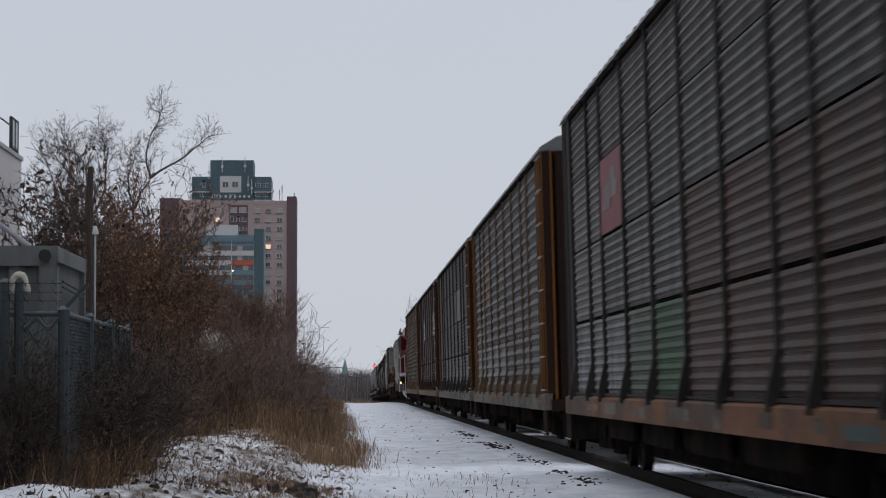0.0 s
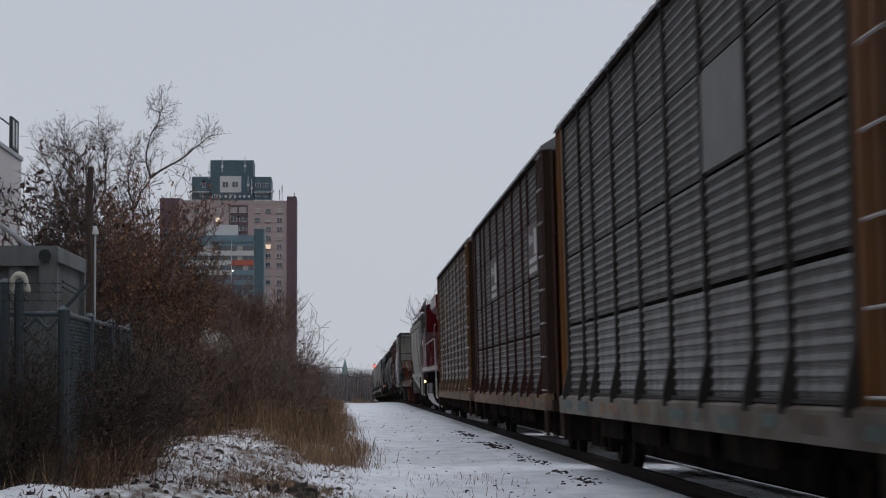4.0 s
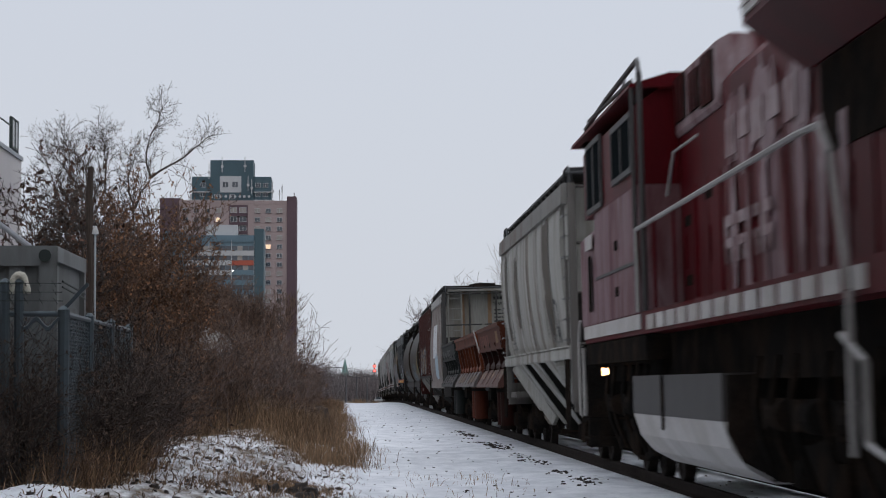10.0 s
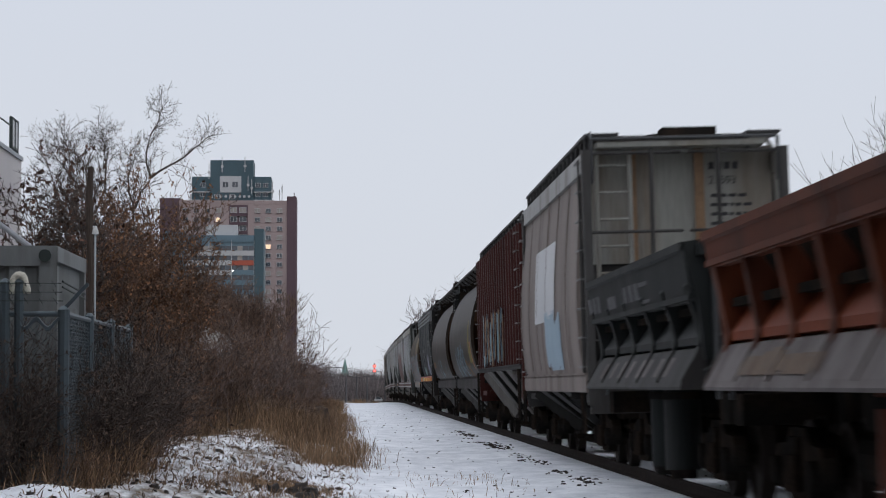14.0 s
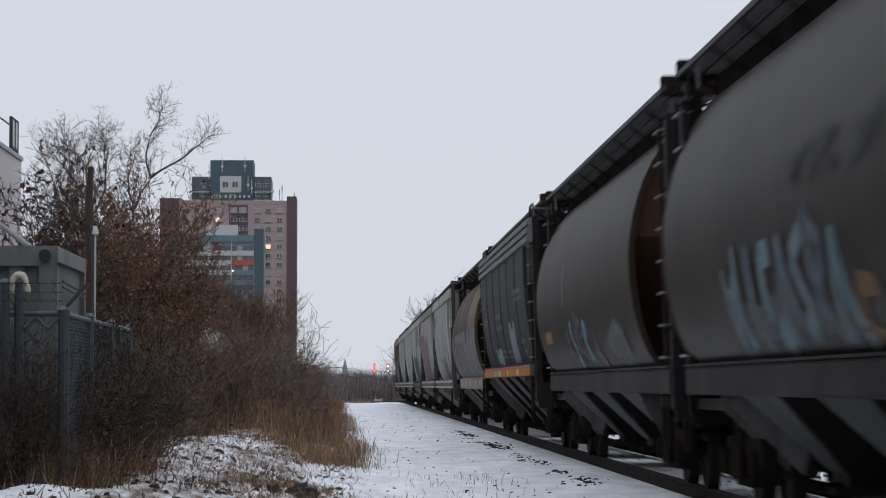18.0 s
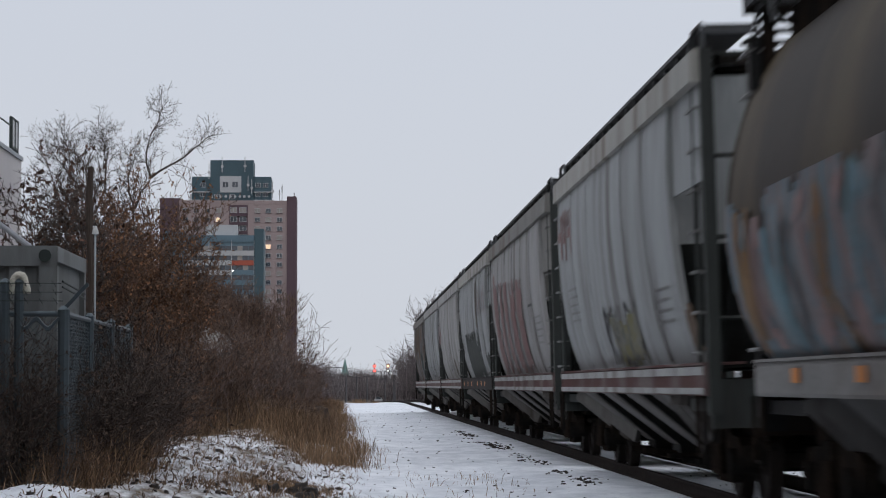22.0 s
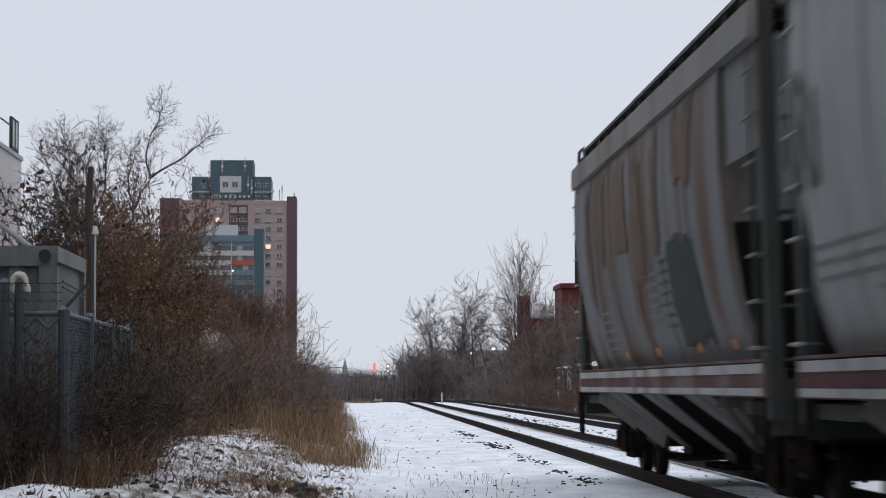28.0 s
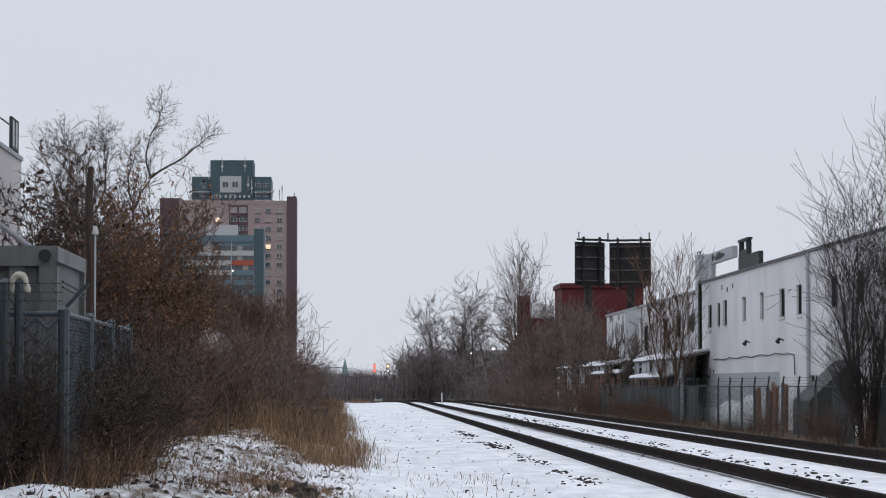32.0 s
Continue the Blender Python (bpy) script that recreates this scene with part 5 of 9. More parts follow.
# ---- the train: side-dump cars ----
def dump_car(a, b, label, body_paint, apron_paint, ribs=5, ram_paint=None, pocket_paint=None, split=False, end_board=None, lip=2.10):
    """A side-dump car: a lip panel above, curved hinge arms over a deep recess, a scraped apron below, upright rams beneath."""
    car, length = car_of("side_dump_car", a, b, label)
    y1 = length / 2 - 0.75
    for s in (-1, 1):
        for ya, yb in (((-y1, -0.04), (0.04, y1)) if split else ((-y1, y1),)):
            bm = B()
            prism(bm, [(s * 1.44, lip), (s * (1.52 + (lip - 2.1) * 0.14), lip), (s * (1.56 + (lip - 2.1) * 0.14), lip + 0.06), (s * 1.62, 2.60), (s * 1.66, 2.62), (s * 1.66, 2.70), (s * 1.46, 2.72), (s * 1.44, 2.62)], ya, yb)
            wall = part("side_wall", bm, body_paint, car, bevel=0.012)
            bm = B()
            box(bm, min(s * 1.55, s * (1.585 + (lip - 2.1) * 0.14)), max(s * 1.55, s * (1.585 + (lip - 2.1) * 0.14)), ya + 0.02, yb - 0.02, lip + 0.01, lip + 0.07)
            part("lower_rim", bm, body_paint, wall)
        # apron: a steep face over a flanged foot, with seams between its plates
        bm = B()
        prism(bm, [(s * 1.40, 1.20), (s * 1.68, 1.20), (s * 1.69, 1.23), (s * 1.66, 1.29), (s * 1.46, 1.62), (s * 1.36, 1.64)], -y1 + 0.1, y1 - 0.1)
        apron = part("apron", bm, apron_paint, car, bevel=0.01)
        for i in range(ribs):
            y = -y1 + 0.12 + i * (2 * y1 - 0.24) / (ribs - 1)
            bm = B()
            beam(bm, (s * 1.675, y, 1.28), (s * 1.47, y, 1.63), 0.05, 0.02)
            part("apron_seam", bm, apron_paint, apron)
        for i in range(ribs):
            y = -y1 + 0.25 + i * (2 * y1 - 0.5) / (ribs - 1)
            bm = B()
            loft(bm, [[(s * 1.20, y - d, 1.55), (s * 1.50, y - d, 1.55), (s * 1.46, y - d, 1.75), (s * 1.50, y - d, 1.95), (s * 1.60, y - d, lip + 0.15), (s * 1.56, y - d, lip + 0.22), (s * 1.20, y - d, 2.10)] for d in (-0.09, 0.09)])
            # with no pocket paint, arms and plates are coloured dark as recess shade
            part("hinge_arm", bm, body_paint if pocket_paint else DUMP_RECESS_SHADE, car)
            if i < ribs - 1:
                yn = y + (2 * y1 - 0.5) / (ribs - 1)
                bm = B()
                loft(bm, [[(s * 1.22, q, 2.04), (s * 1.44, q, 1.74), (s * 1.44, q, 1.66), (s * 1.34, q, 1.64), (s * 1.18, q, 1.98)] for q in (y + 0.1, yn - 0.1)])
                part("pocket_plate", bm, pocket_paint or DUMP_RECESS_SHADE, car)
        bm = B()
        box(bm, s * 1.16 - 0.03, s * 1.16 + 0.03, -y1, y1, 1.5, 2.1)
        part("floor_beam", bm, IRON, car)
    bm = B()
    box(bm, -1.42, 1.42, -y1, y1, 1.98, 2.06)
    for x in (-1.26, 1.22):
        box(bm, x, x + 0.04, -y1, y1, 2.06, 2.66)
    part("floor", bm, IRON, car)
    for e in (-1, 1):
        bm = B()
        loft(bm, [[(x, e * y1 + d, z) for x, z in ((-1.64, 2.70), (-1.50, 2.1), (-1.44, 1.5), (1.44, 1.5), (1.50, 2.1), (1.64, 2.70))] for d in (-0.06, 0.06)])
        part("end_wall", bm, body_paint, car)
        bm = B()
        for x in (-1.3, -0.45, 0.45, 1.3):
            beam(bm, (x, e * (y1 + 0.1), 1.2), (x, e * (y1 + 0.1), 2.6), 0.12, 0.1)
        beam(bm, (-1.45, e * (y1 + 0.13), 1.35), (0.6, e * (y1 + 0.13), 2.5), 0.14, 0.1)
        beam(bm, (-1.5, e * (y1 + 0.13), 2.62), (1.5, e * (y1 + 0.13), 2.62), 0.12, 0.12)
        part("end_stiffener", bm, pocket_paint or body_paint, car)
        bm = B()
        box(bm, -1.3, 1.3, min(e * y1, e * (y1 + 0.5)), max(e * y1, e * (y1 + 0.5)), 0.85, 1.15)
        part("end_sill", bm, IRON, car)
        bm = B()
        pipe(bm, [(-1.35, e * (y1 + 0.3), 1.1), (-1.35, e * (y1 + 0.3), 2.45), (-1.0, e * (y1 + 0.3), 2.5)], 0.025)
        for z in (1.4, 1.75, 2.1):
            tube(bm, (-1.35, e * (y1 + 0.3), z), (-1.0, e * (y1 + 0.3), z), 0.018, seg=5)
        part("grab_rail", bm, DARK_RAIL, car)
    if end_board:
        bm = B()
        beam(bm, (-1.66, -y1 - 0.02, 2.74), (-1.50, -y1 - 0.02, 2.12), 0.10, 0.03)
        part("end_board", bm, end_board, car, "white strip down the front corner")
    bm = B()
    box(bm, -0.4, 0.4, -y1 - 0.3, y1 + 0.3, 0.8, 1.25)
    box(bm, -1.2, 1.2, -1.2, 1.2, 0.9, 1.2)
    box(bm, -1.1, 1.1, -y1 + 0.2, y1 - 0.2, 1.22, 1.5)
    part("centre_sill", bm, IRON, car)
    for y in (-1.9, -0.6):
        for s in (-1, 1):
            bm = B()
            tube(bm, (s * 1.25, y, 0.28), (s * 1.25, y, 1.22), 0.21, seg=18)
            ram = part("air_cylinder", bm, ram_paint or DUMP_RAM, car, "upright dumping cylinder", smooth=False)
            bm = B()
            tube(bm, (s * 1.25, y, 0.18), (s * 1.25, y, 0.28), 0.15, seg=14)
            tube(bm, (s * 1.25, y, 1.08), (s * 1.25, y, 1.16), 0.235, seg=18)
            part("ram_collar", bm, IRON, ram)
    bm = B()
    tube(bm, (-0.9, 0.6, 0.65), (-0.9, 2.0, 0.65), 0.22, seg=12)
    part("air_tank", bm, IRON, car)
    trucks(car, (-length / 2 + 2.5, length / 2 - 2.5))
    couplers(car, length)
    return car, length


DUMP_BROWN = streaky("faded_red_brown_steel", (0.175, 0.052, 0.029), (0.115, 0.042, 0.027), 0.7, sscale=1.2)
DUMP_ORANGE = streaky("orange_red_steel", (0.20, 0.055, 0.026), (0.085, 0.028, 0.018), 0.8, sscale=1.4)
DUMP_RAM = streaky("dull_red_cylinder", (0.052, 0.016, 0.011), (0.026, 0.011, 0.008), 0.6)
DUMP_RECESS_SHADE = streaky("recess_shade_steel", (0.07, 0.03, 0.025), (0.04, 0.025, 0.02), 0.6)
DUMP_BLACK = streaky("greyed_black_steel", (0.038, 0.043, 0.043), (0.075, 0.075, 0.073), 0.6)
DUMP_BRIGHT = streaky("scarlet_orange_steel", (0.36, 0.085, 0.035), (0.19, 0.045, 0.02), 0.6, sscale=1.2)
DUMP_RAM_RED = streaky("brick_red_cylinder", (0.15, 0.042, 0.024), (0.07, 0.022, 0.014), 0.6)
APRON_DARK = streaky("blackened_apron", (0.075, 0.072, 0.07), (0.035, 0.03, 0.028), 0.7)
APRON_PINK = streaky("worn_pinkish_apron", (0.202, 0.101, 0.086), (0.302, 0.238, 0.209), 0.6)
APRON_WORN = streaky("scraped_silver_apron", (0.27, 0.235, 0.228), (0.075, 0.040, 0.034), 0.8, sscale=2.0)


def wall_out(z):
    return 1.56 + (z - 2.16) * 0.136


def apron_out(z):
    return 1.66 - (z - 1.29) * 0.606


car, L = dump_car(28.6, 40.05, "red-brown side-dump car with worn pinkish apron", DUMP_BROWN, APRON_PINK, 5, ram_paint=DUMP_RAM)
rnd = random.Random(31)
marks(car, wall_out, [(y, y + rnd.uniform(0.3, 0.55), 2.24, 2.50) for y in (3.4, 2.6, 1.8, 1.0, 0.2)], surface("worn_pale_red_paint", (0.16, 0.062, 0.045), 0.6, 0, 0.3, 3, 20, 0.03, (0.11, 0.04, 0.03), 0.6, 3.0, spec=0.06), "worn_lettering")
marks(car, wall_out, [(-3.9, -3.0, 2.24, 2.52)], TAN_SPRAY, "worn_board")
marks(car, apron_out, [(y, y + rnd.uniform(0.3, 0.7), 1.42, 1.56) for y in (-4.2, -2.6, -0.8, 0.9, 2.7, 4.0)], surface("scuffed_sandy_patch", (0.23, 0.155, 0.115), 0.7, 0, 0.3, 3, 20, 0.05, spec=0.06), "scuffed_patch")
car, L = dump_car(40.05, 54.45, "orange-red side-dump car with scraped silver apron", DUMP_ORANGE, APRON_WORN, 8, pocket_paint=DUMP_BRIGHT, split=True, end_board=LOCO_WHITE, ram_paint=DUMP_RAM_RED, lip=2.36)
ragged(car, "rust_stain", apron_out, -5.6, -2.0, 1.3, 1.56, RUST_RUN, 59, 0.6)
ragged(car, "rust_stain", apron_out, 0.6, 4.6, 1.3, 1.56, RUST_RUN, 60, 0.7)
car, L = dump_car(54.45, 66.5, "greyed black side-dump car with white painted bars", DUMP_BLACK, APRON_DARK, 6, pocket_paint=DUMP_BLACK, ram_paint=DUMP_BLACK)
marks(car, wall_out, [(y, y + 0.42, 2.24, 2.46) for y in (5.0, 4.4, 3.8)] + [(0.4, 0.8, 2.26, 2.46), (-0.2, 0.2, 2.26, 2.46), (-0.8, -0.4, 2.26, 2.46), (-1.8, -0.9, 2.40, 2.45), (-1.8, -0.9, 2.20, 2.24), (1.8, 2.8, 2.24, 2.40)], PALE_SPRAY, "painted_bar")
marks(car, apron_out, [(y, y + 0.34, 1.34, 1.54) for y in (-3.6, -2.7, -1.6, -0.9, 0.2, 1.1, 2.2, 3.4)], APRON_WORN, "scraped_patch")

# grey hopper behind the dump cars, its front end in full view
MAUVE = streaky("weathered_mauve_grey", (0.43, 0.37, 0.34), (0.22, 0.17, 0.145), 0.7)
car, L = hopper(66.5, 80.95, "grey covered hopper with painted-out white and blue patches", SQUARED, MAUVE, MAUVE, 4.72, 3, chord=CHALK, bay_paint=DARK_BAY, end_paint=MID_BAY, low=1.42, sill=(1.14, 1.4), front=1.2, rear=0.85)
marks(car, SQUARED, [(-1.77, 2.63, 2.35, 3.65)], PAINT_OUT, "painted_out_patch")
ragged(car, "painted_out_patch", SQUARED, -2.87, 0.33, 1.5, 2.5, PAINT_OUT_BLUE, 43, 0.15)
END_GREY = streaky("end_sheet_grey", (0.52, 0.52, 0.48), (0.30, 0.21, 0.13), 0.6)
ye = -(L / 2 - 1.2)
for x0, x1 in ((-1.38, -0.74), (-0.68, 0.22), (0.34, 1.38)):
    bm = B()
    box(bm, x0, x1, ye - 0.05, ye - 0.02, 3.05, 4.78)
    part("end_sheet", bm, END_GREY, car, "pale grey end sheet with rust at its edges")
bm = B()
for x in (-0.71, 0.25, 0.31):
    box(bm, x - 0.04, x + 0.04, ye - 0.12, ye - 0.02, 3.0, 4.82)
part("end_post", bm, surface("rusty_end_post", (0.2, 0.13, 0.08), 0.8, 0, 0.3, 3, 30, 0.1), car)
bm = B()
for x in (-1.30, -0.80):
    tube(bm, (x, ye - 0.42, 2.2), (x, ye - 0.42, 4.74), 0.035, seg=6)
for k in range(6):
    tube(bm, (-1.30, ye - 0.42, 2.5 + k * 0.4), (-0.80, ye - 0.42, 2.5 + k * 0.4), 0.022, seg=5)
part("end_ladder", bm, END_GREY, car)
bm = B()
pipe(bm, [(1.0, ye - 0.4, 4.86), (1.25, ye - 0.4, 4.86), (1.40, ye - 0.4, 4.62), (1.40, ye - 0.4, 3.6)], 0.035)
part("corner_handrail", bm, END_GREY, car)
bm = B()
box(bm, -1.3, 1.2, ye - 0.62, ye - 0.04, 4.76, 4.84)
part("end_walk", bm, END_GREY, car)
bm = B()
box(bm, -0.3, 0.5, ye - 0.5, ye + 0.1, 4.9, 5.05)
part("roof_hatch_box", bm, IRON, car)
fc = bpy.data.curves.new("car_number", "FONT")
fc.body, fc.size, fc.extrude = "21593", 0.17, 0.003
num = new("car_number", fc)
num.data.materials.append(BLACK_MARK)
num.parent = car
num.matrix_basis = pose(0.42, ye - 0.075, 4.22, 90, 0, 0)
bm = B()
for i in range(4):
    box(bm, 0.43 + i * 0.12, 0.43 + i * 0.12 + 0.08, ye - 0.075, ye - 0.055, 4.44, 4.55)
rnd = random.Random(5)
for r in range(6):
    x = 0.45
    while x < 0.95:
        d = 0.05 + 0.08 * rnd.random()
        box(bm, x, x + d, ye - 0.062, ye - 0.052, 4.02 - r * 0.14, 4.07 - r * 0.14)
        x += d + 0.03
tagged(part("stencil_text", bm, BLACK_MARK, car), kind="stuff")

# red-brown ribbed hopper
car, L = hopper(80.95, 99.3, "oxide red ribbed covered hopper with graffiti", UPRIGHT, OXIDE, SILL_DARK, 4.55, 3, ribs=True, bay_paint=PALE_BAY, low=1.70, sill=(1.58, 1.66), end_paint=OXIDE, front=0.7, rear=0.85)
scrawl(car, "graffiti", lambda z: 1.575, -3.88, 5.03, 1.78, 3.0, [TAN_SPRAY, BLUE_DARK, TAN_SPRAY, SKY_SPRAY], 14, 12, 0.30)

# two round-bodied hoppers
car, L = hopper(99.5, 118, "sooty round-bodied hopper with yellow graffiti", ROUND, UMBER, SILL_DARK, 4.36, 3, boards="wide", bay_paint=MID_BAY, end_paint=BLACK_END, top_end=RUST_END, front=2.0, rear=0.9)
ragged(car, "graffiti", ROUND, -6.2, -4.7, 1.9, 3.4, surface("olive_yellow_spray", (0.19, 0.165, 0.06), 0.6, 0, 0.25, 2, 20, 0.03, (0.10, 0.085, 0.05), 0.6, 1.6, spec=0.06), 15, 0.3)
marks(car, ROUND, [(-6.25, -6, 1.55, 2.5)], ORANGE_MARK, "orange_stroke")
scrawl(car, "blue_graffiti", ROUND, -1.5, 4.4, 1.5, 2.55, [SKY_SPRAY, BLUE_SPRAY], 16, 8, 0.20)
ragged(car, "graffiti", ROUND, -0.7, 3.5, 1.5, 2.1, GREY_SPRAY, 17, 0.9, proud=0.008)
scrawl(car, "orange_stroke", ROUND, -4.3, -1.5, 1.5, 1.95, [TAN_SPRAY], 44, 3, 0.14)
scrawl(car, "worn_marking", ROUND, -3.3, 0.4, 2.75, 3.1, [BLACK_MARK], 45, 6, 0.08)
car, L = hopper(118.2, 137, "sooty round-bodied hopper with pale graffiti low down", ROUND, UMBER, SILL_DARK, 4.36, 3, boards="wide", bay_paint=MID_BAY, end_paint=BLACK_END, top_end=RUST_END, front=2.3, rear=0.95)
scrawl(car, "pale_graffiti", ROUND, -2.05, 3.05, 1.48, 2.35, [GREY_SPRAY, PALE_SPRAY, SKY_SPRAY], 18, 7, 0.17)
ragged(car, "graffiti", ROUND, -5.65, -2.65, 1.5, 2.2, GREY_SPRAY, 19, 0.8)
marks(car, ROUND, [(5.75, 7.15, 1.96, 2.17)], TAN_SPRAY, "worn_marking")
marks(car, ROUND, [(2.65, 2.85, 2.5, 3.2)], PINK_MARK, "worn_marking")

# charcoal hopper with an orange stripe
car, L = hopper(137.2, 156.7, "charcoal covered hopper with an orange sill stripe", BULGE, CHARCOAL, SILL_DARK, 4.42, 4, chord=streaky("greyed_chord", (0.33, 0.345, 0.355), (0.17, 0.165, 0.16), 0.5), boards="wide", bay_paint=MID_BAY, end_paint=BLACK_END, low=1.72, sill=(1.42, 1.66), chord_drop=0.46, front=2.3, rear=0.95)
ORANGE_STRIPE = surface("orange_stripe", (0.40, 0.145, 0.03), 0.55, 0, 0.25, 1.5, 25, 0.05, (0.20, 0.085, 0.035), 0.5, 1.2, spec=0.06)
bm = B()
box(bm, -1.578, -1.566, -L / 2 + 1.6, L / 2 - 1.4, 1.44, 1.60)
part("orange_stripe", bm, ORANGE_STRIPE, car)
bm = B()
box(bm, -1.576, -1.566, -L / 2 + 1.6, L / 2 - 1.4, 1.604, 1.65)
part("red_stripe", bm, RED_MARK, car)
for y0, y1, m in ((-4.95, -4.25, YELLOW_MARK), (1.35, 2.05, YELLOW_MARK), (2.45, 3.95, MINT_PAINT), (-1.45, -1.05, YELLOW_MARK)):
    bm = B()
    box(bm, -1.584, -1.578, y0, y1, 1.46, 1.58)
    part("stripe_patch", bm, m, car)
marks(car, BULGE, [(0.95, 3.05, 2.78, 2.90), (0.95, 2.95, 2.52, 2.62), (-6.45, -4.05, 3.12, 3.22), (-6.45, -4.25, 2.98, 3.06), (7.15, 7.85, 3.16, 3.32), (7.05, 7.65, 2.72, 2.92), (6.55, 6.75, 2.6, 3.2), (0.55, 2.35, 1.98, 2.05), (0.55, 2.15, 1.86, 1.92), (-1.45, 0.35, 1.96, 2.02), (-1.45, 0.15, 1.84, 1.90), (-3.05, -2.35, 2.3, 2.36), (-4.05, -3.05, 1.98, 2.04), (-5.85, -4.85, 2.1, 2.2), (-5.85, -5.05, 1.9, 1.98)], PALE_SPRAY, "stencil_bar")
ragged(car, "lilac_patch", BULGE, -3.45, -1.55, 1.72, 2.6, LILAC_PAINT, 21, 0.1)
ragged(car, "mint_patch", BULGE, 2.35, 4.35, 1.72, 2.1, MINT_PAINT, 46, 0.1)

# sepia hopper, painted over its lower half
car, L = hopper(156.9, 175.5, "sepia covered hopper with pastel graffiti along its lower half", ROUND, SEPIA, SILL_PALE, 4.40, 3, boards="wide", bay_paint=MID_BAY, end_paint=BLACK_END, top_end=RUST_END, front=2.4, rear=0.9)
ragged(car, "pastel_graffiti", ROUND, -6.8, 8.5, 1.40, 2.85, PASTEL_SPRAY, 22, 0.05)
scrawl(car, "pastel_stroke", ROUND, -6.5, 8.1, 1.5, 2.75, [PINK_SPRAY, PALE_SPRAY, SKY_SPRAY, PINK_SPRAY, TAN_SPRAY], 47, 20, 0.20)
ragged(car, "tan_wear", ROUND, -6.9, -1.9, 2.7, 4.3, surface("ochre_wear", (0.135, 0.10, 0.055), 0.6, 0, 0.3, 1.5, 20, 0.03, (0.06, 0.045, 0.033), 0.7, 1.2, (1, 1, 0.2), spec=0.1), 48, 0.5, proud=0.005)
marks(car, lambda z: 1.385, [(y, y + 0.36, 1.26, 1.38) for y in (-6.7, -4.7, -2, 1.1, 3.6, 6.3)], ORANGE_MARK, "reflector")

# grey and white hoppers at the rear
car, L = hopper(176.2, 194.5, "cool grey covered hopper with red letters and yellow graffiti", BULGE, COOL, SILL_OXIDE, 4.55, 4, chord=CREAM, bay_paint=PALE_BAY, end_paint=GREEN_END, top_end=COOL, front=2.8, rear=1.3)
for y0, y1, z0, z1 in ((5.45, 6.15, 3.25, 3.95), (6.35, 6.95, 3.2, 4.0), (7.15, 7.95, 3.25, 3.95)):
    marks(car, BULGE, [(y0, y0 + 0.24, z0, z1), (y0 + 0.26, y1, z0 + 0.28, z0 + 0.44), (y1 - 0.2, y1, z0 + 0.46, z1)], PINK_MARK, "red_letter_shape")
ragged(car, "yellow_graffiti", BULGE, -2.15, 1.15, 1.5, 2.2, YELLOW_SPRAY, 24, 0.4)
scrawl(car, "black_graffiti", BULGE, -2.55, 1.95, 1.5, 2.3, [BLACK_MARK, GREY_SPRAY], 49, 7, 0.09)
ragged(car, "rust_run", BULGE, -7.15, -6.35, 1.6, 2.1, RUST_RUN, 50, 0.4)
low_bars(car, BULGE, 5.25, 5, w=1.3, z=2.7)
low_bars(car, BULGE, -5.55, 4, w=1.3, z=2.3)
car, L = hopper(195.1, 214.1, "pale grey covered hopper with large washed-out red letters", BULGE, PALE, SILL_OXIDE, 4.55, 4, chord=CHORD_GREY, bay_paint=PALE_BAY, end_paint=GREEN_END, top_end=CHORD_GREY, front=2.5, rear=0.9)
for a, b2, z1 in ((6.05, 7.55, 3.85), (4.45, 5.65, 3.55), (2.65, 3.95, 3.5), (0.15, 2.05, 3.45), (-1.85, -0.15, 3.4)):
    ragged(car, "red_letter_shape", BULGE, a, b2, 1.5, z1, PINK_MARK, int(a * 10), 0.12)
low_bars(car, BULGE, -6.15, 5, w=2.0, z=2.5)
marks(car, BULGE, [(-4.45, -3.35, 2.75, 2.8), (5.65, 5.95, 2.9, 3.1)], BLACK_MARK, "stencil_bar")
car, L = hopper(214.2, 231.7, "grey covered hopper with a dark painted-out patch and orange reflectors", BULGE, COOL, SILL_DARK, 4.55, 4, chord=CREAM, bay_paint=PALE_BAY, end_paint=GREEN_END, top_end=COOL, front=1.8, rear=0.9)
ragged(car, "dark_patch", BULGE, -1.85, 5.25, 1.42, 2.75, DARK_SPRAY, 26, 0.12)
ragged(car, "rust_run", BULGE, -2.25, -1.45, 2.8, 4.15, DIRT_RUN, 27, 0.25)
ragged(car, "dark_patch", BULGE, -6.05, -4.25, 1.5, 2.1, DARK_SPRAY, 51, 0.5)
scrawl(car, "pale_lettering", BULGE, -6.45, -2.65, 3.1, 3.8, [PINK_MARK], 52, 5, 0.08)
marks(car, lambda z: 1.572, [(y, y + 0.32, 1.24, 1.36) for y in (-5.35, -3.55, -1.55, 1.75, 4.15, 6.55)], ORANGE_MARK, "reflector")
low_bars(car, BULGE, 6.35, 4, w=1.2, z=2.6)
car, L = hopper(231.8, 250.1, "chalk-white covered hopper with dirt streaks", BULGE, CHALK, SILL_OXIDE, 4.55, 4, chord=CHALK, bay_paint=PALE_BAY, end_paint=GREEN_END, top_end=CHALK, front=1.6, rear=0.9)
scrawl(car, "pink_letter_shape", BULGE, 7.1, 9.3, 2.9, 3.6, [PINK_MARK], 29, 3, 0.22)
scrawl(car, "grey_stroke", BULGE, 0.7, 2.3, 1.7, 2.9, [GREY_SPRAY], 53, 2, 0.10)
low_bars(car, BULGE, -1.3, 2, w=3.2, z=1.9)
ragged(car, "dirt_run", BULGE, -3.1, -1.7, 1.5, 2.3, DIRT_RUN, 54, 0.5)
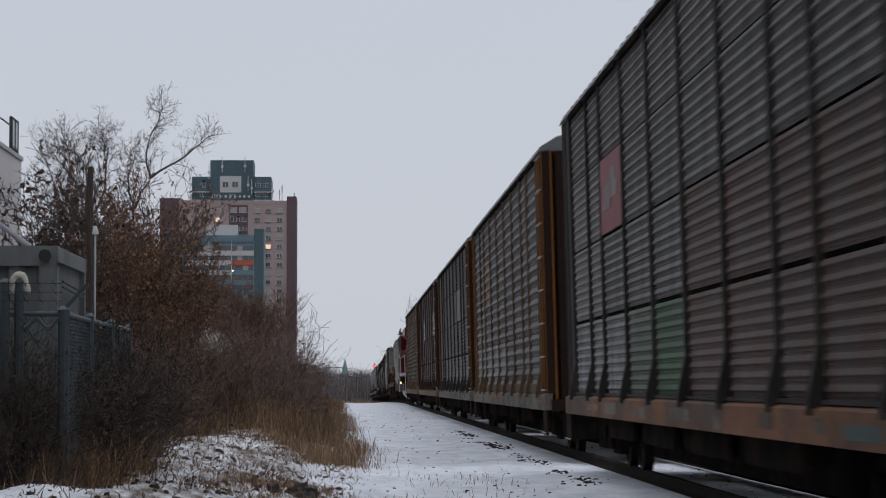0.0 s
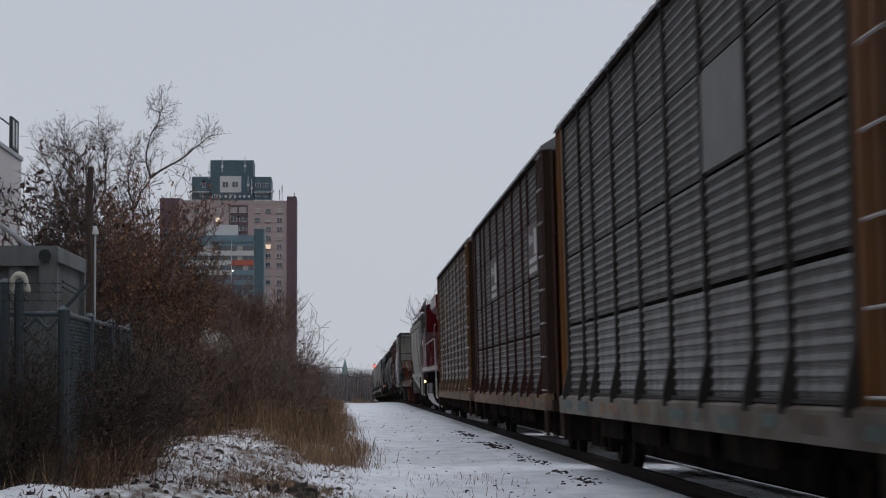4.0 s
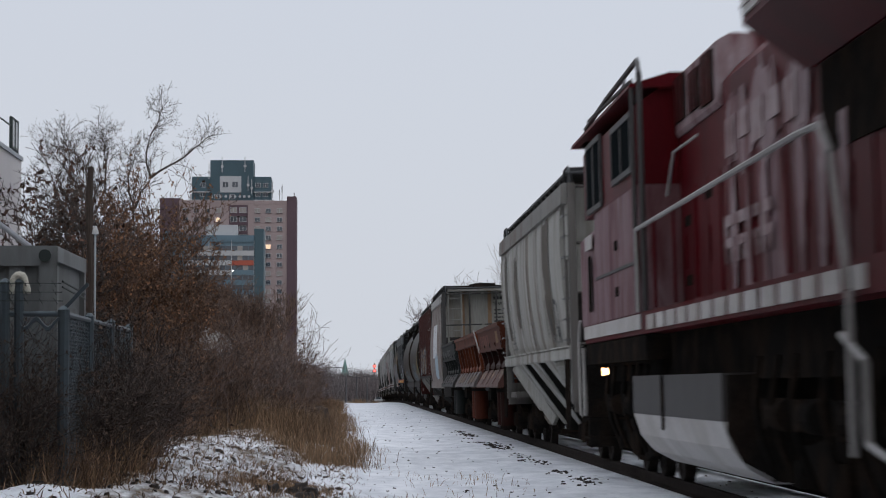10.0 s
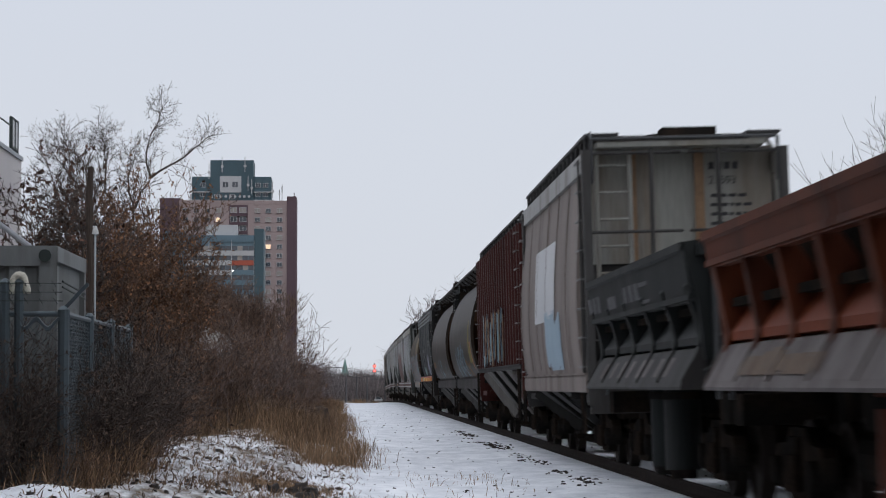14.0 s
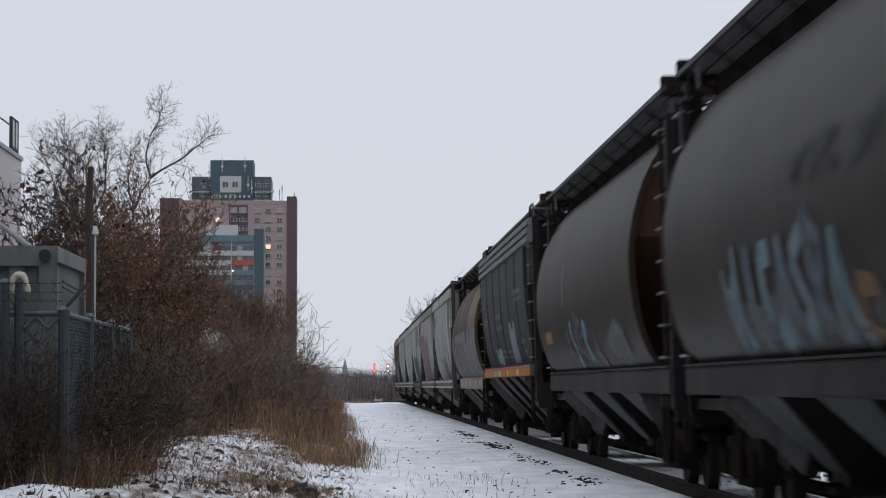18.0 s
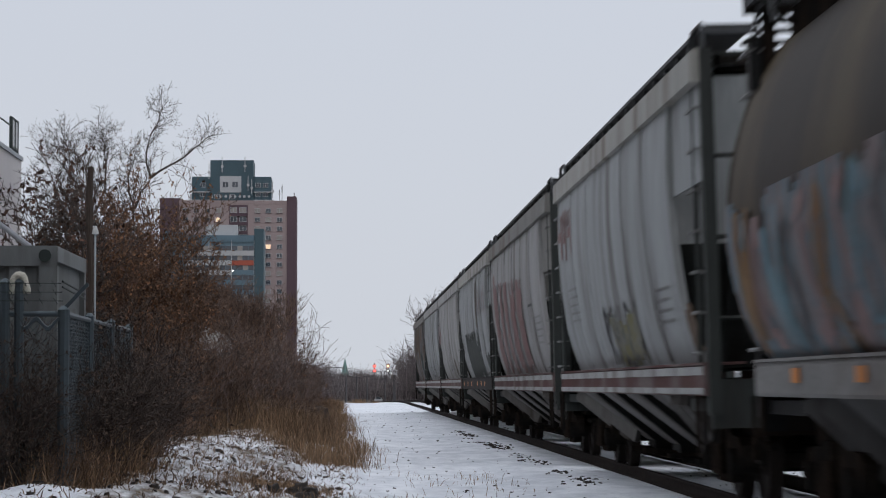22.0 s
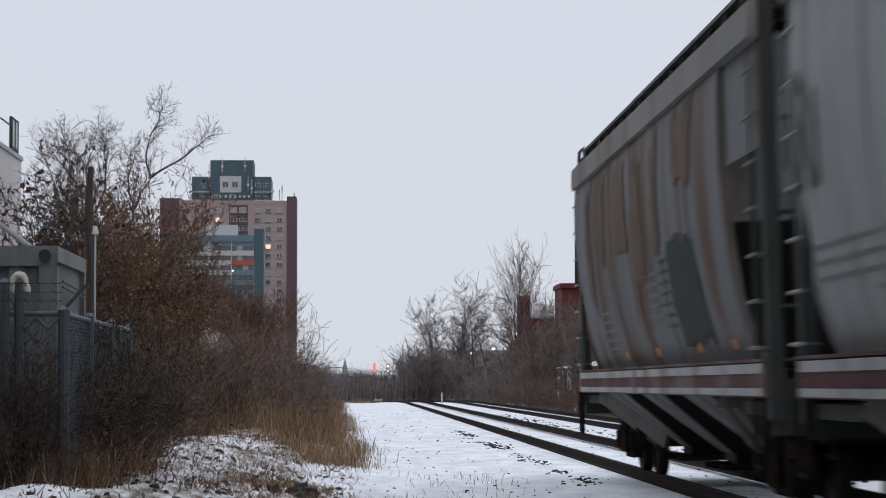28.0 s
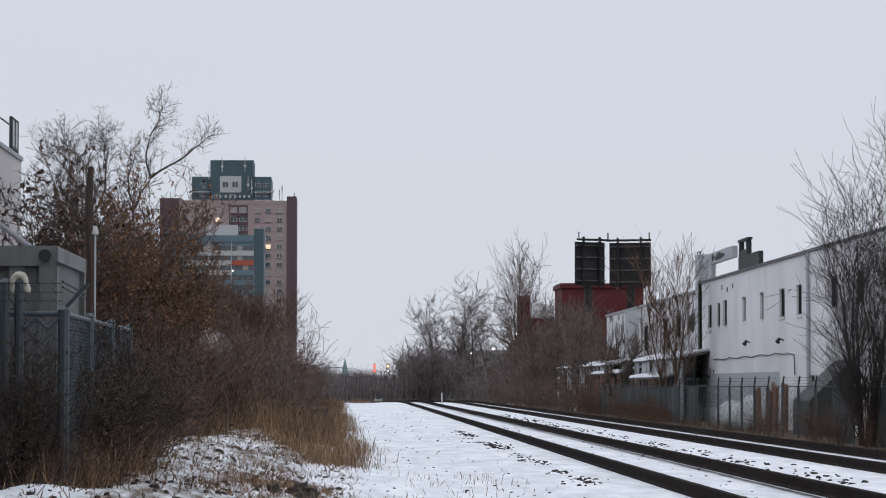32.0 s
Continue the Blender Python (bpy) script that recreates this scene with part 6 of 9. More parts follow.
car, L = hopper(250.4, 269.5, "pale grey covered hopper with stencilled bars", BULGE, COOL, SILL_OXIDE, 4.55, 4, chord=CHALK, bay_paint=PALE_BAY, end_paint=GREEN_END, top_end=COOL, front=1.9, rear=0.9)
for y0, rows in ((-0.65, 5), (4.55, 4), (6.35, 3), (-4.45, 4)):
    low_bars(car, BULGE, y0, rows, w=1.9, z=2.25, paint=STENCIL if rows != 5 else BLACK_MARK)
scrawl(car, "grey_lettering", BULGE, 7.15, 9.35, 2.7, 3.6, [GREY_SPRAY], 55, 3, 0.16)
scrawl(car, "grey_graffiti", BULGE, 0.15, 5.55, 1.6, 2.15, [GREY_SPRAY], 56, 6, 0.08)
ragged(car, "rust_run", BULGE, -2.65, -1.45, 2.9, 4.1, DIRT_RUN, 57, 0.35)
car, L = hopper(269.9, 288.3, "rust-streaked cream covered hopper at the end of the train", BULGE, RUSTY, SILL_OXIDE, 4.5, 3, chord=CHORD_GREY, bay_paint=PALE_BAY, end_paint=GREEN_END, top_end=RUSTY, front=2.6, rear=0.9)
ragged(car, "dark_patch", BULGE, -4.55, -2.25, 1.65, 2.85, surface("dark_green_cover_paint", (0.03, 0.04, 0.036), 0.6, 0, 0.2, 2, 20, 0.03, spec=0.06), 30, 0.1)
for y0, y1, z0, z1, sd in ((1.25, 2.85, 2.9, 4.15, 32), (-0.45, 0.95, 2.4, 4.1, 33), (-4.75, -3.15, 3.2, 4.15, 34), (-1.95, -0.95, 2.7, 4.1, 35), (4.05, 5.05, 2.8, 4.1, 36), (6.05, 6.85, 2.3, 4.1, 58)):
    ragged(car, "rust_run", BULGE, y0, y1, z0, z1, RUST_RUN, sd, 0.25)
low_bars(car, BULGE, -0.95, 6, w=1.0, z=2.5)
low_bars(car, BULGE, -2.15, 7, w=0.9, z=2.6, paint=DARK_SPRAY)
low_bars(car, BULGE, 4.25, 5, w=1.4, z=2.2)
marks(car, BULGE, [(y, y + 0.3, 1.58, 1.68) for y in (-3.35, 0.25, -5.85, 3.65)], ORANGE_MARK, "reflector")
bm = B()
box(bm, -0.12, 0.12, L / 2 - 0.45, L / 2 - 0.25, 0.95, 1.25)
part("end_of_train_marker", bm, YELLOW_MARK, car)

# ---- buildings and structures beside the line ----
def ring_frame(bm, x0, x1, y, z0, z1, w, d):
    """An upright rectangular frame in the plane of y."""
    box(bm, x0 - w, x0, y - d, y + d, z0 - w, z1 + w)
    box(bm, x1, x1 + w, y - d, y + d, z0 - w, z1 + w)
    box(bm, x0, x1, y - d, y + d, z0 - w, z0)
    box(bm, x0, x1, y - d, y + d, z1, z1 + w)


# taupe brick and teal panels are lightened to paint in distance haze
BRICK_TAUPE = surface("hazed_taupe_brick", (0.33, 0.265, 0.26), 0.85, 0, 0.12, 0.15, 3.0, 0.1)
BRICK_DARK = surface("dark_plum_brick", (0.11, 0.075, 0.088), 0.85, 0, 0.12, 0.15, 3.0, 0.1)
TEAL_WALL = surface("hazed_teal_panel", (0.06, 0.10, 0.12), 0.5, 0, 0.12, 0.1, 2.0, 0.05)
BLUE_WALL = surface("blue_grey_cladding", (0.11, 0.17, 0.21), 0.5, 0, 0.1, 0.1, 2.0, 0.05)
PALE_CONC = surface("pale_concrete", (0.42, 0.43, 0.44), 0.8, 0, 0.1, 0.2, 3.0, 0.05)
RED_PANEL = surface("red_spandrel", (0.35, 0.09, 0.06), 0.6, 0, 0.1, 0.2, 3.0, 0.05)
FAR_GLASS = pane("far_window_glass", (0.045, 0.055, 0.07), 0.12)
CURTAIN = surface("drawn_curtain", (0.30, 0.28, 0.26), 0.9, 0, 0.15, 1, 5, 0.0)
LIT_ROOM = glow("lit_window", (1.0, 0.70, 0.46), 0.62)
WHITE_LIGHT = glow("white_lamp_glow", (1.0, 0.97, 0.92), 9.0)

# apartment tower
tower = thing("apartment_tower", pose(-20, 800, -3), "tall taupe brick apartment tower with rows of small windows", "building")
bm = B()
box(bm, -38.5, 0, 0, 18, 0, 61.5)
part("wall", bm, BRICK_TAUPE, tower)
# slab in darker brick, added for the tower's dark right-hand side face
bm = B()
box(bm, 0, 2.9, -0.4, 18, 0, 63.2)
part("stair_tower", bm, BRICK_DARK, tower, "dark plum brick slab standing in for the tower's dark side face")
bm = B()
box(bm, -39.5, -33.5, -0.4, 17, 0, 62.6)
part("stair_tower", bm, BRICK_DARK, tower)
bm = B()
box(bm, -38.6, 0.1, -0.15, 0.0, 60.9, 61.9)
part("parapet", bm, BRICK_TAUPE, tower)
# slab on the wall face, coloured dark as the shade of a recess
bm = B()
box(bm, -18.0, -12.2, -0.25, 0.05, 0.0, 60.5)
part("balcony_recess", bm, BRICK_DARK, tower, "dark slab painting in the shade of a balcony stack")
gm = {}
for kind, mat in (("glass", FAR_GLASS), ("curtain", CURTAIN), ("lit", LIT_ROOM)):
    bm = B()
    box(bm, -0.72, 0.72, -0.03, 0.03, 0, 1.25)
    gm[kind] = mesh_of("pane", bm, mat)
bm = B()
ring_frame(bm, -0.74, 0.74, 0, 0, 1.25, 0.1, 0.08)
box(bm, -0.04, 0.04, -0.06, 0.06, 0, 1.25)
FRAME_FAR = mesh_of("window_frame", bm, PALE_CONC)
bm = B()
box(bm, -0.95, 0.95, -0.2, 0.1, -0.25, -0.12)
SILL_FAR = mesh_of("window_sill", bm, BRICK_DARK)
rnd = random.Random(12)
for row in range(21):
    z = 58.1 - row * 2.8
    for x in (-31.6, -28.2, -24.8, -21.4, -9.2, -5.8, -2.3):
        if z < 33 and x < -7 and row > 9:
            continue
        w = share("window", FRAME_FAR, tower, pose(x, -0.06, z))
        k = rnd.random()
        share("pane", gm["lit" if (row, x) in ((1, -21.4), (4, -5.8), (13, -2.3)) else "curtain" if k < 0.3 else "glass"], w, pose(0, 0.02, 0))
        share("window_sill", SILL_FAR, w)
for row in range(8):
    z = 58.1 - row * 2.8
    for x in (-16.6, -13.7):
        w = share("balcony_window", FRAME_FAR, tower, pose(x, -0.34, z) @ Matrix.Diagonal((1.3, 1, 1.2, 1)))
        share("pane", gm["curtain" if row == 0 else "glass"], w, pose(0, 0.02, 0))
    bm = B()
    box(bm, -17.9, -12.3, -1.0, -0.25, z - 1.1, z - 0.95)
    for i in range(12):
        box(bm, -17.8 + i * 0.48, -17.76 + i * 0.48, -1.0, -0.96, z - 0.95, z - 0.05)
    part("balcony", bm, BRICK_DARK, tower)
for x, h in ((-1.6, 5.2), (2.2, 2.6), (-36.5, 3.0), (-30.0, 2.2), (-2.4, 3.6)):
    bm = B()
    tube(bm, (x, 3, 61), (x, 3, 62 + h), 0.12, seg=5)
    box(bm, x - 0.2, x + 0.2, 2.9, 3.1, 61.5 + h * 0.6, 62 + h * 0.9)
    part("antenna", bm, PALE_CONC, tower)

# dark tower behind it
rear = thing("dark_tower", pose(-38.5, 830, -3), "dark teal stepped tower top with antennas", "building")
for n2, (x0, x1, z1) in (("wing", (-13, 12.6, 71.8)), ("core", (-7.0, 6.9, 77.1))):
    bm = B()
    box(bm, x0, x1, 0 if n2 == "wing" else -0.6, 14, 0, z1)
    part(n2, bm, TEAL_WALL, rear)
bm = B()
box(bm, -3.9, 3.0, -0.8, -0.6, 66.6, 71.9)
part("light_panel", bm, PALE_CONC, rear)
for x in (-2.1, 1.0):
    w = share("window", FRAME_FAR, rear, pose(x, -0.9, 68.3) @ Matrix.Diagonal((1.2, 1, 1.4, 1)))
    share("pane", gm["glass"], w)
for x, z in ((8.4, 68.4), (10.8, 68.4), (8.4, 65.4), (10.8, 65.4), (-9.5, 68.4), (-9.5, 65.4), (-4.8, 64.6), (0.0, 64.6)):
    w = share("window", FRAME_FAR, rear, pose(x, -0.7 if abs(x) < 6 else -0.1, z))
    share("pane", gm["glass"], w)
for z in (66.6, 63.9):
    for x0, x1 in ((-14, -7.2), (7.0, 13.4)):
        bm = B()
        box(bm, x0, x1, -1.2, 0, z, z + 0.3)
        part("balcony", bm, PALE_CONC, rear)
for x, z in ((-7.4, 76), (-3.2, 78), (4.2, 78.2), (13.1, 70), (-13.4, 66), (5.2, 72), (6.4, 71)):
    bm = B()
    tube(bm, (x, -1, z - 5), (x, -1, z), 0.14, seg=5)
    tube(bm, (x, -1.3, z - 3), (x, -0.9, z - 3), 0.5, seg=8)
    part("antenna", bm, PALE_CONC, rear)
for i in range(9):
    bm = B()
    tube(bm, (-6.5 + i * 1.5, -1.1, 65.3), (-6.5 + i * 1.5, -0.8, 65.3), 0.45, seg=8)
    part("dish", bm, PALE_CONC, rear)

# banded office block in front of the tower
office = thing("office_block", pose(-27.9, 740, -3), "banded office block with white and one red spandrel", "building")
bm = B()
box(bm, -26, 0, 0, 15, 0, 47.3)
part("wall", bm, BLUE_WALL, office)
bm = B()
box(bm, 0, 2.75, -0.3, 15, 0, 49.4)
part("stair_tower", bm, TEAL_WALL, office)
bm = B()
box(bm, -14.0, -5.0, 3, 10, 47.3, 50.7)
part("penthouse", bm, PALE_CONC, office)
bm = B()
box(bm, -26.2, 0.1, -0.3, 0.0, 45.6, 47.5)
part("fascia", bm, BLUE_WALL, office)
for row in range(8):
    z = 42.1 - row * 2.83
    for c in range(3):
        x0 = -19.5 + c * 6.5
        bm = B()
        box(bm, x0 + 0.06, x0 + 6.44, -0.22, 0.0, z - 1.45 + 1.0, z + 1.0)
        part("spandrel", bm, RED_PANEL if (row, c) == (1, 2) else (PALE_CONC if row < 3 and not (c == 2 and row == 2) else BLUE_WALL), office)
        for k in range(4):
            bm = B()
            box(bm, x0 + 0.1 + k * 1.6, x0 + 1.55 + k * 1.6, -0.06, 0.0, z + 1.04, z + 2.36)
            part("pane", bm, CURTAIN if rnd.random() < 0.22 else FAR_GLASS, office)
for c in range(4):
    bm = B()
    box(bm, -19.6 + c * 6.5, -19.4 + c * 6.5, -0.3, 0.0, 15, 46)
    part("mullion", bm, PALE_CONC, office)
bm = B()
box(bm, -25.6, -19.8, -2, 9, 40, 48.5)
part("glazed_wing", bm, BLUE_WALL, office)
for x, z in ((-17.5, 45.0), (-17.2, 32.5), (-6.0, 37.2)):
    bm = B()
    box(bm, x - 0.18, x + 0.18, -0.4, -0.3, z, z + 0.25)
    part("lit_lamp", bm, WHITE_LIGHT, office)

# church spire far down the line
church = thing("church", pose(-2.9, 1300, -5), "green copper church spire above distant trees", "church")
COPPER = surface("verdigris_copper", (0.16, 0.27, 0.25), 0.7, 0, 0.15, 0.3, 3, 0.05)
bm = B()
tube(bm, (0, 0, 11.0), (0, 0, 20.0), 2.3, 0.06, 8)
part("spire", bm, COPPER, church)
bm = B()
box(bm, -2.0, 2.0, -2, 2, 0, 11.0)
part("tower", bm, BRICK_TAUPE, church)

# small white house behind the thicket
SIDING = surface("greyed_white_siding", (0.50, 0.49, 0.48), 0.8, 0, 0.12, 0.6, 12, 0.1)
ROOFING = surface("snow_dusted_shingle", (0.30, 0.30, 0.31), 0.9, 0, 0.3, 0.8, 10, 0.2)
house = thing("house", pose(-11.5, 190, -0.6), "small white gabled house behind bare bushes", "house")
bm = B()
prism(bm, [(-2.6, 0), (2.4, 0), (2.4, 5.3), (-0.1, 6.4), (-2.6, 5.3)], 0, 9)
part("wall", bm, SIDING, house)
for s in (-1, 1):
    bm = B()
    prism(bm, [(-0.1, 6.42), (-0.1, 6.56), (-0.1 + s * 2.9, 5.3), (-0.1 + s * 2.9, 5.14)], -0.4, 9.3)
    part("roof", bm, ROOFING, house)
for x in (-1.3, 0.8):
    bm = B()
    box(bm, x, x + 0.8, -0.05, -0.005, 3.2, 4.4)
    w = part("window", bm, GLASS, house)
    bm = B()
    ring_frame(bm, x, x + 0.8, -0.03, 3.2, 4.4, 0.1, 0.05)
    part("window_frame", bm, PALE_CONC, w)

# signal bridge over both tracks
SIGNAL_STEEL = surface("dull_signal_steel", (0.09, 0.09, 0.095), 0.6, 0.3, 0.15, 1, 10, 0.05)
RED_LIGHT = glow("red_signal_glow", (1.0, 0.07, 0.05), 7.0)
AMBER_LIGHT = glow("amber_signal_glow", (1.0, 0.30, 0.10), 9.0)
PALE_LIGHT = glow("pale_signal_glow", (0.85, 0.95, 0.9), 1.2)
zg = grade(600)
sig = thing("signal_bridge", pose(0, 600, zg), "cantilever signal bridge with red and amber signals lit", "railway signal")
bm = B()
box(bm, 9.9, 10.5, -0.3, 0.3, -0.2, 6.4)
box(bm, 1.9, 2.1, -0.1, 0.1, -0.2, 0.4)
part("mast", bm, SIGNAL_STEEL, sig)
bm = B()
for z in (5.2, 6.1):
    for y in (-0.5, 0.5):
        box(bm, 4.9, 10.4, y - 0.07, y + 0.07, z - 0.07, z + 0.07)
for i in range(9):
    beam(bm, (4.9 + i * 0.6, -0.5, 5.2), (5.5 + i * 0.6, -0.5, 6.1), 0.08, 0.08)
part("truss", bm, SIGNAL_STEEL, sig)
bm = B()
for x in (5.0, 6.4, 7.8, 9.2, 10.4):
    tube(bm, (x, -0.6, 6.1), (x, -0.6, 7.1), 0.04, seg=5)
tube(bm, (5.0, -0.6, 7.1), (10.4, -0.6, 7.1), 0.04, seg=5)
part("guard_rail", bm, SIGNAL_STEEL, sig)
for x, lamps in ((5.55, (RED_LIGHT, RED_LIGHT)), (8.75, (AMBER_LIGHT, PALE_LIGHT))):
    bm = B()
    tube(bm, (x, -0.3, 6.1), (x, -0.3, 9.2), 0.08, seg=6)
    part("signal_post", bm, SIGNAL_STEEL, sig)
    for z, m in zip((5.8 - zg, 4.65 - zg), lamps):
        bm = B()
        tube(bm, (x, -0.4, z), (x, -0.46, z), 0.40, seg=14)
        h = part("signal_head", bm, SIGNAL_STEEL, sig)
        bm = B()
        tube(bm, (x, -0.47, z), (x, -0.52, z), 0.24, seg=14)
        part("lens", bm, m, h, "lit signal lens")

# line poles and a parked car far off
for x, y, h in ((1.5, 640, 7.0), (4.4, 690, 7.5), (-1.0, 560, 6.5), (9.6, 720, 7.0)):
    p = thing("line_pole", pose(x, y, lay(x, y)), "weathered line pole among distant trees", "pole", "line poles")
    bm = B()
    tube(bm, (0, 0, -0.3), (0, 0, h), 0.22, 0.14, 7)
    part("shaft", bm, SIGNAL_STEEL, p)
    bm = B()
    box(bm, -1.1, 1.1, -0.1, 0.1, h - 0.8, h - 0.6)
    part("crossarm", bm, SIGNAL_STEEL, p)
van = thing("parked_car", pose(6.9, 640, lay(6.9, 640) - 0.02), "grey car crossing far beyond the crest", "car")
bm = B()
prism(bm, [(-1.0, 0.35), (1.0, 0.35), (1.0, 0.95), (0.8, 1.0), (0.65, 1.5), (-0.65, 1.5), (-0.8, 1.0), (-1.0, 0.95)], -2.2, 2.2)
part("body", bm, surface("silver_car_paint", (0.35, 0.36, 0.38), 0.35, 0.3, 0.05, 1, 5, 0), van)
for x in (-0.85, 0.85):
    for y in (-1.4, 1.4):
        bm = B()
        tube(bm, (x - 0.1, y, 0.33), (x + 0.1, y, 0.33), 0.33, seg=12)
        part("wheel", bm, IRON, van)
bm = B()
box(bm, -0.6, 0.6, -2.25, -2.2, 1.02, 1.42)
part("window", bm, GLASS, van)

# ---- right-hand side: whitewashed works ----
WHITEWASH = surface("whitewashed_block_wall", (0.66, 0.66, 0.67), 0.85, 0, 0.07, 0.5, 8, 0.12, (0.53, 0.53, 0.53), 0.5, 0.35, (1, 1, 0.5))
WALL_GREY = surface("grey_repaint", (0.36, 0.38, 0.40), 0.85, 0, 0.08, 0.5, 8, 0.1)
DUCT = surface("galvanised_duct", (0.40, 0.43, 0.46), 0.45, 0.5, 0.15, 0.7, 10, 0.05, (0.30, 0.24, 0.2), 0.3, 1.0)
DARK_METAL = surface("dark_green_black_metal", (0.03, 0.038, 0.036), 0.55, 0.2, 0.2, 1, 12, 0.05)
FRAME_GREY = surface("window_frame_grey", (0.38, 0.38, 0.37), 0.7, 0, 0.1, 1, 10, 0.05)
SNOW = surface("settled_snow", (0.60, 0.62, 0.65), 0.85, 0, 0.06, 1.5, 12, 0.4)

works = thing("white_works_building", pose(0, 0, 0), "two-storey whitewashed works building with narrow windows", "building")
WX = 17.0
OPEN = [(120.4, 121.6, 3.95, 5.05), (117.6, 118.7, 3.95, 5.05), (115.5, 116.6, 3.95, 5.1), (109.8, 110.9, 3.98, 5.06), (105.1, 106.1, 3.98, 5.08), (100.0, 101.2, 3.92, 5.05), (96.2, 97.3, 3.9, 5.05), (89.2, 90.6, 3.95, 5.1), (84.4, 85.8, 3.95, 5.1), (77.4, 78.8, 3.95, 5.1), (93.6, 94.6, 0.0, 1.6), (91.5, 92.5, 0.0, 1.6)]


def pierced_wall(bm, x0, x1, ya, yb, za, zb, holes):
    """A wall along y with rectangular openings cut right through it."""
    ys = sorted({ya, yb, *[h[0] for h in holes], *[h[1] for h in holes]})
    zs = sorted({za, zb, *[h[2] for h in holes], *[h[3] for h in holes]})
    for a, b in zip(ys, ys[1:]):
        z0 = None
        for c, d in zip(zs, zs[1:]):
            open_here = any(h[0] <= a and b <= h[1] and h[2] <= c and d <= h[3] for h in holes)
            if open_here:
                if z0 is not None:
                    box(bm, x0, x1, a, b, z0, c)
                z0 = None
            elif z0 is None:
                z0 = c
        if z0 is not None:
            box(bm, x0, x1, a, b, z0, zb)


bm = B()
pierced_wall(bm, WX, WX + 0.3, 60.0, 124.0, -0.7, 6.15, OPEN)
bmesh.ops.remove_doubles(bm, verts=bm.verts[:], dist=0.0005)
part("wall", bm, WHITEWASH, works, "whitewashed block wall, lightly stained")
bm = B()
box(bm, WX, WX + 14, 123.7, 124.0, -0.7, 6.15)
box(bm, WX, WX + 14, 60.0, 60.3, -0.7, 6.15)
box(bm, WX + 13.7, WX + 14, 60.0, 124.0, -0.7, 6.15)
part("rear_wall", bm, WHITEWASH, works)
bm = B()
box(bm, WX + 0.3, WX + 13.8, 60.2, 123.8, 5.7, 5.95)
part("roof", bm, ROOFING, works)
bm = B()
box(bm, WX - 0.08, WX + 0.36, 59.9, 124.1, 6.15, 6.27)
part("coping", bm, surface("dark_grey_coping", (0.12, 0.12, 0.125), 0.7, 0, 0.15, 1, 10, 0.05), works)
bm = B()
box(bm, WX - 0.006, WX - 0.002, 101.3, 123.95, 0.2, 1.78)
part("repainted_patch", bm, WALL_GREY, works, "grey repainted patch low on the wall")
for ya, yb, za, zb in OPEN:
    bm = B()
    box(bm, WX + 0.16, WX + 0.19, ya, yb, za, zb)
    w = part("window", bm, GLASS, works)
    bm = B()
    for c, d, e, f2 in ((ya, ya + 0.07, za, zb), (yb - 0.07, yb, za, zb), (ya, yb, za, za + 0.07), (ya, yb, zb - 0.07, zb), ((ya + yb) / 2 - 0.03, (ya + yb) / 2 + 0.03, za, zb)):
        box(bm, WX + 0.08, WX + 0.16, c, d, e, f2)
    part("window_frame", bm, FRAME_GREY if ya in (109.8, 105.1) else DARK_METAL, w)
    bm = B()
    box(bm, WX - 0.06, WX + 0.1, ya - 0.08, yb + 0.08, za - 0.1, za)
    part("window_sill", bm, WHITEWASH, w)
for y, z in ((108.8, 3.05), (100.3, 3.0), (121.0, 1.62)):
    bm = B()
    tube(bm, (WX, y, z), (WX - 0.2, y, z + 0.08), 0.03, seg=6)
    tube(bm, (WX - 0.17, y, z + 0.08), (WX - 0.26, y - 0.12, z - 0.07), 0.05, 0.10, 8)
    part("wall_lamp", bm, DARK_METAL, works)
bm = B()
for i in range(16):
    ya, yb = 119.5 - i * 1.25, 119.5 - (i + 1) * 1.25
    tube(bm, (WX - 0.03, ya, 2.42 + 0.05 * math.sin(i * 1.9) + i * 0.004), (WX - 0.03, yb, 2.42 + 0.05 * math.sin((i + 1) * 1.9) + i * 0.004), 0.022, seg=4)
pipe(bm, [(WX - 0.03, 99.5, 2.5), (WX - 0.03, 97.8, 2.4), (WX - 0.03, 97.6, 1.6)], 0.022, 4)
part("cable", bm, DARK_METAL, works, "black cable looped along the wall")
for y in (94.4, 123.9):
    bm = B()
    tube(bm, (WX - 0.09, y, 0.4), (WX - 0.09, y, 6.15), 0.07, seg=8)
    part("drainpipe", bm, DARK_METAL if y > 100 else WALL_GREY, works)
for y, z in ((113.5, 5.55), (115.2, 5.45), (116.8, 5.6), (119.6, 1.75), (120.6, 1.75)):
    bm = B()
    box(bm, WX - 0.03, WX - 0.003, y, y + 0.12, z, z + 0.22)
    part("wall_vent", bm, DARK_METAL, works)

duct = thing("roof_duct", pose(0, 0, 0), "galvanised duct that climbs the end wall and crosses the roof", "ventilation duct")
bm = B()
box(bm, WX - 0.1, WX + 0.35, 124.1, 125.3, -0.6, 7.6)
part("riser", bm, DUCT, duct, bevel=0.03)
bm = B()
box(bm, WX + 0.1, WX + 0.34, 114.4, 124.05, 6.98, 7.5)
part("cross_duct", bm, DUCT, duct, bevel=0.03)
bm = B()
box(bm, WX + 0.12, WX + 0.32, 121.2, 122.4, 6.28, 6.98)
part("duct_leg", bm, DUCT, duct)
ragged(duct, "black_graffiti", lambda z: -(WX + 0.1), 116.6, 121.0, 7.04, 7.46, BLACK_MARK, 41, 0.9, proud=0.01)
bm = B()
